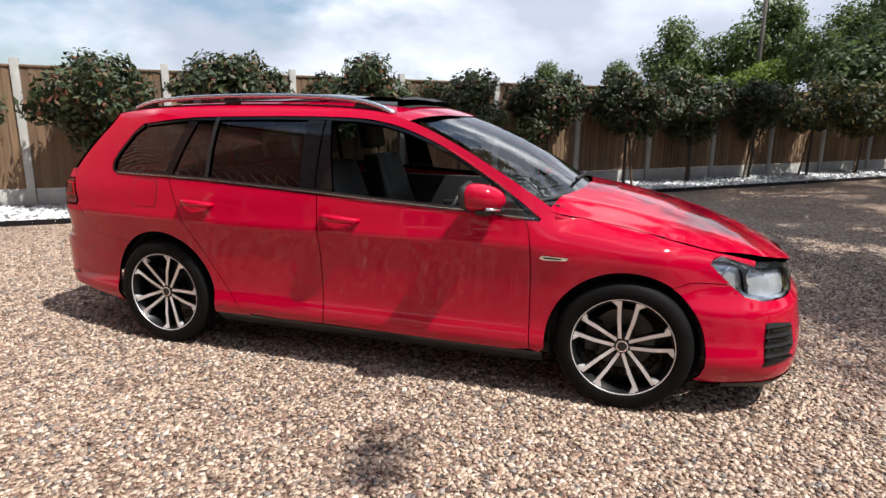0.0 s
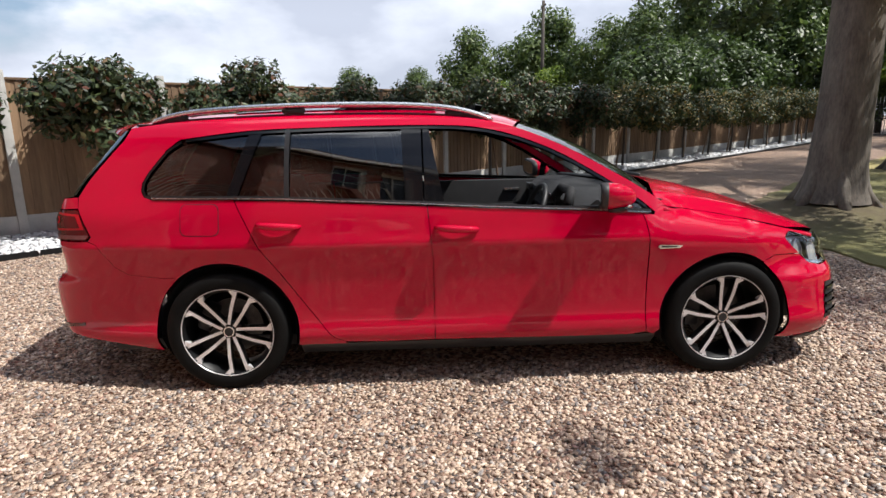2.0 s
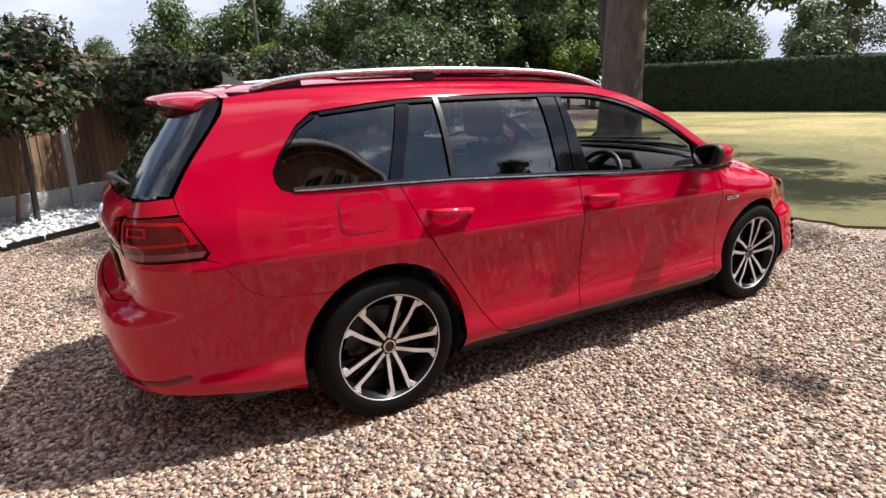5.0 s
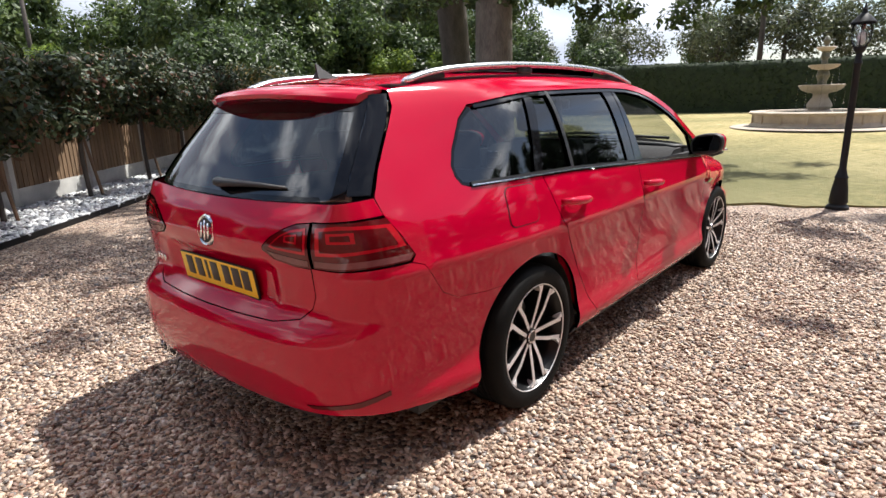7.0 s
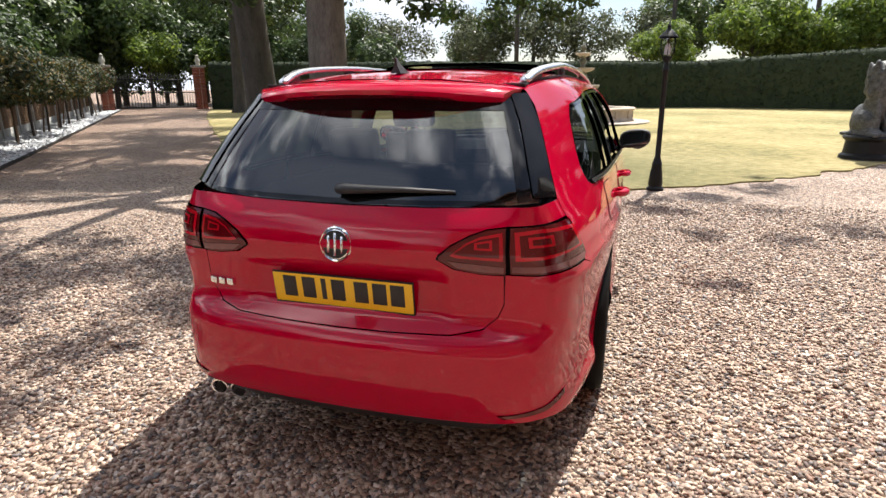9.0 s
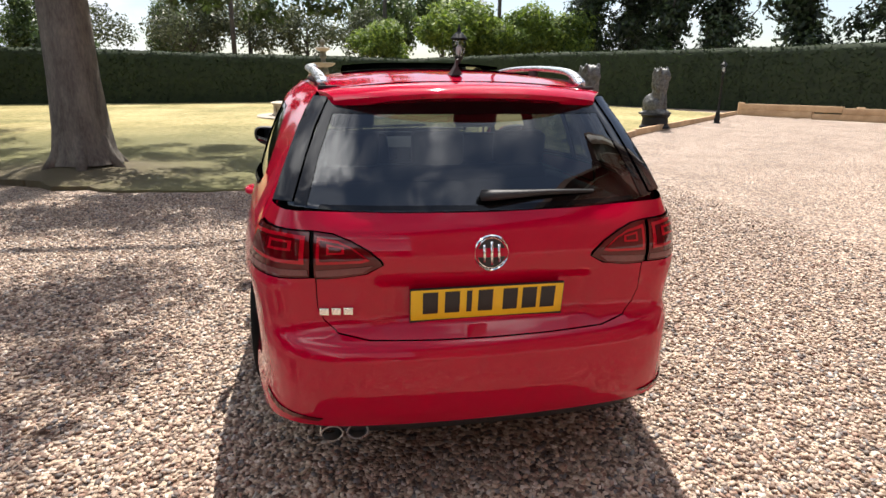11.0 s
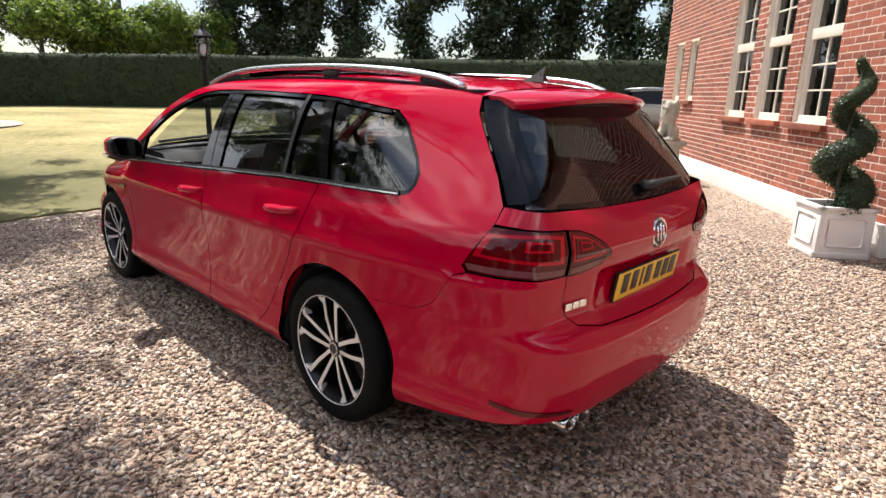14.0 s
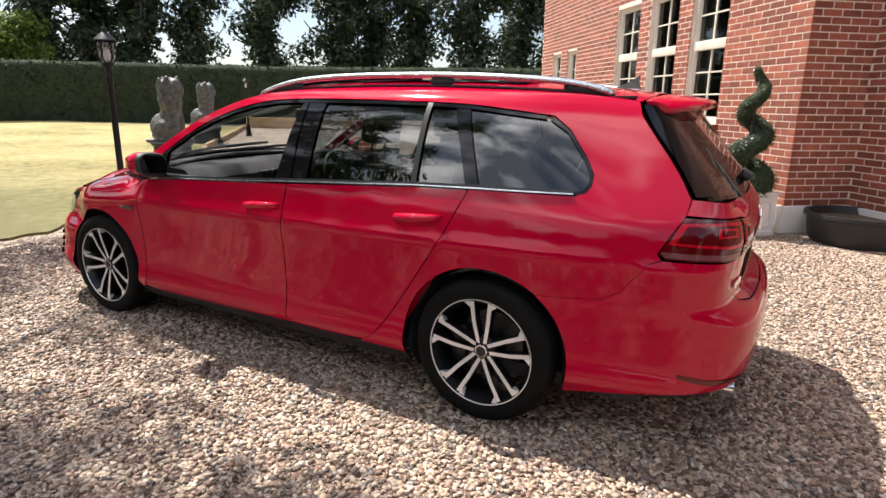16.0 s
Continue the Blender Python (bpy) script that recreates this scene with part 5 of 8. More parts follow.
def leaf_mat(name, stops, back=0.35, rough=0.45):
    """Leaves: colour by leaf, a little light passing through."""
    m, nt, p = node_mat(name)
    L = nt.links.new
    g = nt.nodes.new("ShaderNodeNewGeometry")
    cr = ramp_node(nt, stops)
    L(g.outputs["Random Per Island"], cr.inputs["Fac"])
    vec = place_coords(nt)
    n = noise_node(nt, vec, 1.3, 3)
    mx = nt.nodes.new("ShaderNodeMix")
    mx.data_type, mx.blend_type = "RGBA", "MULTIPLY"
    r2 = ramp_node(nt, [(0.35, (0.62, 0.66, 0.6)), (0.65, (1.0, 1.0, 1.0))])
    L(n, r2.inputs["Fac"])
    mx.inputs[0].default_value = 1.0
    L(cr.outputs["Color"], mx.inputs[6])
    L(r2.outputs["Color"], mx.inputs[7])
    L(mx.outputs[2], p.inputs["Base Color"])
    p.inputs["Roughness"].default_value = rough
    tr, ms = nt.nodes.new("ShaderNodeBsdfTranslucent"), nt.nodes.new("ShaderNodeMixShader")
    ms.inputs[0].default_value = back
    L(mx.outputs[2], tr.inputs["Color"])
    L(p.outputs[0], ms.inputs[1])
    L(tr.outputs[0], ms.inputs[2])
    L(ms.outputs[0], nt.nodes["Material Output"].inputs["Surface"])
    return m


def lawn_mat():
    m, nt, p = node_mat("lawn_turf")
    L = nt.links.new
    vec = place_coords(nt)
    a, b, c = noise_node(nt, vec, 0.35, 6), noise_node(nt, vec, 7, 6), noise_node(nt, vec, 160, 3)
    mx = nt.nodes.new("ShaderNodeMix")
    mx.inputs[0].default_value = 0.45
    L(a, mx.inputs[2])
    L(b, mx.inputs[3])
    cr = ramp_node(nt, [(0.36, (0.17, 0.155, 0.045)), (0.5, (0.35, 0.285, 0.115)), (0.62, (0.48, 0.39, 0.19))])
    L(mx.outputs[0], cr.inputs["Fac"])
    mul = nt.nodes.new("ShaderNodeMix")
    mul.data_type, mul.blend_type = "RGBA", "MULTIPLY"
    mul.inputs[0].default_value = 0.6
    r2 = ramp_node(nt, [(0.3, (0.55, 0.55, 0.5)), (0.7, (1.1, 1.1, 1.0))])
    L(c, r2.inputs["Fac"])
    L(r2.outputs["Color"], mul.inputs[7])
    # bare earth and litter round the foot of the tree, greener turf near it
    vd, wob = nt.nodes.new("ShaderNodeVectorMath"), nt.nodes.new("ShaderNodeMath")
    vd.operation, wob.operation = "DISTANCE", "MULTIPLY_ADD"
    vd.inputs[1].default_value = (5.3, 4.4, 0.3)
    wob.inputs[1].default_value = 2.4
    L(vec, vd.inputs[0])
    L(b, wob.inputs[0])
    L(vd.outputs["Value"], wob.inputs[2])
    col = cr.outputs["Color"]
    for lo, hi, tint in ((6.0, 10.5, (0.12, 0.12, 0.042, 1)), (2.1, 3.8, (0.11, 0.08, 0.052, 1))):
        mr, mm = nt.nodes.new("ShaderNodeMapRange"), nt.nodes.new("ShaderNodeMix")
        mr.inputs[1].default_value, mr.inputs[2].default_value = lo, hi
        mr.inputs[3].default_value, mr.inputs[4].default_value = 0.8, 0.0
        mm.data_type = "RGBA"
        mm.inputs[7].default_value = tint
        L(wob.outputs[0], mr.inputs[0])
        L(mr.outputs[0], mm.inputs[0])
        L(col, mm.inputs[6])
        col = mm.outputs[2]
    L(col, mul.inputs[6])
    L(mul.outputs[2], p.inputs["Base Color"])
    p.inputs["Roughness"].default_value = 0.9
    bn = nt.nodes.new("ShaderNodeBump")
    bn.inputs["Strength"].default_value, bn.inputs["Distance"].default_value = 0.7, 0.02
    L(c, bn.inputs["Height"])
    L(bn.outputs["Normal"], p.inputs["Normal"])
    return m


M["gravel"] = gravel_mat()
M["pebble"] = pebble_mat("pebbles", GRAVEL_STOPS, 0.88)
M["white_stone"] = pebble_mat("white_stones", [(0.0, (0.62, 0.63, 0.65)), (0.75, (0.85, 0.85, 0.86)), (0.86, (0.40, 0.42, 0.45)), (1.0, (0.10, 0.10, 0.11))])
M["slate_bed"] = surf("slate_bed", (0.04, 0.04, 0.045), (0.42, 0.43, 0.45), 9, 40, (0.6, 0.8), bump=0.8, bump_scale=45)
M["lawn"] = lawn_mat()
M["soil"] = surf("leaf_litter", (0.05, 0.035, 0.022), (0.16, 0.12, 0.08), 3, 70, (0.85, 0.95), bump=0.8, bump_scale=60)
M["timber"] = surf("fence_timber", (0.12, 0.07, 0.04), (0.25, 0.16, 0.09), 3, 40, (0.7, 0.85), bump=0.35, bump_scale=60, stretch=(1, 1, 0.12), tone=0.22)
M["timber_far"] = surf("fence_timber_far", (0.12, 0.07, 0.04), (0.25, 0.16, 0.09), 3, 40, (0.7, 0.85), bump=0.3, bump_scale=60, stretch=(1, 1, 0.12), tone=0.22, island=True)
M["concrete"] = surf("post_concrete", (0.36, 0.35, 0.33), (0.52, 0.51, 0.48), 5, 120, (0.8, 0.9), bump=0.4, bump_scale=200)
M["sleeper"] = surf("sleeper_oak", (0.36, 0.22, 0.11), (0.58, 0.40, 0.23), 3, 50, (0.7, 0.85), bump=0.4, bump_scale=40, tone=0.18)
M["bark"] = surf("tree_bark", (0.06, 0.05, 0.042), (0.20, 0.172, 0.14), 6, 40, (0.85, 0.95), bump=1.0, bump_scale=34, stretch=(1, 1, 0.3))
M["bark_dark"] = surf("dark_bark", (0.035, 0.03, 0.025), (0.10, 0.085, 0.07), 6, 40, (0.85, 0.95), bump=0.8, bump_scale=34, stretch=(1, 1, 0.3))
M["brick"] = surf("red_brick", (0.20, 0.050, 0.030), (0.36, 0.110, 0.062), 7, 90, (0.8, 0.9), bump=0.5, bump_scale=150, tone=0.34)
M["brick_far"] = surf("red_brick_joined", (0.20, 0.050, 0.030), (0.36, 0.110, 0.062), 7, 90, (0.8, 0.9), bump=0.5, bump_scale=150, tone=0.34, island=True)
M["mortar"] = surf("lime_mortar", (0.70, 0.60, 0.50), (0.84, 0.75, 0.66), 6, 150, (0.85, 0.95), bump=0.3, bump_scale=200)
M["white_paint"] = surf("white_render", (0.70, 0.69, 0.66), (0.82, 0.81, 0.79), 3, 80, (0.55, 0.75), bump=0.12, bump_scale=120)
M["cream_paint"] = surf("cream_window_paint", (0.66, 0.60, 0.50), (0.78, 0.73, 0.64), 4, 90, (0.4, 0.55))
M["roof_tile"] = surf("roof_tile", (0.07, 0.035, 0.025), (0.16, 0.08, 0.055), 5, 60, (0.8, 0.9), bump=0.4, bump_scale=60, tone=0.2, island=True)
M["stone"] = surf("carved_stone", (0.30, 0.28, 0.23), (0.50, 0.47, 0.40), 7, 90, (0.8, 0.92), bump=0.5, bump_scale=90)
M["fountain_stone"] = surf("fountain_stone", (0.34, 0.28, 0.22), (0.52, 0.44, 0.35), 4, 60, (0.75, 0.9), bump=0.3, bump_scale=90)
M["wet_stone"] = surf("mossy_stone", (0.06, 0.06, 0.04), (0.20, 0.18, 0.12), 8, 60, (0.3, 0.6), bump=0.5, bump_scale=60)
M["bronze"] = surf("painted_lion", (0.008, 0.009, 0.008), (0.14, 0.14, 0.135), 13, 45, (0.35, 0.6), bump=0.9, bump_scale=38)
M["iron"] = surf("black_iron", (0.005, 0.005, 0.006), (0.012, 0.012, 0.013), 12, 120, (0.4, 0.55), spec=0.25)
M["hedge_core"] = surf("hedge_core", (0.008, 0.014, 0.006), (0.03, 0.045, 0.014), 4, 18, (0.9, 0.95), bump=1.0, bump_scale=14)
M["leaf_hedge"] = leaf_mat("hedge_leaves", [(0.0, (0.007, 0.018, 0.004)), (0.6, (0.020, 0.042, 0.009)), (1.0, (0.050, 0.082, 0.018))], 0.15, 0.8)
M["leaf_shrub"] = leaf_mat("photinia_leaves", [(0.0, (0.016, 0.030, 0.010)), (0.55, (0.045, 0.070, 0.022)), (0.82, (0.085, 0.105, 0.032)), (0.9, (0.13, 0.085, 0.035)), (1.0, (0.20, 0.065, 0.04))], 0.2, 0.55)
M["leaf_autumn"] = leaf_mat("copper_leaves", [(0.0, (0.018, 0.034, 0.011)), (0.6, (0.055, 0.080, 0.022)), (0.86, (0.16, 0.11, 0.032)), (1.0, (0.28, 0.20, 0.05))], 0.3, 0.6)
M["leaf_tree"] = leaf_mat("beech_leaves", [(0.0, (0.028, 0.048, 0.014)), (0.6, (0.07, 0.112, 0.03)), (1.0, (0.14, 0.20, 0.055))], 0.4)
M["leaf_mid"] = leaf_mat("ash_leaves", [(0.0, (0.045, 0.075, 0.02)), (0.6, (0.11, 0.165, 0.045)), (1.0, (0.20, 0.26, 0.07))], 0.45)
M["leaf_lime"] = leaf_mat("lime_leaves", [(0.0, (0.014, 0.026, 0.010)), (0.6, (0.034, 0.058, 0.02)), (1.0, (0.08, 0.115, 0.035))], 0.25)
M["leaf_light"] = leaf_mat("light_green_leaves", [(0.0, (0.07, 0.12, 0.018)), (0.6, (0.18, 0.26, 0.035)), (1.0, (0.32, 0.40, 0.06))], 0.45, 0.6)
M["leaf_grey"] = leaf_mat("grey_green_leaves", [(0.0, (0.05, 0.06, 0.03)), (0.6, (0.10, 0.12, 0.05)), (1.0, (0.19, 0.20, 0.10))], 0.35)
M["leaf_box"] = leaf_mat("box_leaves", [(0.0, (0.010, 0.03, 0.010)), (0.7, (0.03, 0.075, 0.022)), (1.0, (0.06, 0.13, 0.035))], 0.15, 0.35)
M["pane"] = glass_mat("window_glass", (0.35, 0.38, 0.38))
# near-black backing colour: the darkness of unlit rooms is put into it
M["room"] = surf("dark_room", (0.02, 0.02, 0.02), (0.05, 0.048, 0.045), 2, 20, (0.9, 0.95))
M["water"] = surf("pool_water", (0.03, 0.05, 0.04), (0.05, 0.07, 0.055), 3, 20, (0.03, 0.08), bump=0.25, bump_scale=9)
M["lamp_white"] = surf("lantern_glass_white", (0.55, 0.54, 0.50), (0.72, 0.70, 0.66), 10, 60, (0.15, 0.25))
M["grey_paint"] = surf("grey_car_paint", (0.20, 0.205, 0.21), (0.25, 0.255, 0.26), 2, 300, (0.25, 0.35), 0.5, coat=1.0)


def build_ground():
    radii = [0, 1.5, 3, 4.5, 5.5, 6.5, 8, 10, 12.5, 15, 18, 22, 27, 33, 40, 50, 70, 110, 180, 320, 600]
    seg, verts, faces = 96, [(0, 0, 0)], []
    for r in radii[1:]:
        for k in range(seg):
            a = 2 * math.pi * k / seg
            x, y = r * math.cos(a), r * math.sin(a)
            verts.append((x, y, min(gz(x, y), 0.75)))
    for i in range(len(radii) - 1):
        for k in range(seg):
            j = (k + 1) % seg
            if i == 0:
                faces.append((0, 1 + k, 1 + j))
            else:
                faces.append((1 + (i - 1) * seg + k, 1 + i * seg + k, 1 + i * seg + j, 1 + (i - 1) * seg + j))
    tagged(part("ground", mesh_from("ground", verts, faces, M["gravel"])), "tan and brown pea gravel drive", "ground", kind="structure")
    # lawn: a sheet with a real edge, raised a little over the gravel
    edge = curve2([(23.2, 20.6), (17.1, 16.0), (11.6, 11.4), (7.9, 8.2), (6.1, 6.4), (4.95, 5.1), (4.2, 3.7), (3.92, 2.4), (4.0, 0.9), (4.15, -0.3), (4.8, -1.7), (6.1, -3.4), (8.2, -5.4), (10.4, -7.3), (13.0, -10.2), (18.6, -16.3)], 24)
    edge = [(x + 0.13 * noise.noise((x * 2.6, y * 2.6, 3)) + 0.05 * noise.noise((x * 9, y * 9, 5)), y + 0.13 * noise.noise((x * 2.6, y * 2.6, 8))) for x, y in edge]
    far = [(30, -6), (30, 8), (26, 19)]
    ring = edge + far
    bm = bmesh.new()
    bm.faces.new([bm.verts.new((p[0], p[1], 0)) for p in ring])
    for k in list(range(4, 33)) + [5.25, 5.5, 5.75, 6.25, 6.5]:
        bmesh.ops.bisect_plane(bm, geom=bm.verts[:] + bm.edges[:] + bm.faces[:], dist=1e-6, plane_co=(k, 0, 0), plane_no=(1, 0, 0))
    for k in list(range(-18, 25)) + [3.5, 4.5, 5.5, 4.25, 4.75]:
        bmesh.ops.bisect_plane(bm, geom=bm.verts[:] + bm.edges[:] + bm.faces[:], dist=1e-6, plane_co=(0, k, 0), plane_no=(0, 1, 0))
    bmesh.ops.triangulate(bm, faces=bm.faces[:])
    rim = [e for e in bm.edges if len(e.link_faces) == 1]
    ext = bmesh.ops.extrude_edge_only(bm, edges=rim)
    low = {v for v in ext["geom"] if isinstance(v, bmesh.types.BMVert)}
    for v in bm.verts:
        x, y = v.co.x, v.co.y
        mound = 0.22 * math.exp(-(((x - 5.5) ** 2 + (y - 4.15) ** 2) / 0.8))
        v.co.z = gz(x, y) + (-0.05 if v in low else 0.022 + mound + 0.012 * noise.noise((x * 0.8, y * 0.8, 0)))
    tagged(part("lawn", bm_mesh("lawn", bm, M["lawn"])), "dry mown lawn, straw yellow and green", "lawn", kind="structure")


def scatter_pebbles(name, spots, mat, size, label, category):
    """Flattened eight-cornered stones, lying at the given places."""
    rng = np.random.default_rng(5)
    n = len(spots)
    corner = np.array([(x, y, z) for x in (-1, 1) for y in (-1, 1) for z in (-1, 1)], float)
    quad = np.array([(0, 1, 3, 2), (4, 6, 7, 5), (0, 4, 5, 1), (2, 3, 7, 6), (0, 2, 6, 4), (1, 5, 7, 3)])
    dims = size * rng.uniform(0.65, 1.45, (n, 1)) * rng.uniform((0.75, 0.5, 0.32), (1.25, 0.95, 0.6), (n, 3))
    a, t = rng.uniform(0, 2 * math.pi, n), rng.normal(0, 0.28, (n, 2))
    v = corner[None] * dims[:, None] * 0.5 * rng.uniform(0.72, 1.08, (n, 8, 1))
    v[..., 2] += v[..., 0] * t[:, :1] + v[..., 1] * t[:, 1:]
    c, s = np.cos(a)[:, None], np.sin(a)[:, None]
    out = np.stack([v[..., 0] * c - v[..., 1] * s, v[..., 0] * s + v[..., 1] * c, v[..., 2]], -1) + spots[:, None]
    out[..., 2] += dims[:, None, 2] * rng.uniform(0.15, 0.55, (n, 1))
    faces = (quad[None] + 8 * np.arange(n)[:, None, None]).reshape(-1, 4)
    me = bpy.data.meshes.new(name)
    me.vertices.add(8 * n)
    me.vertices.foreach_set("co", out.ravel())
    me.loops.add(faces.size)
    me.loops.foreach_set("vertex_index", faces.ravel())
    me.polygons.add(len(faces))
    me.polygons.foreach_set("loop_start", np.arange(0, faces.size, 4))
    me.polygons.foreach_set("use_smooth", np.ones(len(faces), bool))
    me.materials.append(mat)
    me.update(calc_edges=True)
    me.validate()
    return tagged(part(name, me), label, category, kind="stuff")


def build_gravel():
    rng = np.random.default_rng(3)
    n = 300000
    xy = rng.uniform((-4.6, -4.2), (4.2, 4.4), (n, 2))
    d = np.abs(xy - [-0.1, 0]) - [2.0, 0.62]
    near = (d.max(1) > 0)
    lawn_side = xy[:, 0] < 3.75
    wall = (xy - np.array(HOUSE_AT)) @ np.array((0.785, 0.62)) > 0.05
    dist = np.hypot(np.maximum(d[:, 0], 0), np.maximum(d[:, 1], 0))
    keep = near & lawn_side & wall & (rng.uniform(0, 1, n) < np.clip(1.15 - dist / 3.6, 0.12, 1))
    xy = xy[keep][:112000]
    spots = np.c_[xy, [gz(*p) for p in xy]]
    scatter_pebbles("gravel", spots, M["pebble"], 0.0172, "loose tan and brown pea gravel", "gravel")
    # white and dark stones along the fence
    s, o = rng.uniform(-5, 33, 26000), rng.uniform(0.06, 1.3, 26000)
    k = rng.uniform(0, 1, 26000) < np.where(s < 14, 1, 0.5)
    s, o = s[k], o[k]
    p = np.array(FENCE_AT)[None] + s[:, None] * np.array(FENCE_WAY) + o[:, None] * np.array(FENCE_IN)
    spots = np.c_[p, [gz(*q) + 0.045 for q in p]]
    scatter_pebbles("border_stones", spots, M["white_stone"], 0.055, "white and slate stones in the fence border", "stones")


def fence_point(s, o=0.0):
    p = FENCE_AT + FENCE_WAY * s + FENCE_IN * o
    return Vector((p.x, p.y, gz(p.x, p.y)))


def build_fence():
    turn = math.degrees(math.atan2(FENCE_WAY.y, FENCE_WAY.x))
    S = 1.83
    # border bed with its edging strip
    for name, o0, o1, h, mat, label, cat in (("fence_border", 0.02, 1.30, 0.045, M["slate_bed"], "stone border bed along the fence", "border"), ("border_edging", 1.30, 1.33, 0.075, M["iron"], "thin dark edging of the border", "edging")):
        verts, faces = [], []
        for i, s in enumerate(np.linspace(-6, 34, 60)):
            for o, z in ((o0, 0), (o0, h), (o1, h), (o1, 0)):
                q = fence_point(s, o)
                verts.append((q.x, q.y, q.z + z - 0.01))
            if i:
                for k in range(3):
                    faces.append((4 * i - 4 + k, 4 * i + k, 4 * i + k + 1, 4 * i - 3 + k))
        tagged(part(name, mesh_from(name, verts, faces, mat, False)), label, cat, kind="structure")
    post_me = bm_mesh("fence_post", box_bm(-0.05, 0.05, -0.055, 0.055, -0.1, 2.06), M["concrete"], bevel=0.008)
    board_me = bm_mesh("gravel_board", box_bm(0.05, S - 0.05, -0.02, 0.02, 0.0, 0.30), M["concrete"], bevel=0.006)
    rail_me = bm_mesh("fence_rail", box_bm(0.05, S - 0.05, 0.012, 0.045, -0.03, 0.03), M["timber"], bevel=0.003)
    cap_me = bm_mesh("fence_capping", box_bm(0.05, S - 0.05, -0.035, 0.03, 1.945, 1.975), M["timber"], bevel=0.003)
    bm = box_bm(-0.058, 0.058, -0.022, -0.004, 0.305, 1.945)
    for v in bm.verts:
        if v.co.x > 0:
            v.co.y += 0.012
    slat_me = bm_mesh("fence_board", bm, M["timber"], False)
    rng = random.Random(4)
    count = 17
    fence = tagged(new("fence"), "brown timber board fence with grey concrete posts", "fence")
    for k in range(-3, 19):
        q = fence_point(k * S)
        m = Matrix.Translation(q) @ pose(0, 0, 0, 0, 0, turn)
        part("fence_post", post_me, fence, "grey concrete post", m)
        if k == 18:
            break
        q2 = fence_point((k + 1) * S)
        slope = math.degrees(math.atan2(q2.z - q.z, S))
        mp = Matrix.Translation(q) @ pose(0, 0, 0, 0, -slope, turn)
        pan = part("fence_panel", board_me, fence, "", mp)
        part("fence_capping", cap_me, pan)
        for z in (0.5, 1.1, 1.75):
            part("fence_rail", rail_me, pan, "", Matrix.Translation((0, 0, z)))
        if -3 <= k <= 11:
            for b in range(count):
                part("fence_board", slat_me, pan, "", pose(0.105 + b * (S - 0.21) / (count - 1), rng.uniform(-0.002, 0.002), rng.uniform(-0.004, 0.004)))
        else:
            verts, faces = [], []
            src = [v.co.copy() for v in slat_me.vertices]
            for b in range(count):
                base = len(verts)
                x = 0.105 + b * (S - 0.21) / (count - 1)
                verts += [(v.x + x, v.y, v.z) for v in src]
                faces += [tuple(base + i for i in f.vertices) for f in slat_me.polygons]
            part("fence_panel", mesh_from("fence_panel", verts, faces, M["timber_far"], False), pan)


def leaf_cloud(name, blobs, count, size, mat, seed=1, simple=False, shell=0.55, droop=0.2):
    """Single leaves, each a bent pair of quads, filling ellipsoids (x, y, z, rx, ry, rz)."""
    rng = np.random.default_rng(seed)
    b = np.array(blobs, float)
    vol = (b[:, 3] * b[:, 4] * b[:, 5]) ** 0.75
    pick = rng.choice(len(b), count, p=vol / vol.sum())
    d = rng.normal(0, 1, (count, 3))
    d /= np.linalg.norm(d, axis=1)[:, None]
    r = shell + (1 - shell) * rng.uniform(0, 1, count) ** 0.6
    r *= rng.uniform(0.86, 1.12, count)
    c = b[pick, :3] + d * b[pick, 3:] * r[:, None]
    n = d + rng.normal(0, 0.55, (count, 3)) + [0, 0, 0.45]
    n /= np.linalg.norm(n, axis=1)[:, None]
    t = np.cross(n, rng.normal(0, 1, (count, 3)))
    t[:, 2] -= droop
    t -= (t * n).sum(1)[:, None] * n
    t /= np.linalg.norm(t, axis=1)[:, None] + 1e-9
    w = np.cross(n, t)
    L = size * rng.uniform(0.65, 1.3, (count, 1))
    W = L * 0.24
    fold = n * (L * 0.10)
    v = np.stack([c - t * L * 0.5, c + w * W - fold, c + t * L * 0.5 - n * L * 0.08, c - w * W - fold, c + n * 0], 1)
    v[:, 4] = c + t * L * 0.02 + n * L * 0.03
    pattern = [(0, 1, 2), (2, 3, 0)] if simple else [(0, 1, 4), (1, 2, 4), (2, 3, 4), (3, 0, 4)]
    if simple:
        v = v[:, :4]
    each = v.shape[1]
    faces = (np.array(pattern)[None] + each * np.arange(count)[:, None, None]).reshape(-1, 3)
    me = bpy.data.meshes.new(name)
    me.vertices.add(each * count)
    me.vertices.foreach_set("co", v.ravel())
    me.loops.add(faces.size)
    me.loops.foreach_set("vertex_index", faces.ravel())
    me.polygons.add(len(faces))
    me.polygons.foreach_set("loop_start", np.arange(0, faces.size, 3))
    me.polygons.foreach_set("use_smooth", np.ones(len(faces), bool))
    me.materials.append(mat)
    me.update(calc_edges=True)
    return me


def lumpy(centre, radii, n, seed, small=0.42):
    """Blobs spread over an ellipsoid, for an uneven crown."""
    rng = random.Random(seed)
    out = [(*centre, radii[0] * 0.72, radii[1] * 0.72, radii[2] * 0.72)]
    for _ in range(n):
        d = Vector((rng.gauss(0, 1), rng.gauss(0, 1), rng.gauss(0, 1))).normalized()
        k = rng.uniform(0.5, 0.82)
        f = small * rng.uniform(0.65, 1.25)
        out.append((centre[0] + d.x * radii[0] * k, centre[1] + d.y * radii[1] * k, centre[2] + d.z * radii[2] * k, radii[0] * f, radii[1] * f, radii[2] * f))
    return out


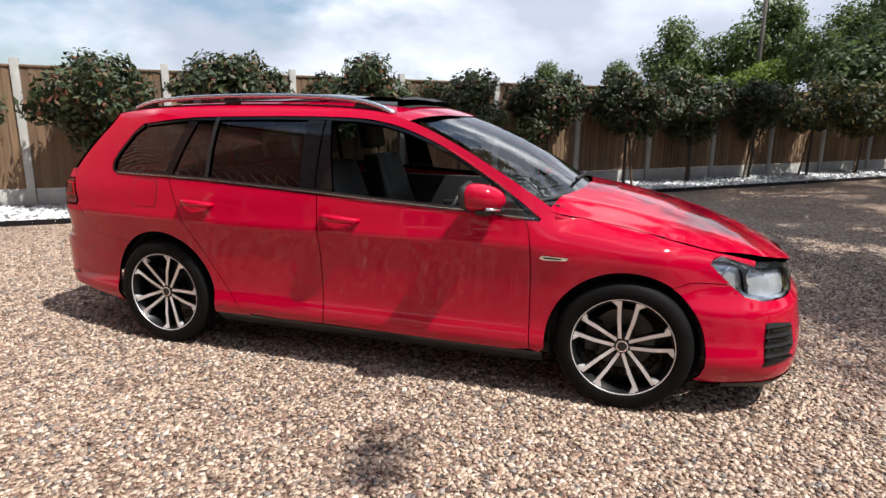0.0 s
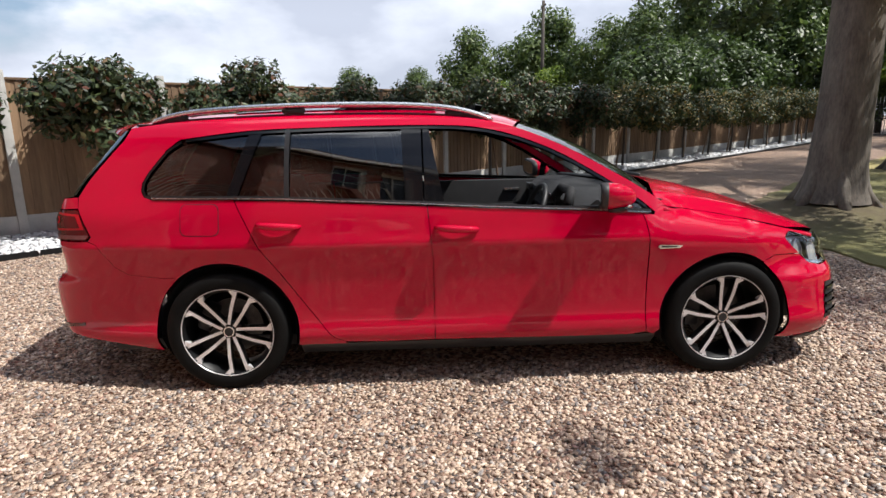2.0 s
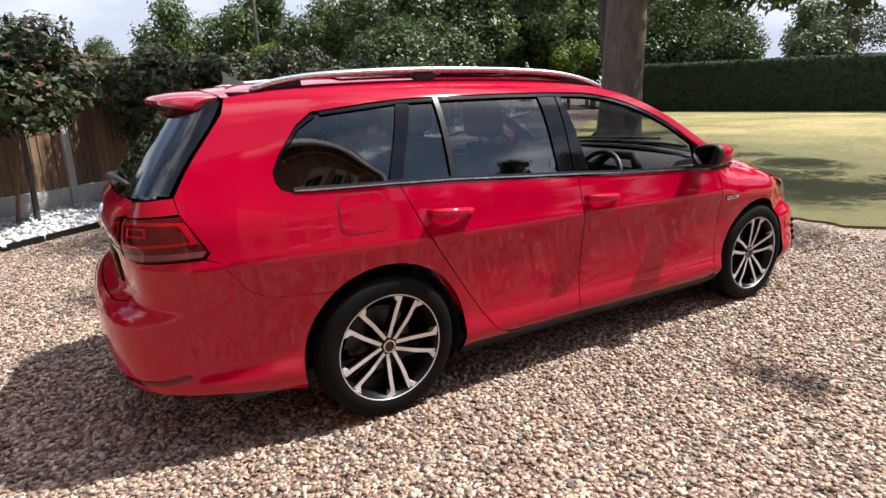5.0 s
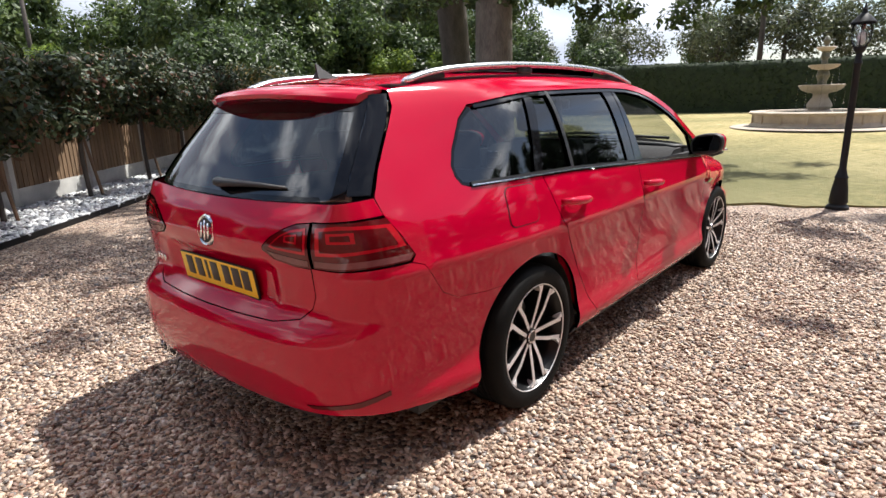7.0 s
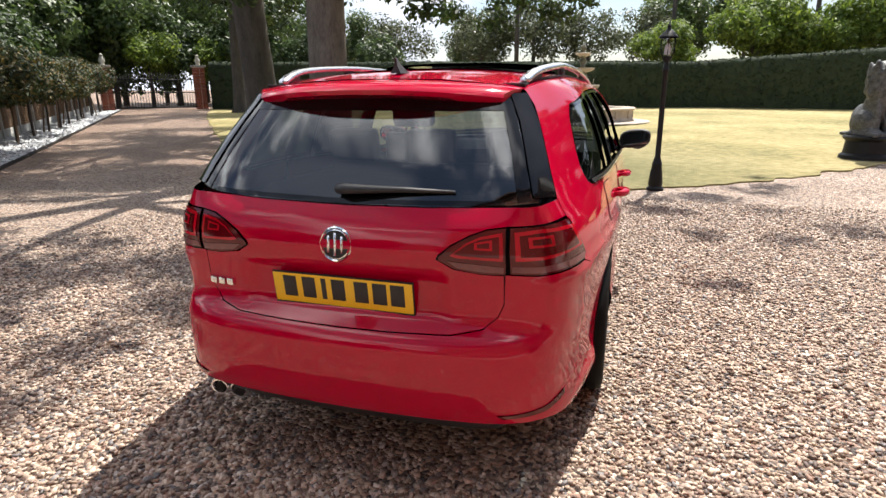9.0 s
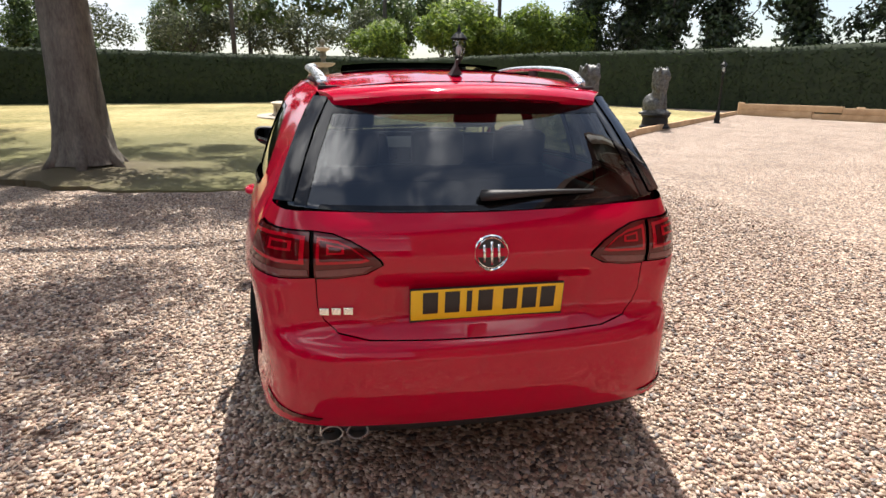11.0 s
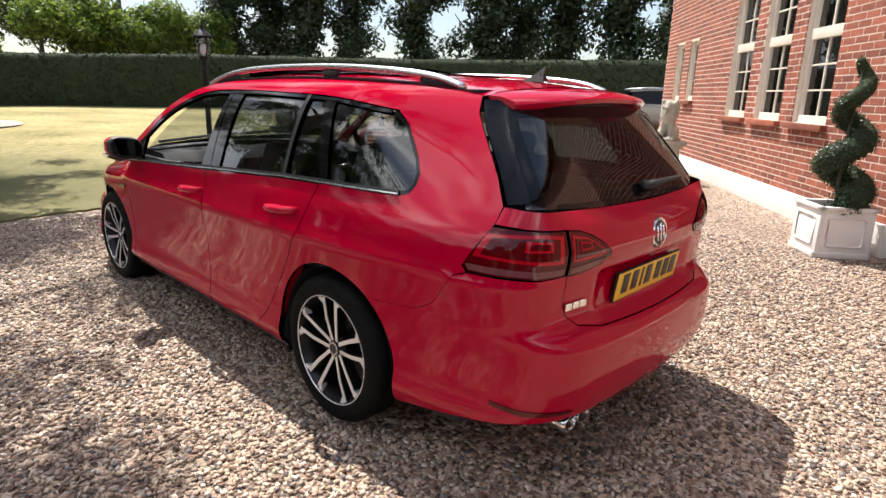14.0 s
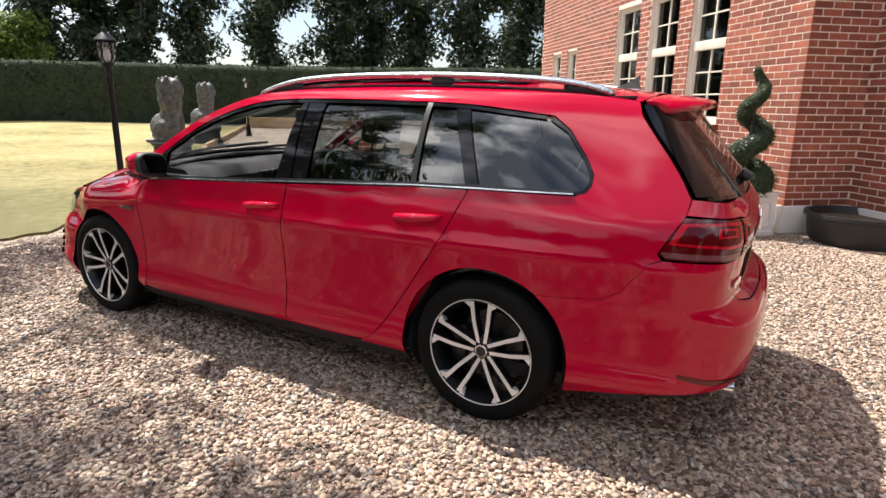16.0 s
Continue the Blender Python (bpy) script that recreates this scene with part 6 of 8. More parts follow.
def limb_mesh(name, paths, mat, seg=10):
    """Tapered limbs, each a list of (x, y, z, radius), in one mesh."""
    verts, faces = [], []
    for path in paths:
        base = len(verts)
        P = [Vector(p[:3]) for p in path]
        for i, p in enumerate(P):
            d = (P[min(i + 1, len(P) - 1)] - P[max(i - 1, 0)]).normalized()
            side = d.cross(Vector((0.3, 1, 0.1))).normalized()
            up = side.cross(d)
            for k in range(seg):
                a = 2 * math.pi * k / seg
                w = path[i][3] * (1 + 0.10 * noise.noise((p.x * 2 + math.cos(a) * 1.5, p.y * 2 + math.sin(a) * 1.5, p.z * 0.8)))
                verts.append(p + (side * math.cos(a) + up * math.sin(a)) * w)
        for i in range(len(P) - 1):
            for k in range(seg):
                faces.append((base + i * seg + k, base + i * seg + (k + 1) % seg, base + (i + 1) * seg + (k + 1) % seg, base + (i + 1) * seg + k))
        faces.append(tuple(base + (len(P) - 1) * seg + k for k in range(seg)))
    return mesh_from(name, verts, faces, mat)


def build_shrubs():
    rng = random.Random(8)
    kinds = []
    for s in range(3):
        crown = leaf_cloud("crown", lumpy((0, 0, 1.52), (0.84, 0.84, 0.68), 22, 20 + s, 0.38), 7600, 0.10, M["leaf_shrub"], 30 + s, True, shell=0.3)
        autumn = leaf_cloud("crown", lumpy((0, 0, 1.52), (0.92, 0.92, 0.64), 18, 20 + s, 0.40), 4400, 0.11, M["leaf_autumn"], 40 + s, True, shell=0.35)
        stem = limb_mesh("trunk", [[(0.03, 0, 0, 0.035), (0.0, 0.02, 0.6, 0.03), (0.02, 0, 1.2, 0.026), (0, 0, 1.7, 0.012)], [(0, 0, 1.1, 0.02), (0.2, 0.1, 1.5, 0.012), (0.35, 0.15, 1.8, 0.006)], [(0, 0, 1.15, 0.02), (-0.2, 0.1, 1.5, 0.012), (-0.3, -0.2, 1.8, 0.006)]], M["bark_dark"], 8)
        stake = limb_mesh("stake", [[(0.22, 0.02, 0, 0.022), (0.03, 0.02, 1.15, 0.022)]], M["timber"], 8)
        kinds.append((crown, autumn, stem, stake))
    for k in range(-2, 18):
        s = 0.95 + 1.80 * k - 0.02 * max(0, k)
        q = fence_point(s, 0.58 + rng.uniform(-0.08, 0.08))
        c, a, st, sk = kinds[k % 3]
        red = k >= 7
        shrub = tagged(part("shrub", st, None, "", Matrix.Translation((q.x, q.y, q.z + 0.03)) @ pose(0, 0, 0, 0, 0, rng.uniform(0, 360)) @ Matrix.Scale(rng.uniform(0.96, 1.07), 4)), "staked standard shrub with reddish copper leaves by the fence" if red else "staked standard shrub with glossy dark green leaves by the fence", "shrub", "shrubs along the fence")
        part("crown", a if red else c, shrub)
        part("stake", sk, shrub)


def build_big_tree(x, y, r, lean, mat, seed, name_label):
    rng = random.Random(seed)
    z0 = gz(x, y) + (0.20 if x < 8 else -0.02)
    tree = tagged(new("tree"), name_label, "tree")
    tree.matrix_basis = Matrix.Translation((x, y, z0))
    stem = [(0, 0, 0.0, r * 1.5), (0, 0, 0.18, r * 1.26), (0, 0, 0.5, r * 1.10), (lean * 0.1, 0, 1.2, r), (lean * 0.35, 0.03, 2.6, r * 0.95), (lean * 0.7, 0.05, 4.2, r * 0.98), (lean, 0.1, 5.6, r * 0.8), (lean * 1.1, 0.2, 8.0, r * 0.5), (lean, 0.2, 10.5, r * 0.15)]
    paths = [stem]
    for k in range(7):
        a = radians(51 * k + 20 * rng.random())
        L = rng.uniform(3.5, 6.0)
        z = 3.6 + 0.55 * k
        paths.append([(lean * 0.6, 0, z, r * 0.34), (lean * 0.6 + math.cos(a) * L * 0.35, math.sin(a) * L * 0.35, z + 1.0, r * 0.24), (lean * 0.6 + math.cos(a) * L * 0.75, math.sin(a) * L * 0.75, z + 1.5, r * 0.14), (lean * 0.6 + math.cos(a) * L, math.sin(a) * L, z + 1.1, r * 0.05)])
    for k in range(6):
        a = radians(60 * k + 12)
        paths.append([(math.cos(a) * r * 0.7, math.sin(a) * r * 0.7, 0.42, r * 0.36), (math.cos(a) * r * 1.2, math.sin(a) * r * 1.2, 0.10, r * 0.26), (math.cos(a) * r * 1.9, math.sin(a) * r * 1.9, -0.16, r * 0.16)])
    part("trunk", limb_mesh("trunk", paths, mat, 20), tree)
    return tree


def build_trees():
    t1 = build_big_tree(5.48, 4.1, 0.33, 0.25, M["bark"], 3, "mature beech with grey mottled bark on the lawn")
    blobs = []
    rng = random.Random(12)
    # low hanging outer sprays, then the high crown
    for bx, by, bz, br in ((1.2, -2.6, 3.6, 0.9), (2.4, -3.6, 3.9, 1.0), (3.4, -2.4, 3.4, 0.8), (-1.0, -1.6, 4.4, 0.8), (2.8, 1.0, 3.8, 0.9), (4.2, -0.8, 4.2, 1.0), (1.4, 2.2, 4.2, 0.9), (3.6, 3.4, 4.4, 1.2), (5.2, 2.2, 4.4, 1.1), (0.8, 4.2, 4.6, 1.0), (4.4, -4.4, 4.5, 1.0), (-2.2, -0.4, 5.0, 0.8), (6.0, -2.0, 4.6, 1.1), (-3.2, -2.6, 6.2, 0.8), (-2.0, 2.6, 5.4, 0.9), (0.6, -0.9, 2.9, 0.8), (1.2, -1.8, 2.7, 0.9), (1.9, -2.8, 2.75, 0.8), (2.6, -3.6, 2.9, 0.7), (0.2, -2.4, 3.2, 0.8), (-0.6, -0.8, 3.2, 0.7), (1.0, -3.4, 3.2, 0.8), (-1.2, 0.9, 3.1, 0.7), (-0.4, 1.6, 3.2, 0.7), (-1.6, 2.2, 3.3, 0.7), (1.5, 1.5, 3.2, 0.8)):
        for _ in range(5):
            blobs.append((bx + rng.gauss(0, 0.55), by + rng.gauss(0, 0.55), bz + rng.gauss(0, 0.32), br * 0.5, br * 0.5, br * 0.30))
    for _ in range(48):
        a, d = rng.uniform(0, 6.28), 6.0 * math.sqrt(rng.random())
        blobs.append((2.6 + d * math.cos(a), 0.4 + d * math.sin(a), rng.uniform(6.0, 9.0), 0.85, 0.85, 0.5))
    # clumps high out of view, placed to dapple the gravel left of the car
    for _ in range(5):
        blobs.append((-2.6 + rng.gauss(0, 1.5), -2.2 + rng.gauss(0, 1.4), rng.uniform(5.8, 7.2), 0.55, 0.55, 0.35))
    for _ in range(4):
        blobs.append((-0.6 + rng.gauss(0, 1.5), -2.2 + rng.gauss(0, 0.9), rng.uniform(6.2, 8.2), 0.7, 0.7, 0.45))
    # unseen leaf clumps, added to cast dappled shade right of the car
    for cx, cy, dx, dy, n in ((1.2, -6.9, 0.9, 0.6, 8), (2.5, -7.4, 1.1, 0.8, 9)):
        for _ in range(n):
            r = rng.uniform(0.22, 0.42)
            blobs.append((cx + rng.gauss(0, dx), cy + rng.gauss(0, dy), rng.uniform(6.3, 7.3), r, r, r * 0.7))
    part("crown", leaf_cloud("crown", blobs, 58000, 0.14, M["leaf_tree"], 5, True, shell=0.1), t1)
    t2 = build_big_tree(11.1, 9.2, 0.44, -0.5, M["bark_dark"], 6, "old tree with a dark broad trunk on the lawn")
    blobs = []
    for _ in range(60):
        a, d = rng.uniform(0, 6.28), 5.6 * math.sqrt(rng.random())
        blobs.append((d * math.cos(a), d * math.sin(a), rng.uniform(4.4, 8.5), 1.0, 1.0, 0.7))
    part("crown", leaf_cloud("crown", blobs, 26000, 0.16, M["leaf_tree"], 9, True, shell=0.1), t2)
    t3 = build_big_tree(20.5, 16.8, 0.26, 0.4, M["bark_dark"], 9, "slim tree by the gate")
    blobs = [(rng.uniform(-3.2, 3.2), rng.uniform(-3.2, 3.2), rng.uniform(4.2, 8), 1.2, 1.2, 0.8) for _ in range(30)]
    part("crown", leaf_cloud("crown", blobs, 13000, 0.2, M["leaf_tree"], 10, True, shell=0.1), t3)
    # far trees: a few built, then copied
    def far_tree(name, crown, height, mat, label, group, n=9000, size=0.34, seed=1, stem=0.18):
        t = tagged(part(name, limb_mesh("trunk", [[(0, 0, -0.3, stem), (0.05, 0, height * 0.3, stem * 0.8), (0, 0.1, height * 0.8, stem * 0.3)]] + [[(0, 0, height * (0.25 + 0.1 * k), stem * 0.4), (math.cos(2.1 * k) * height * 0.12, math.sin(2.1 * k) * height * 0.12, height * (0.4 + 0.1 * k), stem * 0.15)] for k in range(5)], M["bark_dark"], 8)), label, "tree", group)
        part("crown", leaf_cloud("crown", crown, n, size, mat, seed, True, shell=0.2), t)
        return t

    spots = {"lime": [], "broad": [], "bush": [], "grey": []}
    for k, (bear, dist) in enumerate(((-26.5, 43), (-30.0, 45), (-33.5, 42), (-38.0, 43), (-43.5, 42), (-49.5, 41), (-53.0, 43), (-57.5, 41), (-62.5, 40), (-66.5, 42), (-71, 40), (-76, 40))):
        spots["lime"].append((-3 + dist * math.cos(radians(bear)), 2.4 + dist * math.sin(radians(bear)), 1 + 0.06 * (k % 3)))
    for bear, dist, sc in ((81, 44, 0.80), (75, 46, 0.95), (69, 40, 0.78), (64, 38, 0.86), (59, 36, 0.92), (54, 37, 0.9), (49, 40, 0.95), (44, 46, 0.95), (87, 52, 0.6), (93, 50, 0.58), (-2, 46, 0.9), (-8, 50, 1.0), (16, 48, 0.66), (26, 50, 0.7), (34, 52, 0.75)):
        spots["broad"].append((-2.5 + dist * math.cos(radians(bear)), -2 + dist * math.sin(radians(bear)), sc))
    for bear, dist, sc in ((-12, 37, 1.0), (-15.5, 38, 0.85), (-19, 39, 0.95), (-22, 40, 0.9), (-5, 38, 0.8), (72, 38, 0.8), (78, 40, 0.7), (99, 44, 0.7), (107, 48, 0.65), (115, 50, 0.6)):
        spots["bush"].append((-3 + dist * math.cos(radians(bear)), 0.5 + dist * math.sin(radians(bear)), sc))
    for bear, dist, sc in ((12, 40, 0.9), (7, 41, 1.0), (2, 42, 0.9), (20, 42, 0.85), (-3, 44, 0.9), (29, 44, 0.8)):
        spots["grey"].append((-3 + dist * math.cos(radians(bear)), 0.5 + dist * math.sin(radians(bear)), sc))
    spots["broad"] += [(26, 29, 1.0), (30.5, 26.5, 0.95), (21.5, 31, 0.9), (33, 22, 0.8)]
    spots["bush"] += [(24.5, 25.5, 0.75), (27.5, 23.5, 0.7)]
    spots["thicket"] = [(8.2, 18.4, 0.8), (11.0, 21.0, 0.85), (14.2, 23.8, 0.95), (17.4, 26.6, 1.05), (20.6, 28.6, 1.1), (24.0, 27.6, 1.0), (26.6, 25.4, 1.1), (29.2, 22.8, 1.1), (30.0, 18.6, 0.9), (30.6, 14.0, 0.8)]
    rng2 = random.Random(2)
    col = [(rng2.gauss(0, 0.75), rng2.gauss(0, 0.75), 2.2 + 11.5 * (i / 44), 1.25 - 0.5 * abs(i / 44 - 0.4), 1.25 - 0.5 * abs(i / 44 - 0.4), 1.0) for i in range(45)]
    protos = {
        "lime": far_tree("lime_tree", col, 14, M["leaf_lime"], "tall narrow dark green tree behind the hedge", "row of tall trees", 10500, 0.34, 2),
        "broad": far_tree("broad_tree", lumpy((0, 0, 6.2), (3.6, 3.6, 3.8), 26, 3, 0.34), 9, M["leaf_mid"], "broad green tree beyond the garden", "trees beyond the garden", 9500, 0.36, 3),
        "bush": far_tree("light_tree", lumpy((0, 0, 3.9), (2.6, 2.6, 2.3), 20, 5, 0.36), 5, M["leaf_light"], "low light green tree beyond the garden", "low trees beyond the garden", 6500, 0.30, 4),
        "thicket": far_tree("dense_tree", lumpy((0, 0, 2.9), (2.3, 2.3, 2.6), 22, 8, 0.38), 5, M["leaf_tree"], "dense dark green tree behind the fence and gate", "dense trees by the gate", 7500, 0.26, 9),
        "grey": far_tree("grey_tree", lumpy((0, 0, 4.4), (3.0, 3.0, 2.7), 22, 6, 0.34), 6, M["leaf_grey"], "thin grey green tree beyond the hedge", "grey trees beyond the hedge", 4800, 0.26, 7),
    }
    for key, places in spots.items():
        for i, (x, y, sc) in enumerate(places):
            m = Matrix.Translation((x, y, gz(x, y))) @ pose(0, 0, 0, 0, 0, 77 * i) @ Matrix.Scale(sc, 4)
            if i == 0:
                protos[key].matrix_basis = m
            else:
                c = copy_thing(protos[key], m)
                c.scale = (sc, sc, sc)


def hedge_run(pts, label, seed):
    """A clipped hedge along points (x, y, top z): a lumpy body and a coat of single leaves."""
    rng = np.random.default_rng(seed)
    W = 0.75
    verts, faces, spots, norms = [], [], [], []
    prof = [(-W, 0.0), (-W * 1.02, 0.3), (-W * 1.0, 0.6), (-W * 0.97, 0.9), (-W * 0.78, 0.985), (-W * 0.3, 1.0), (W * 0.3, 1.0), (W * 0.78, 0.985), (W * 0.97, 0.9), (W, 0.4), (W, 0.0)]
    line = []
    for (x0, y0, h0), (x1, y1, h1) in zip(pts, pts[1:]):
        n = max(2, int(math.hypot(x1 - x0, y1 - y0) / 0.45))
        line += [(x0 + (x1 - x0) * k / n, y0 + (y1 - y0) * k / n, h0 + (h1 - h0) * k / n) for k in range(n)]
    line.append(pts[-1])
    for i, (x, y, h) in enumerate(line):
        a, b = line[max(i - 1, 0)], line[min(i + 1, len(line) - 1)]
        d = Vector((b[0] - a[0], b[1] - a[1], 0)).normalized()
        s = Vector((d.y, -d.x, 0))
        g = gz(x, y) - 0.05
        for o, t in prof:
            p = Vector((x, y, 0)) + s * o + Vector((0, 0, g + t * (h - g)))
            j = noise.noise((p.x * 1.1, p.y * 1.1, p.z * 1.3))
            verts.append(p + s * (math.copysign(0.07, o) * j) + Vector((0, 0, 0.05 * j * t)))
    k = len(prof)
    for i in range(len(line) - 1):
        for j in range(k - 1):
            faces.append((i * k + j, i * k + j + 1, (i + 1) * k + j + 1, (i + 1) * k + j))
    hedge = tagged(part("hedge", mesh_from("hedge", verts, faces, M["hedge_core"])), label, "hedge")
    V = np.array([tuple(v) for v in verts])
    F = np.array(faces)
    area = np.linalg.norm(np.cross(V[F[:, 1]] - V[F[:, 0]], V[F[:, 3]] - V[F[:, 0]]), axis=1)
    count = int(min(42000, area.sum() * 170))
    pick = rng.choice(len(F), count, p=area / area.sum())
    u, w = rng.uniform(0, 1, (2, count, 1))
    c = (V[F[pick, 0]] * (1 - u) + V[F[pick, 1]] * u) * (1 - w) + (V[F[pick, 3]] * (1 - u) + V[F[pick, 2]] * u) * w
    blobs = np.c_[c, np.full((count, 3), 0.05)]
    part("leaves", leaf_cloud("leaves", blobs, count, 0.13, M["leaf_hedge"], seed, True, shell=0.0), hedge)
    return hedge


def build_hedges():
    hedge_run([(23.6, 20.4, 2.75), (25.5, 12, 2.7), (26.6, 4, 2.6), (27.4, -5.2, 2.5)], "tall clipped dark green hedge behind the lawn", 21)
    hedge_run([(27.3, -4.6, 2.55), (25.0, -11, 2.85), (21.4, -18.6, 3.0), (15.5, -22.6, 3.05), (8.0, -26.2, 3.1), (0, -30, 3.1)], "tall clipped dark green hedge beside the drive", 22)


def build_lamp_post(x, y, height, label):
    z = gz(x, y)
    lamp = tagged(part("lamp_post", lathe("lamp_post", [(0.115, 0), (0.115, 0.03), (0.085, 0.06), (0.095, 0.09), (0.08, 0.24), (0.062, 0.34), (0.07, 0.36), (0.055, 0.39), (0.045, 0.43), (0.036, 0.46), (0.034, height - 0.62), (0.045, height - 0.60), (0.034, height - 0.57), (0.03, height - 0.50), (0.055, height - 0.47), (0.06, height - 0.45)], M["iron"], 20), None, "", Matrix.Translation((x, y, z + 0.0))), label, "lamp post", "lamp posts")
    g0, g1 = height - 0.44, height - 0.20
    part("lantern_glass", lathe("lantern_glass", [(0.05, g0), (0.085, g0 + 0.06), (0.095, g1 - 0.05), (0.085, g1)], M["lens"], 12), lamp, "clear lantern glass")
    part("lantern_bulb", lathe("lantern_bulb", [(0.0, g0 + 0.02), (0.035, g0 + 0.03), (0.042, g0 + 0.09), (0.03, g0 + 0.15), (0.0, g0 + 0.17)], M["lamp_white"], 12), lamp, "white bulb")
    for k in range(6):
        a = radians(60 * k)
        pts = [((r) * math.cos(a), r * math.sin(a), h) for r, h in ((0.055, g0), (0.092, g0 + 0.06), (0.102, g1 - 0.05), (0.090, g1))]
        part("lantern_bar", tube("lantern_bar", pts, 0.006, M["iron"], 6), lamp)
    part("lantern_roof", lathe("lantern_roof", [(0.118, g1 - 0.004), (0.118, g1 + 0.012), (0.085, g1 + 0.05), (0.05, g1 + 0.085), (0.03, g1 + 0.10), (0.022, g1 + 0.125), (0.028, g1 + 0.14), (0.012, g1 + 0.16), (0.006, g1 + 0.20), (0.0, g1 + 0.21)], M["iron"], 16), lamp, "black lantern cap with a finial")
    part("lantern_foot", lathe("lantern_foot", [(0.0, g0 - 0.01), (0.062, g0 - 0.01), (0.062, g0 + 0.006), (0.05, g0 + 0.01)], M["iron"], 16), lamp)
    return lamp


def build_fountain(x, y):
    z = gz(x, y) + 0.03
    S = M["fountain_stone"]
    f = tagged(part("fountain", lathe("fountain", [(1.62, 0.06), (1.62, 0.36), (1.60, 0.42), (1.64, 0.47), (2.0, 0.47), (2.05, 0.44), (2.02, 0.40), (1.95, 0.37), (1.92, 0.35), (1.91, 0.16), (1.95, 0.13), (1.98, 0.08), (2.02, 0.06), (2.02, 0.0)], S, 48), None, "", Matrix.Translation((x, y, z)) @ Matrix.Diagonal((0.90, 0.90, 1.0, 1))), "tiered stone garden fountain with a round pool on the lawn", "fountain")
    part("paving_ring", lathe("paving_ring", [(1.9, 0.0), (1.9, 0.03), (2.55, 0.03), (2.6, 0.0)], S, 48), f, "ring of pale paving")
    for k in range(16):
        a = radians(22.5 * k)
        part("pool_rib", bm_mesh("pool_rib", box_bm(1.90, 1.965, -0.035, 0.035, 0.12, 0.375), S, bevel=0.01), f, "", pose(0, 0, 0, 0, 0, 22.5 * k))
    part("pool_water", lathe("pool_water", [(0.0, 0.38), (1.63, 0.38)], M["water"], 48), f, "still dark water")
    part("pedestal", lathe("pedestal", [(0.42, 0.1), (0.42, 0.44), (0.36, 0.47), (0.30, 0.50), (0.37, 0.58), (0.36, 0.66), (0.28, 0.78), (0.22, 0.86), (0.21, 0.93), (0.28, 0.98)], S, 28), f)
    part("lower_bowl", lathe("lower_bowl", [(0.22, 0.96), (0.42, 1.00), (0.56, 1.06), (0.63, 1.13), (0.66, 1.175), (0.67, 1.195), (0.63, 1.205), (0.52, 1.17), (0.1, 1.16)], S, 36), f)
    part("middle_stem", lathe("middle_stem", [(0.14, 1.15), (0.13, 1.30), (0.20, 1.46), (0.15, 1.60), (0.20, 1.66)], M["wet_stone"], 24), f, "dark mossy stem")
    part("middle_bowl", lathe("middle_bowl", [(0.16, 1.62), (0.34, 1.66), (0.43, 1.72), (0.45, 1.765), (0.40, 1.77), (0.08, 1.74)], S, 32), f)
    part("upper_stem", lathe("upper_stem", [(0.10, 1.73), (0.09, 1.90), (0.14, 1.98), (0.10, 2.10), (0.13, 2.14)], M["wet_stone"], 24), f)
    part("upper_bowl", lathe("upper_bowl", [(0.11, 2.13), (0.24, 2.19), (0.29, 2.24), (0.27, 2.26), (0.06, 2.25)], S, 28), f)
    part("finial", lathe("finial", [(0.06, 2.25), (0.05, 2.31), (0.09, 2.36), (0.11, 2.43), (0.08, 2.50), (0.03, 2.55), (0.0, 2.56)], M["wet_stone"], 20), f)
    for k in range(10):
        a = radians(36 * k + 9)
        c, s = math.cos(a), math.sin(a)
        part("water_thread", tube("water_thread", [(0.65 * c, 0.65 * s, 1.19), (0.68 * c, 0.68 * s, 1.0), (0.69 * c, 0.69 * s, 0.38)], 0.006, M["lens"], 5), f)
        part("water_thread", tube("water_thread", [(0.44 * c, 0.44 * s, 1.76), (0.47 * c, 0.47 * s, 1.55), (0.47 * c, 0.47 * s, 1.18)], 0.005, M["lens"], 5), f)


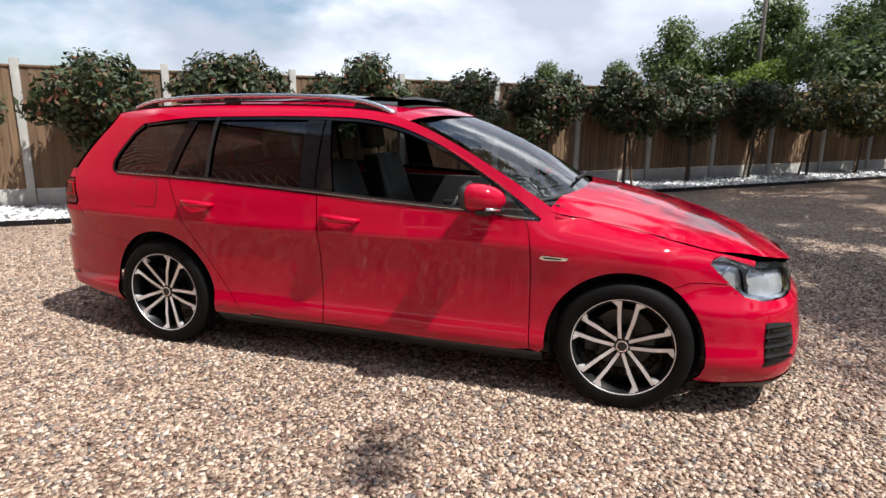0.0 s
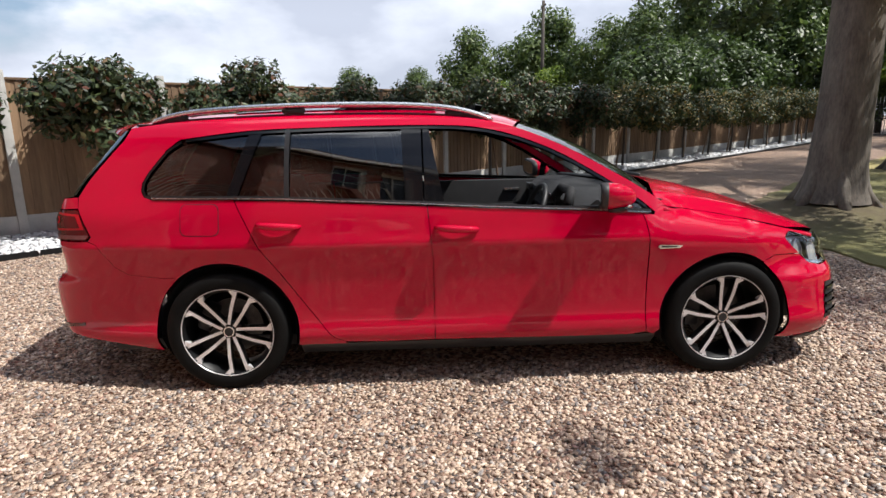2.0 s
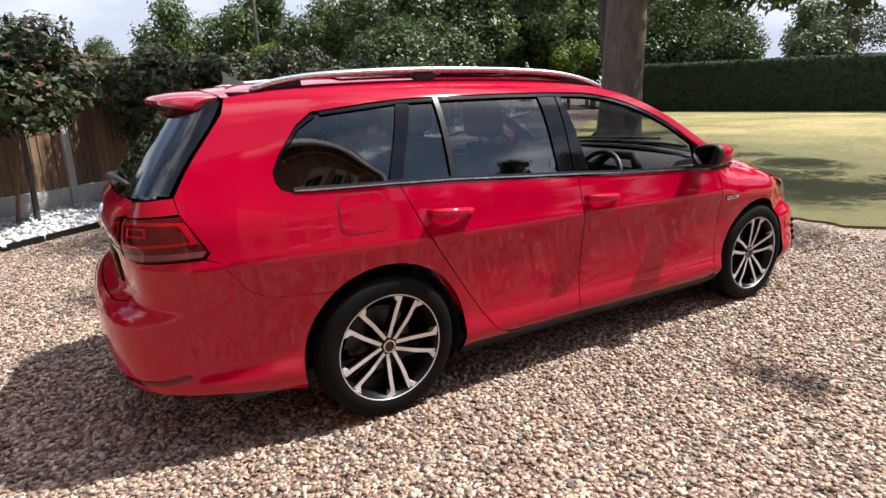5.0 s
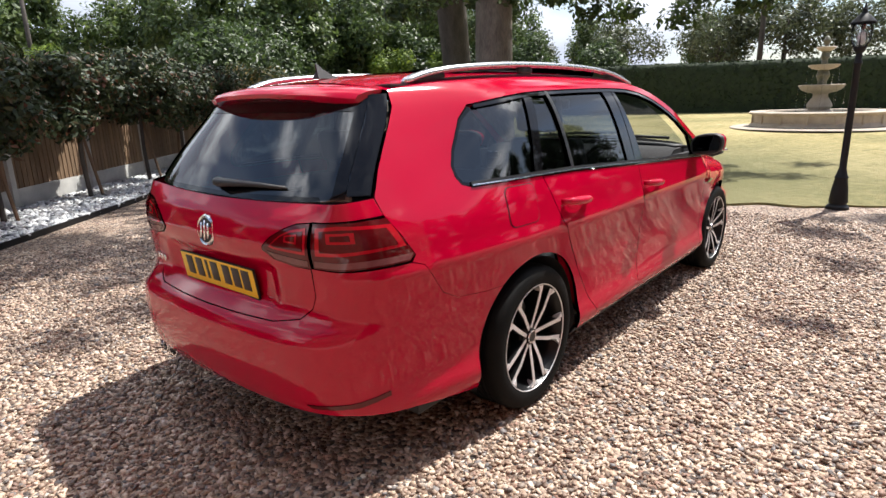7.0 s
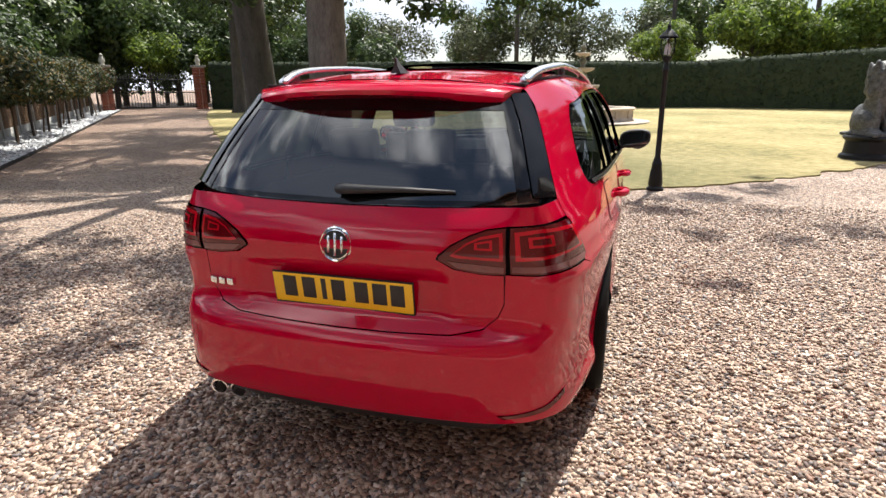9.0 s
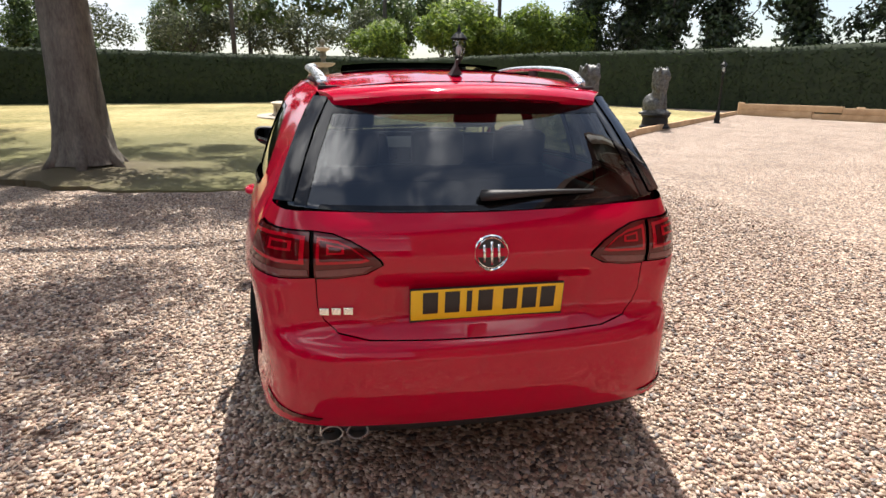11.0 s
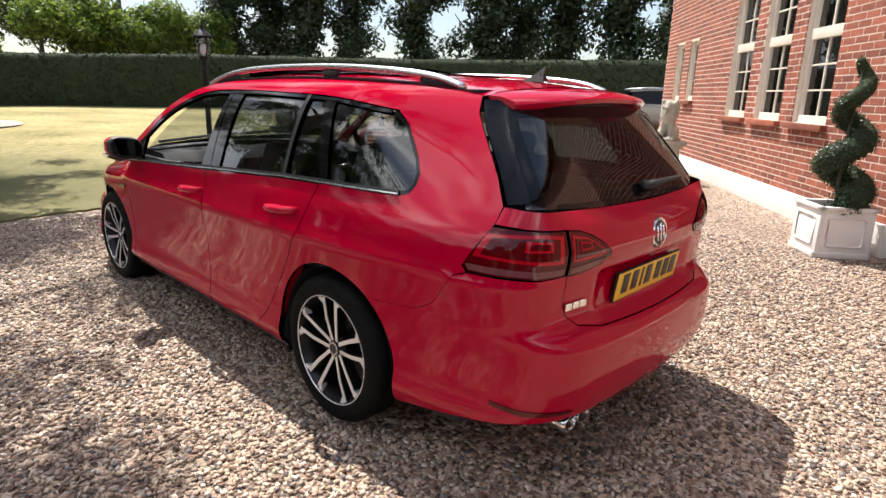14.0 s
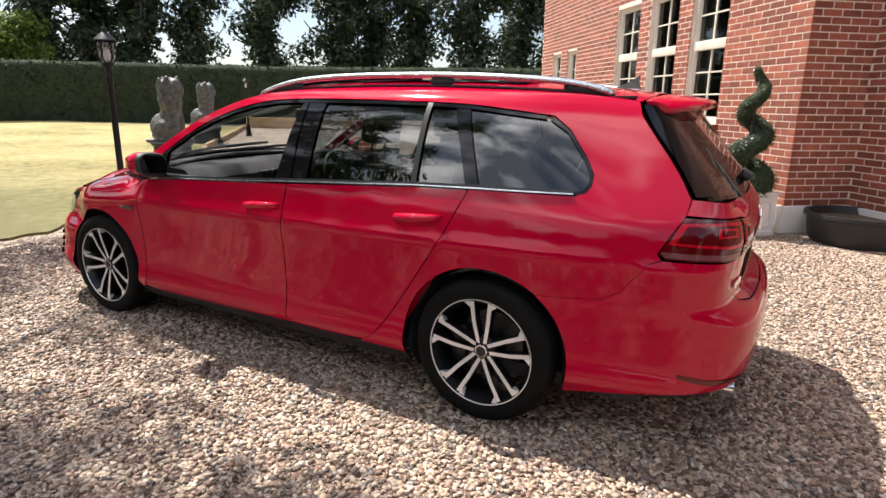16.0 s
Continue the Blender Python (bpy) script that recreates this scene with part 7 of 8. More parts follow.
def lion_mesh(name, mat, up=1.0):
    """A seated lion as one joined and remeshed body."""
    bm = bmesh.new()

    def ball(x, y, z, rx, ry, rz, rot=0):
        bmesh.ops.create_uvsphere(bm, u_segments=20, v_segments=14, radius=1, matrix=pose(x, y, z, 0, rot, 0) @ Matrix.Diagonal((rx, ry, rz, 1)))

    ball(-0.16, 0, 0.26, 0.30, 0.25, 0.27)
    ball(0.02, 0, 0.52, 0.21, 0.21, 0.40, 14)
    ball(0.10, 0, 0.72, 0.20, 0.22, 0.28)
    for s in (1, -1):
        ball(-0.06, s * 0.21, 0.20, 0.26, 0.10, 0.20)
        ball(0.10, s * 0.22, 0.06, 0.20, 0.08, 0.065)
        ball(0.20, s * 0.12, 0.34, 0.075, 0.075, 0.34, -6)
        ball(0.26, s * 0.12, 0.05, 0.13, 0.075, 0.055)
        ball(0.05, s * 0.135, 1.14, 0.045, 0.035, 0.06)
    ball(0.04, 0, 0.93, 0.215, 0.225, 0.25)
    ball(0.07, 0, 0.80, 0.20, 0.23, 0.24)
    ball(0.19, 0, 1.0, 0.15, 0.145, 0.16)
    ball(0.30, 0, 0.95, 0.085, 0.085, 0.075)
    ball(0.29, 0, 0.89, 0.075, 0.07, 0.05)
    ball(-0.40, 0.12, 0.10, 0.14, 0.06, 0.06)
    box_bm(-0.46, 0.40, -0.30, 0.30, -0.02, 0.05, bm)
    for k in range(46):
        a, h = 2.399 * k, 0.66 + 0.48 * (k / 46)
        r = 0.225 + 0.012 * math.sin(k)
        cx = 0.045 - 0.02 * (1 - h)
        if math.cos(a) < 0.75 or h < 0.84:
            ball(cx + r * math.cos(a) * 0.95, r * math.sin(a), h, 0.05, 0.05, 0.085)
    me = bpy.data.meshes.new(name)
    bm.to_mesh(me)
    bm.free()
    ob = bpy.data.objects.new("tmp_form", me)
    scene.collection.objects.link(ob)
    mod = ob.modifiers.new("join", "REMESH")
    mod.mode, mod.voxel_size = "VOXEL", 0.03
    dg = bpy.context.evaluated_depsgraph_get()
    out = bpy.data.meshes.new_from_object(ob.evaluated_get(dg))
    bpy.data.objects.remove(ob)
    out.name = name
    for v in out.vertices:
        v.co += v.normal * 0.010 * noise.noise(v.co * 22)
    out.materials.clear()
    out.materials.append(mat)
    out.polygons.foreach_set("use_smooth", [True] * len(out.polygons))
    return out


def build_lions(dark):
    pale = dark.copy()
    pale.materials.clear()
    pale.materials.append(M["stone"])
    for x, y, yaw in ((8.7, -5.15, 205), (12.25, -8.95, 215)):
        z = gz(x, y)
        tagged(part("lion_plinth", lathe("lion_plinth", [(0.0, 0.42), (0.40, 0.42), (0.42, 0.39), (0.40, 0.35), (0.36, 0.32), (0.38, 0.10), (0.43, 0.06), (0.44, 0.0)], M["iron"], 28), None, "", Matrix.Translation((x, y, z + 0.02))), "round dark plinth under a lion statue", "plinth", "lion plinths")
        tagged(part("lion_statue", dark, None, "", Matrix.Translation((x, y, z + 0.44)) @ pose(0, 0, 0, 0, 0, yaw) @ Matrix.Diagonal((0.92, 0.86, 1.10, 1))), "seated lion statue, mottled black and silver", "statue", "lion statues")
    # stone lion on a panelled pedestal beside the house
    x, y = 1.10, -7.74
    yaw = math.degrees(math.atan2(HOUSE_U.y, HOUSE_U.x))
    m = Matrix.Translation((x, y, gz(x, y))) @ pose(0, 0, 0, 0, 0, yaw) @ Matrix.Scale(0.88, 4)
    bm = bmesh.new()
    for w, z0, z1 in ((0.29, 0.0, 0.07), (0.25, 0.07, 0.11), (0.26, 0.66, 0.70), (0.30, 0.70, 0.77)):
        box_bm(-w, w, -w, w, z0, z1, bm)
    bmesh.ops.create_cone(bm, cap_ends=True, segments=4, radius1=0.235 * 1.4142, radius2=0.205 * 1.4142, depth=0.56, matrix=Matrix.Translation((0, 0, 0.385)) @ pose(0, 0, 0, 0, 0, 45))
    ped = tagged(part("stone_pedestal", bm_mesh("stone_pedestal", bm, M["stone"], bevel=0.008), None, "", m), "weathered stone pedestal with panels beside the house", "pedestal")
    for k in range(4):
        part("pedestal_panel", bm_mesh("pedestal_panel", box_bm(0.208, 0.226, -0.13, 0.13, 0.18, 0.58), M["stone"], bevel=0.012), ped, "", pose(0, 0, 0, 0, 0, 90 * k) @ pose(0, 0, 0, 0, -2, 0))
    tagged(part("lion_statue", pale, None, "", m @ Matrix.Translation((0.0, 0, 0.79)) @ pose(0, 0, 0, 0, 0, 150) @ Matrix.Scale(0.62, 4)), "small pale stone seated lion on a pedestal", "statue", "lion statues")


def build_sleepers():
    line = [(18.7, -16.6), (13.6, -19.2), (9.2, -21.9), (5.0, -24.4)]
    rng = random.Random(6)
    wall = tagged(new("sleeper_wall"), "low retaining wall of stacked oak sleepers", "retaining wall")
    for course in range(2):
        for (x0, y0), (x1, y1) in zip(line, line[1:]):
            L = math.hypot(x1 - x0, y1 - y0)
            n = max(1, round(L / 2.4))
            for k in range(n):
                t0, t1 = (k + (0.35 if course and k else 0)) / n, min(1, (k + 1 + (0.35 if course else 0)) / n)
                if t1 <= t0:
                    continue
                ax, ay, bx, by = x0 + (x1 - x0) * t0, y0 + (y1 - y0) * t0, x0 + (x1 - x0) * t1, y0 + (y1 - y0) * t1
                l = math.hypot(bx - ax, by - ay) - 0.02
                part("sleeper", bm_mesh("sleeper", box_bm(0, l, -0.11, 0.11, 0, 0.235), M["sleeper"], bevel=0.015), wall, "", Matrix.Translation((ax, ay, gz(ax, ay) - 0.02 + 0.24 * course)) @ pose(0, rng.uniform(-0.03, 0.03), 0, 0, 0, math.degrees(math.atan2(by - ay, bx - ax))))
    for k in range(5):
        t = k / 5
        x, y = 18.7 + (9.2 - 18.7) * t, -16.6 + (-21.9 + 16.6) * t
        part("sleeper_post", bm_mesh("sleeper_post", box_bm(-0.11, 0.11, -0.10, 0.12, 0, 0.50), M["sleeper"], bevel=0.015), wall, "", Matrix.Translation((x, y - 0.02, gz(x, y))) @ pose(0, 0, 0, 0, 0, -29))
    # timber edging of the lawn
    edging = tagged(new("timber_edging"), "weathered timber edging between lawn and gravel", "edging", kind="structure")
    pts = [(8.9, -6.05), (10.4, -7.35), (11.7, -8.75), (13.0, -10.25), (15.8, -13.3), (18.6, -16.3)]
    for (x0, y0), (x1, y1) in zip(pts, pts[1:]):
        l = math.hypot(x1 - x0, y1 - y0)
        part("edging_board", bm_mesh("edging_board", box_bm(0, l, -0.05, 0.05, -0.05, 0.17), M["sleeper"], bevel=0.012), edging, "", Matrix.Translation((x0, y0, gz(x0, y0))) @ pose(0, 0, 0, 0, 0, math.degrees(math.atan2(y1 - y0, x1 - x0))))


def build_gate():
    a, b = Vector((20.0, 24.2)), Vector((23.4, 21.3))
    yaw = math.degrees(math.atan2(b.y - a.y, b.x - a.x))
    for p in (a, b):
        m = Matrix.Translation((p.x, p.y, gz(p.x, p.y) - 0.05)) @ pose(0, 0, 0, 0, 0, yaw)
        verts, faces = [], []
        for course in range(29):
            for sidek in range(4):
                for k in range(2):
                    bx = box_bm(-0.25 + 0.26 * k + (0.0 if course % 2 else -0.02), -0.02 + 0.26 * k, 0.20, 0.265, 0.075 * course, 0.075 * course + 0.065, None, pose(0, 0, 0, 0, 0, 90 * sidek))
                    base = len(verts)
                    bx.verts.index_update()
                    verts += [tuple(v.co) for v in bx.verts]
                    faces += [tuple(base + v.index for v in f.verts) for f in bx.faces]
                    bx.free()
        pil = tagged(part("gate_pillar", bm_mesh("gate_pillar", box_bm(-0.25, 0.25, -0.25, 0.25, 0, 2.2), M["mortar"], bevel=0.01), None, "", m), "red brick gate pillar with a stone cap", "gate pillar", "gate pillars")
        part("bricks", mesh_from("bricks", verts, faces, M["brick_far"], False), pil)
        part("pillar_cap", bm_mesh("pillar_cap", box_bm(-0.34, 0.34, -0.34, 0.34, 2.2, 2.32), M["stone"], bevel=0.02), pil, "stone cap")
        part("cap_ornament", lathe("cap_ornament", [(0.12, 2.32), (0.10, 2.40), (0.14, 2.48), (0.13, 2.60), (0.07, 2.72), (0.09, 2.80), (0.0, 2.88)], M["stone"], 16), pil, "stone ornament")
    gate = tagged(new("iron_gate"), "black wrought iron double gate between brick pillars", "gate")
    mid = (a + b) / 2
    gate.matrix_basis = Matrix.Translation((a.x, a.y, gz(mid.x, mid.y))) @ pose(0, 0, 0, 0, 0, yaw)
    L = (b - a).length
    for z in (0.15, 0.9, 1.55):
        part("gate_rail", tube("gate_rail", [(0.28, 0, z), (L - 0.28, 0, z)], 0.025, M["iron"], 6), gate)
    for k in range(30):
        x = 0.3 + (L - 0.6) * k / 29
        h = 1.65 + 0.25 * math.sin(math.pi * k / 29)
        part("gate_bar", tube("gate_bar", [(x, 0, 0.1), (x, 0, h)], 0.012, M["iron"], 6), gate)


def build_house():
    U, V = Vector((*HOUSE_U, 0)).normalized(), Vector((*HOUSE_V, 0)).normalized()
    origin = Vector((*HOUSE_AT, 0))
    H, PL = 5.5, 0.30
    holes = [(1.40, 2.22, 1.13, 2.95), (2.56, 3.38, 1.13, 2.95), (3.72, 4.54, 1.13, 2.95), (6.35, 6.85, 1.35, 2.45), (7.25, 7.75, 1.35, 2.45), (1.40, 2.22, 3.85, 5.05), (2.56, 3.38, 3.85, 5.05), (3.72, 4.54, 3.85, 5.05)]
    # wall faces: start, way along, outward normal, length, openings
    C2 = origin + V * 0.78
    faces_ = [("wall_east", origin, U, -V, 8.55, holes), ("wall_return", C2, -V, -U, 0.78, []), ("wall_porch", C2 - U * 6.5, U, -V, 6.5, [(5.35, 6.05, 1.2, 2.4)])]
    BL, BH, J = 0.215, 0.063, 0.0125

    def frame_of(start, way, out):
        m = Matrix.Identity(4)
        for r in range(3):
            m[r][0], m[r][1], m[r][2], m[r][3] = way[r], out[r], (0, 0, 1)[r], start[r]
        return m

    # three brick shapes, shared
    singles = []
    for name, start, way, out, L, openings in faces_:
        fm = frame_of(start, way, out)
        # the core of the wall, cut round its openings
        bm = bmesh.new()
        xs = sorted({0, L, *[v for o in openings for v in o[:2]]})
        zs = sorted({-0.1, H, *[v for o in openings for v in o[2:]]})
        for x0, x1 in zip(xs, xs[1:]):
            for z0, z1 in zip(zs, zs[1:]):
                if any(o[0] <= x0 and x1 <= o[1] and o[2] <= z0 and z1 <= o[3] for o in openings):
                    continue
                box_bm(x0 + (0.016 if x0 == 0 and name == 'wall_east' else -0.29 if x0 == 0 and name == 'wall_return' else 0), x1 - (0.016 if name == 'wall_return' else 0), -0.30, -0.0016, z0, z1, bm)
        wall = tagged(part(name, bm_mesh(name, bm, M["mortar"], False), None, "", fm), "red brick house wall with pale mortar joints", "wall", kind="structure")
        part("plinth", bm_mesh("plinth", box_bm(0.0 if name != "wall_return" else 0.002, L + (0.03 if name == "wall_return" else 0), -0.01, 0.03, -0.05, PL), M["white_paint"], bevel=0.006), wall, "white painted plinth")
        verts, fcs = [], []
        row = 0
        z = PL + 0.004
        while z + BH < H:
            x = -0.002 if row % 2 == 0 else -0.002 - (BL + J) / 2
            k = 0
            while x < L - 0.01:
                x0, x1 = max(x, 0.0), min(x + BL, L)
                x += BL + J
                if x1 - x0 < 0.04:
                    continue
                segs = [(x0, x1)]
                for o in openings:
                    if o[2] - 0.01 < z + BH and z < o[3]:
                        new_segs = []
                        for s0, s1 in segs:
                            if s1 <= o[0] or s0 >= o[1]:
                                new_segs.append((s0, s1))
                            else:
                                if s0 < o[0]:
                                    new_segs.append((s0, o[0]))
                                if s1 > o[1]:
                                    new_segs.append((o[1], s1))
                        segs = new_segs
                for s0, s1 in segs:
                    if s1 - s0 < 0.03:
                        continue
                    if name == "wall_return" or (name == "wall_east" and s0 < 2.6 and 0.3 < z < 2.7 and len(singles) < 290):
                        singles.append((wall, s0, s1, z))
                        continue
                    jit = 0.0007 * math.sin(37.7 * (row * 13 + k))
                    base = len(verts)
                    for xx in (s0, s1):
                        for yy in (-0.014, 0.0 + jit):
                            for zz in (z, z + BH):
                                verts.append((xx, yy, zz))
                    fcs += [tuple(base + i for i in f) for f in ((2, 6, 7, 3), (0, 2, 3, 1), (4, 5, 7, 6), (1, 3, 7, 5), (0, 4, 6, 2))]
                    k += 1
            z += BH + J
            row += 1
        if verts:
            part("bricks", mesh_from("bricks", verts, fcs, M["brick_far"], False), wall)
        for o in openings:
            build_window(wall, *o)
    # the bricks nearest to the drive, one by one
    shared = {}
    for wall, s0, s1, z in singles:
        w = round(s1 - s0, 2)
        if w not in shared:
            shared[w] = bm_mesh("brick", box_bm(0, s1 - s0, -0.014, 0.001, 0, BH), M["brick"], False)
        part("brick", shared[w], wall, "", Matrix.Translation((s0, 0.0007 * math.sin(s0 * 91 + z * 53), z)))
    # roof with eaves over both wings
    fm = frame_of(origin, U, -V)
    rise, run = 3.0, 3.6
    for name, x0, x1, off in (("house_roof", -0.35, 9.3, 0.35), ("porch_roof", -6.9, -0.34, -0.43)):
        verts = [(x0, off, H), (x1, off, H), (x1, off - run, H + rise), (x0, off - run, H + rise), (x0, off, H + 0.14), (x1, off, H + 0.14), (x1, off - run, H + rise + 0.14), (x0, off - run, H + rise + 0.14), (x0, off - 2 * run, H), (x1, off - 2 * run, H)]
        fcs = [(0, 1, 2, 3), (4, 7, 6, 5), (0, 4, 5, 1), (0, 3, 7, 4), (1, 5, 6, 2), (3, 2, 9, 8), (0, 8, 3)]
        tagged(part(name, mesh_from(name, verts, fcs, M["roof_tile"], False), None, "", fm), "dark clay tiled house roof with eaves", "roof", kind="structure")
    tagged(part("eaves_board", bm_mesh("eaves_board", box_bm(-0.35, 9.3, 0.30, 0.38, H - 0.16, H + 0.02), M["white_paint"], bevel=0.005), None, "", fm), "white eaves board", "eaves", kind="structure")
    tagged(part("wall_gable", bm_mesh("wall_gable", box_bm(8.6, 8.9, -7.0, -0.3, -0.1, H), M["mortar"], False), None, "", fm), "plain house end wall", "wall", kind="structure")


def build_window(wall, x0, x1, z0, z1):
    """A painted casement with glazing bars, set into its opening, over a tiled sill."""
    W = M["cream_paint"]
    win = part("window", bm_mesh("window", box_bm(x0, x0 + 0.07, -0.16, -0.06, z0, z1, box_bm(x1 - 0.07, x1, -0.16, -0.06, z0, z1, box_bm(x0 + 0.07, x1 - 0.07, -0.16, -0.06, z1 - 0.07, z1, box_bm(x0 + 0.07, x1 - 0.07, -0.16, -0.05, z0, z0 + 0.09)))), W, bevel=0.006), wall, "cream painted casement window")
    part("window_sill", bm_mesh("window_sill", box_bm(x0 - 0.05, x1 + 0.05, -0.10, 0.075, z0 - 0.075, z0 - 0.002), M["brick"], bevel=0.01), win, "red tile sill")
    tall = z1 - z0 > 1.4
    zt = z0 + (z1 - z0) * 0.56
    if tall:
        part("transom", bm_mesh("transom", box_bm(x0 + 0.07, x1 - 0.07, -0.15, -0.045, zt - 0.06, zt + 0.06), W, bevel=0.006), win)
    xm = (x0 + x1) / 2
    part("glazing_bar", bm_mesh("glazing_bar", box_bm(xm - 0.012, xm + 0.012, -0.125, -0.085, z0 + 0.09, z1 - 0.07), W, bevel=0.003), win)
    rows = [z0 + 0.09 + (zt - 0.06 - z0 - 0.09) * k / 3 for k in (1, 2)] + [zt + 0.06 + (z1 - 0.07 - zt - 0.06) * 0.5] if tall else [z0 + (z1 - z0) * k / 3 for k in (1, 2)]
    for z in rows:
        part("glazing_bar", bm_mesh("glazing_bar", box_bm(x0 + 0.07, x1 - 0.07, -0.12, -0.09, z - 0.010, z + 0.010), W, bevel=0.003), win)
    part("window_pane", bm_mesh("window_pane", box_bm(x0 + 0.06, x1 - 0.06, -0.107, -0.103, z0 + 0.08, z1 - 0.06), M["pane"], False), win)
    # a near-black sheet stands in for the unlit room behind the glass
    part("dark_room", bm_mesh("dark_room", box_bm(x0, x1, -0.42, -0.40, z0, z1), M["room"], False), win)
    part("curtain", bm_mesh("curtain", box_bm(x0 + 0.07, x0 + 0.2, -0.25, -0.2, z0 + 0.09, z1), M["white_paint"], bevel=0.01), win)


def build_planters():
    yaw = math.degrees(math.atan2(HOUSE_U.y, HOUSE_U.x))
    c = Vector((-2.10, -4.25))
    m = Matrix.Translation((c.x, c.y, 0.0)) @ pose(0, 0, 0, 0, 0, yaw)
    w, h = 0.235, 0.44
    bm = bmesh.new()
    for x0, x1, y0, y1 in ((-w, w, -w, -w + 0.03), (-w, w, w - 0.03, w), (-w, -w + 0.03, -w + 0.03, w - 0.03), (w - 0.03, w, -w + 0.03, w - 0.03)):
        box_bm(x0, x1, y0, y1, 0.02, h, bm)
    box_bm(-w + 0.03, w - 0.03, -w + 0.03, w - 0.03, 0.02, 0.06, bm)
    pl = tagged(part("square_planter", bm_mesh("square_planter", bm, M["white_paint"], bevel=0.004), None, "", m), "white panelled square planter on gravel by the house", "planter")
    for k in range(4):
        t = pose(0, 0, 0, 0, 0, 90 * k)
        part("planter_rim", bm_mesh("planter_rim", box_bm(-w - 0.02, w + 0.02, -w - 0.02, -w + 0.035, h, h + 0.03), M["white_paint"], bevel=0.005), pl, "", t)
        part("planter_foot", bm_mesh("planter_foot", box_bm(-w - 0.012, w + 0.012, -w - 0.012, -w + 0.02, 0, 0.05), M["white_paint"], bevel=0.005), pl, "", t)
        ring = []
        for cx, cz, a in ((0.13, 0.34, 0), (-0.13, 0.34, 90), (-0.13, 0.14, 180), (0.13, 0.14, 270)):
            ring += [(cx + 0.03 * math.cos(radians(a + b)), -w - 0.004, cz + 0.03 * math.sin(radians(a + b))) for b in (0, 30, 60, 90)]
        part("panel_moulding", tube("panel_moulding", ring + ring[:1], 0.010, M["white_paint"], 6), pl, "", t)
    part("planter_soil", bm_mesh("planter_soil", box_bm(-w + 0.03, w - 0.03, -w + 0.03, w - 0.03, 0.3, 0.405), M["soil"], False), pl)
    # spiral topiary
    blobs = []
    for k in range(90):
        t = k / 89
        a = 2 * math.pi * 2.6 * t + 2.2
        r = 0.125 * (1 - t) ** 0.7 + 0.028
        rad = 0.122 * (1 - t) ** 0.7 + 0.038
        blobs.append((r * math.cos(a), r * math.sin(a), 0.11 + 1.24 * t, rad, rad, rad * 0.95))
    top = tagged(part("topiary", limb_mesh("trunk", [[(0, 0, -0.05, 0.02), (0.02, 0, 0.5, 0.016), (0, 0, 1.25, 0.008)]], M["bark_dark"], 8), None, "", Matrix.Translation((c.x, c.y, 0.405))), "spiral clipped box topiary in a white planter", "topiary")
    part("inner_growth", tube("inner_growth", [b[:3] for b in blobs], [b[3] * 0.84 for b in blobs], M["hedge_core"], 14), top)
    part("crown", leaf_cloud("crown", blobs, 12000, 0.026, M["leaf_box"], 17, True, shell=0.82), top)
    q = Vector(HOUSE_AT) + Vector(HOUSE_V) * 0.45 - Vector(HOUSE_U) * 0.52
    tub = tagged(part("round_tub", lathe("round_tub", [(0.0, 0.02), (0.40, 0.0), (0.43, 0.05), (0.46, 0.26), (0.49, 0.27), (0.49, 0.31), (0.45, 0.31), (0.42, 0.22), (0.0, 0.22)], M["black_plastic"], 32), None, "", Matrix.Translation((q.x, q.y, 0))), "low black round tub by the house", "planter")
    part("tub_soil", lathe("tub_soil", [(0.0, 0.245), (0.425, 0.23)], M["soil"], 32), tub)


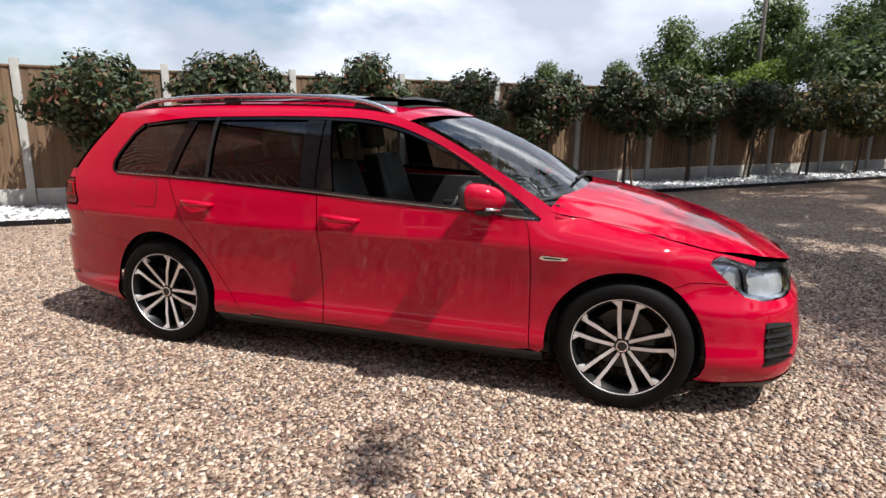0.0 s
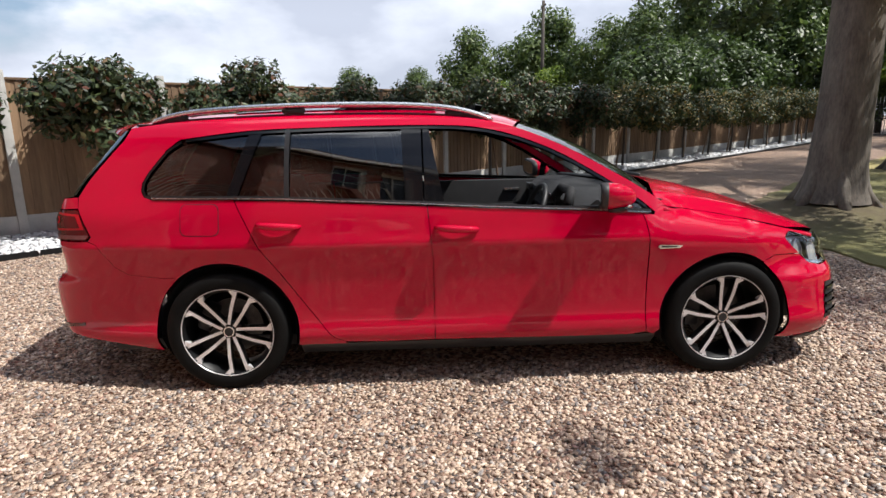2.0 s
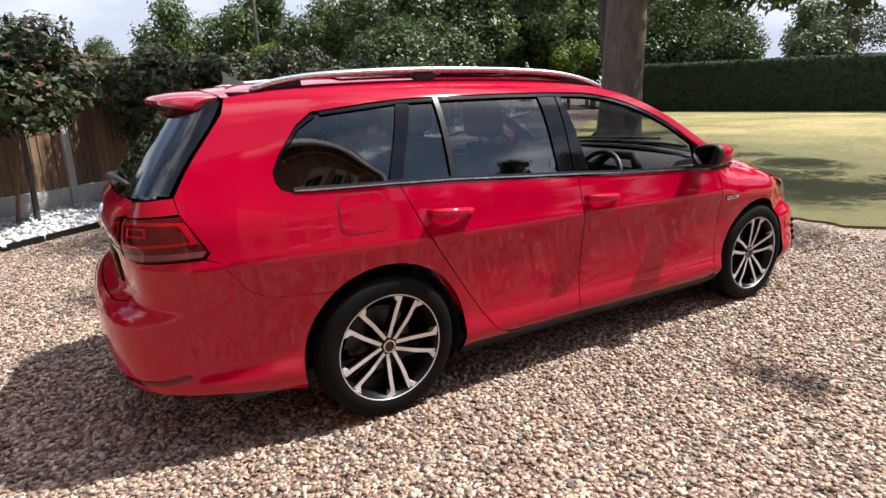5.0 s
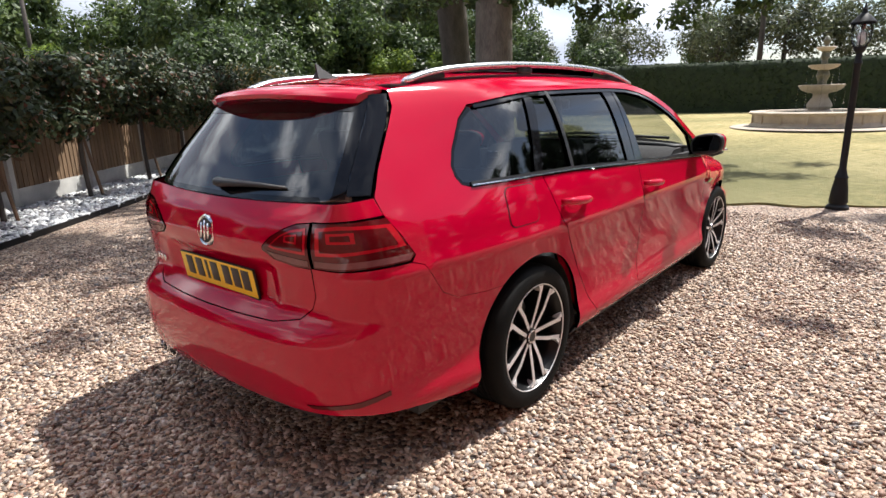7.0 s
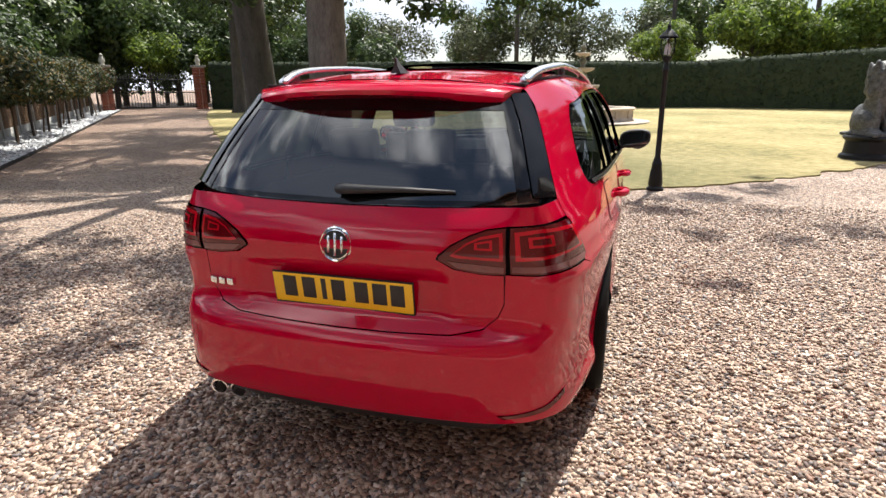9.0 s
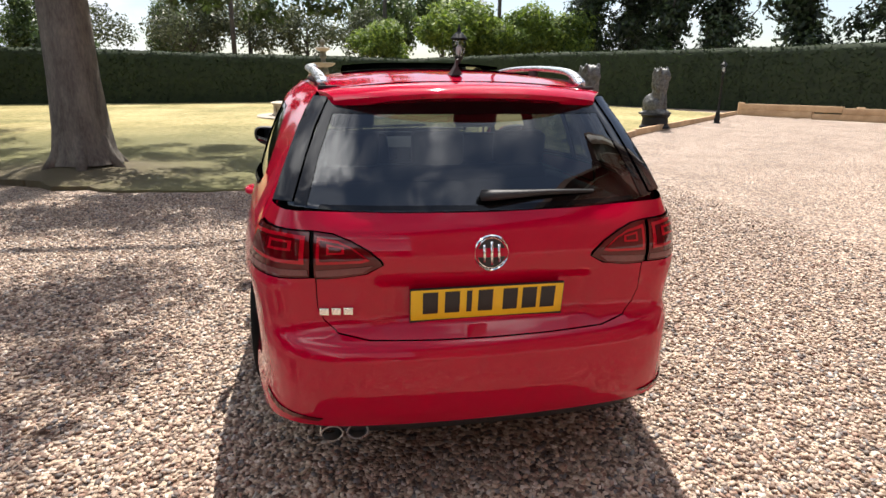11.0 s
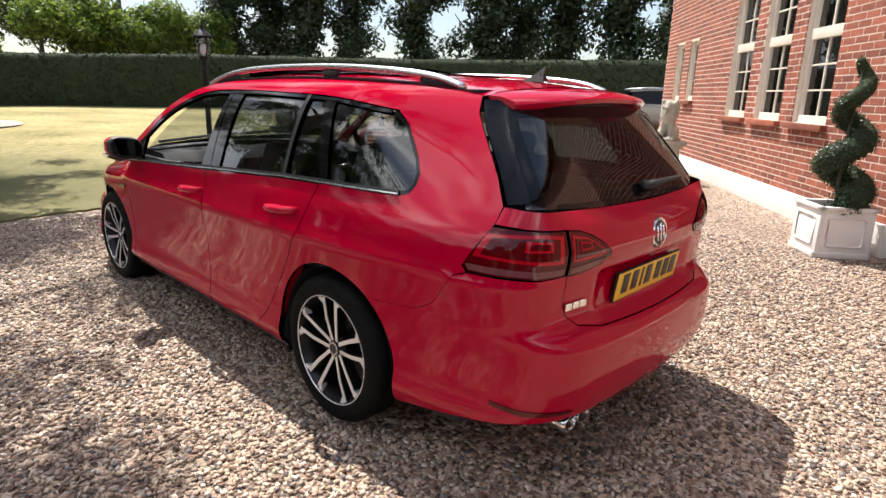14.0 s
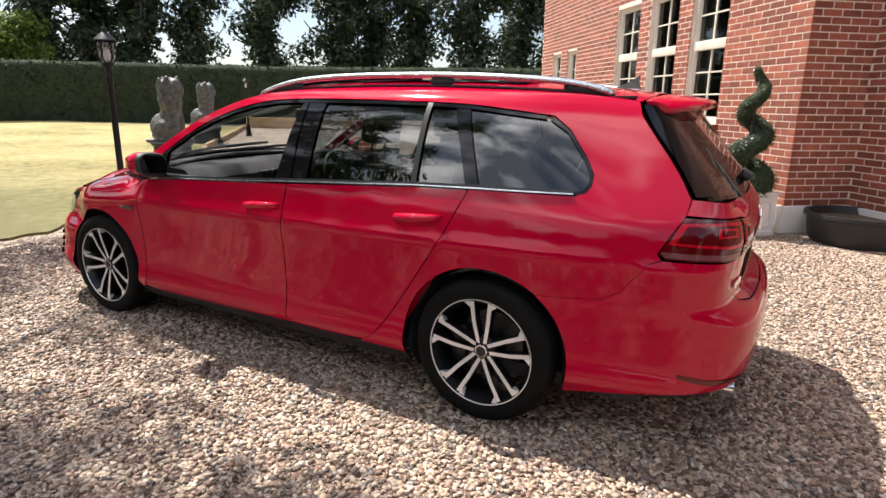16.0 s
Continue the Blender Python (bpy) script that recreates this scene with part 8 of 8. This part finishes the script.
def build_suv():
    """A parked grey car seen far off, nose away."""
    car = tagged(new("parked_car"), "grey sports utility car parked by the sleeper wall", "car")
    x, y = 7.3, -21.8
    car.matrix_basis = Matrix.Translation((x, y, gz(x, y))) @ pose(0, 0, 0, 0, 0, -139)
    secs = [(-2.30, 0.40, 0.72, 0.72, 0.95), (-2.20, 0.35, 0.86, 0.80, 1.05), (-2.0, 0.3, 0.92, 0.84, 1.08), (-1.0, 0.28, 0.94, 0.88, 1.05), (0.4, 0.28, 0.94, 0.88, 1.02), (1.2, 0.28, 0.94, 0.86, 1.0), (1.9, 0.30, 0.92, 0.78, 0.92), (2.25, 0.34, 0.78, 0.62, 0.78), (2.34, 0.42, 0.6, 0.5, 0.66)]
    verts, faces = [], []
    for sx, z0, w, wt, zt in secs:
        for yy, zz in ((-w * 0.9, z0), (-w, z0 + 0.15), (-w, z0 + (zt - z0) * 0.7), (-wt, zt), (0, zt + 0.03), (wt, zt), (w, z0 + (zt - z0) * 0.7), (w, z0 + 0.15), (w * 0.9, z0)):
            verts.append((sx, yy, zz))
    for i in range(len(secs) - 1):
        for k in range(8):
            faces.append((i * 9 + k, i * 9 + k + 1, i * 9 + 10 + k, i * 9 + 9 + k))
    faces += [tuple(range(9)), tuple(range(72, 81))[::-1]]
    b = bmesh.new()
    b.from_mesh(mesh_from("body", verts, faces, M["grey_paint"]))
    part("body", bm_mesh("body", b, M["grey_paint"]), car)
    cab = [(-2.12, 0.78, 1.06), (-1.75, 0.62, 1.56), (-1.2, 0.60, 1.63), (-0.2, 0.61, 1.65), (0.35, 0.58, 1.58), (1.15, 0.74, 1.02)]
    verts = [(sx, s * w, z) for sx, w, z in cab for s in (-1, 1)] + [(-2.12, s * 0.80, 1.04) for s in (-1, 1)] + [(1.15, s * 0.80, 1.0) for s in (-1, 1)]
    part("roof", mesh_from("roof", [v for v in verts[2:10]] + [(v[0], v[1], v[2] - 0.06) for v in verts[2:10]], [(0, 1, 3, 2), (2, 3, 5, 4), (4, 5, 7, 6), (0, 2, 10, 8), (2, 4, 12, 10), (4, 6, 14, 12), (1, 9, 11, 3), (3, 11, 13, 5), (5, 13, 15, 7)], M["grey_paint"]), car)
    for s in (-1, 1):
        part("side_window", mesh_from("side_window", [(-1.95, s * 0.80, 1.07), (-1.62, s * 0.63, 1.50), (-0.2, s * 0.63, 1.58), (0.28, s * 0.62, 1.52), (1.0, s * 0.80, 1.04)], [(0, 1, 2, 3, 4)], M["black_gloss"], False), car)
        part("roof_rail", tube("roof_rail", [(-1.7, s * 0.60, 1.62), (-1.0, s * 0.60, 1.69), (0.2, s * 0.60, 1.66)], 0.02, M["satin"], 8), car)
        for wx in (-1.4, 1.42):
            wheel = part("wheel", lathe("wheel", [(0.0, 0.05), (0.07, 0.06), (0.22, 0.03), (0.25, 0.09), (0.26, 0.1)], M["rim_black"], 24, "y"), car, "", pose(wx, s * 0.84, 0.36, 0, 0, 0 if s > 0 else 180))
            part("tyre", lathe("tyre", [(0.25, -0.11), (0.34, -0.11), (0.36, -0.08), (0.36, 0.08), (0.34, 0.11), (0.25, 0.105)], M["rubber"], 32, "y"), wheel)
            for k in range(5):
                part("spoke", bm_mesh("spoke", box_bm(-0.03, 0.03, 0.06, 0.10, 0.03, 0.25), M["machined"], bevel=0.008), wheel, "", pose(0, 0, 0, 0, 72 * k, 0))
            part("wheel_arch", lathe("wheel_arch", [(0.36, 0.0), (0.40, 0.108), (0.43, 0.104), (0.43, 0.0)], M["black_plastic"], 28, "y"), wheel)
        part("tail_light", bm_mesh("tail_light", box_bm(-2.26, -2.05, s * 0.55, s * 0.9, 0.86, 1.0), M["lamp_red"], bevel=0.02), car, "red tail light")
    part("rear_window", mesh_from("rear_window", [(-2.14, -0.70, 1.10), (-2.14, 0.70, 1.10), (-1.78, 0.58, 1.55), (-1.78, -0.58, 1.55)], [(0, 1, 2, 3)], M["black_gloss"], False), car)
    part("windscreen", mesh_from("windscreen", [(1.13, -0.72, 1.03), (1.13, 0.72, 1.03), (0.37, 0.57, 1.57), (0.37, -0.57, 1.57)], [(0, 1, 2, 3)], M["black_gloss"], False), car)
    part("number_plate", bm_mesh("number_plate", box_bm(-2.335, -2.31, -0.26, 0.26, 0.74, 0.85), M["plate_yellow"], bevel=0.004), car)
    part("rear_skirt", bm_mesh("rear_skirt", box_bm(-2.32, -2.1, -0.75, 0.75, 0.30, 0.46), M["black_plastic"], bevel=0.03), car)


def build_poles():
    for bear, dist, h in ((-14.5, 42, 10.5), (-3.9, 40, 10.5), (9.6, 38, 10), (72, 40, 9.0), (-4.6, 60, 12)):
        x, y = -3.9 + dist * math.cos(radians(bear)), -0.4 + dist * math.sin(radians(bear))
        p = tagged(part("telegraph_pole", tube("telegraph_pole", [(0, 0, -0.2), (0, 0, h * 0.5), (0, 0, h)], [0.15, 0.13, 0.10], M["bark_dark"], 10), None, "", Matrix.Translation((x, y, min(gz(x, y), 0.7) - 0.1))), "tall weathered wooden telegraph pole", "pole", "telegraph poles")
        part("cross_arm", bm_mesh("cross_arm", box_bm(-0.04, 0.04, -0.7, 0.7, h - 0.4, h - 0.3), M["bark_dark"], bevel=0.01), p)
    a, b = Vector((36.8, -10.9, 9.9)), Vector((10, -45, 8.6))
    pts = [a.lerp(b, k / 16) - Vector((0, 0, 3.4 * 4 * (k / 16) * (1 - k / 16) * 0.45)) for k in range(17)]
    tagged(part("overhead_cable", tube("overhead_cable", pts, 0.018, M["rubber"], 5)), "thin dark overhead cable between poles", "cable")


lion_form = lion_mesh("lion_statue", M["bronze"])
build_car()
build_ground()
build_fence()
build_gravel()
build_shrubs()
build_trees()
build_hedges()
build_lamp_post(4.5, -1.32, 2.18, "black iron garden lamp post at the lawn edge")
build_lamp_post(14.3, -12.45, 2.1, "black iron garden lamp post by the timber edging")
build_fountain(17.4, 0.7)
build_lions(lion_form)
build_sleepers()
build_gate()
build_planters()
build_suv()
build_poles()
build_house()
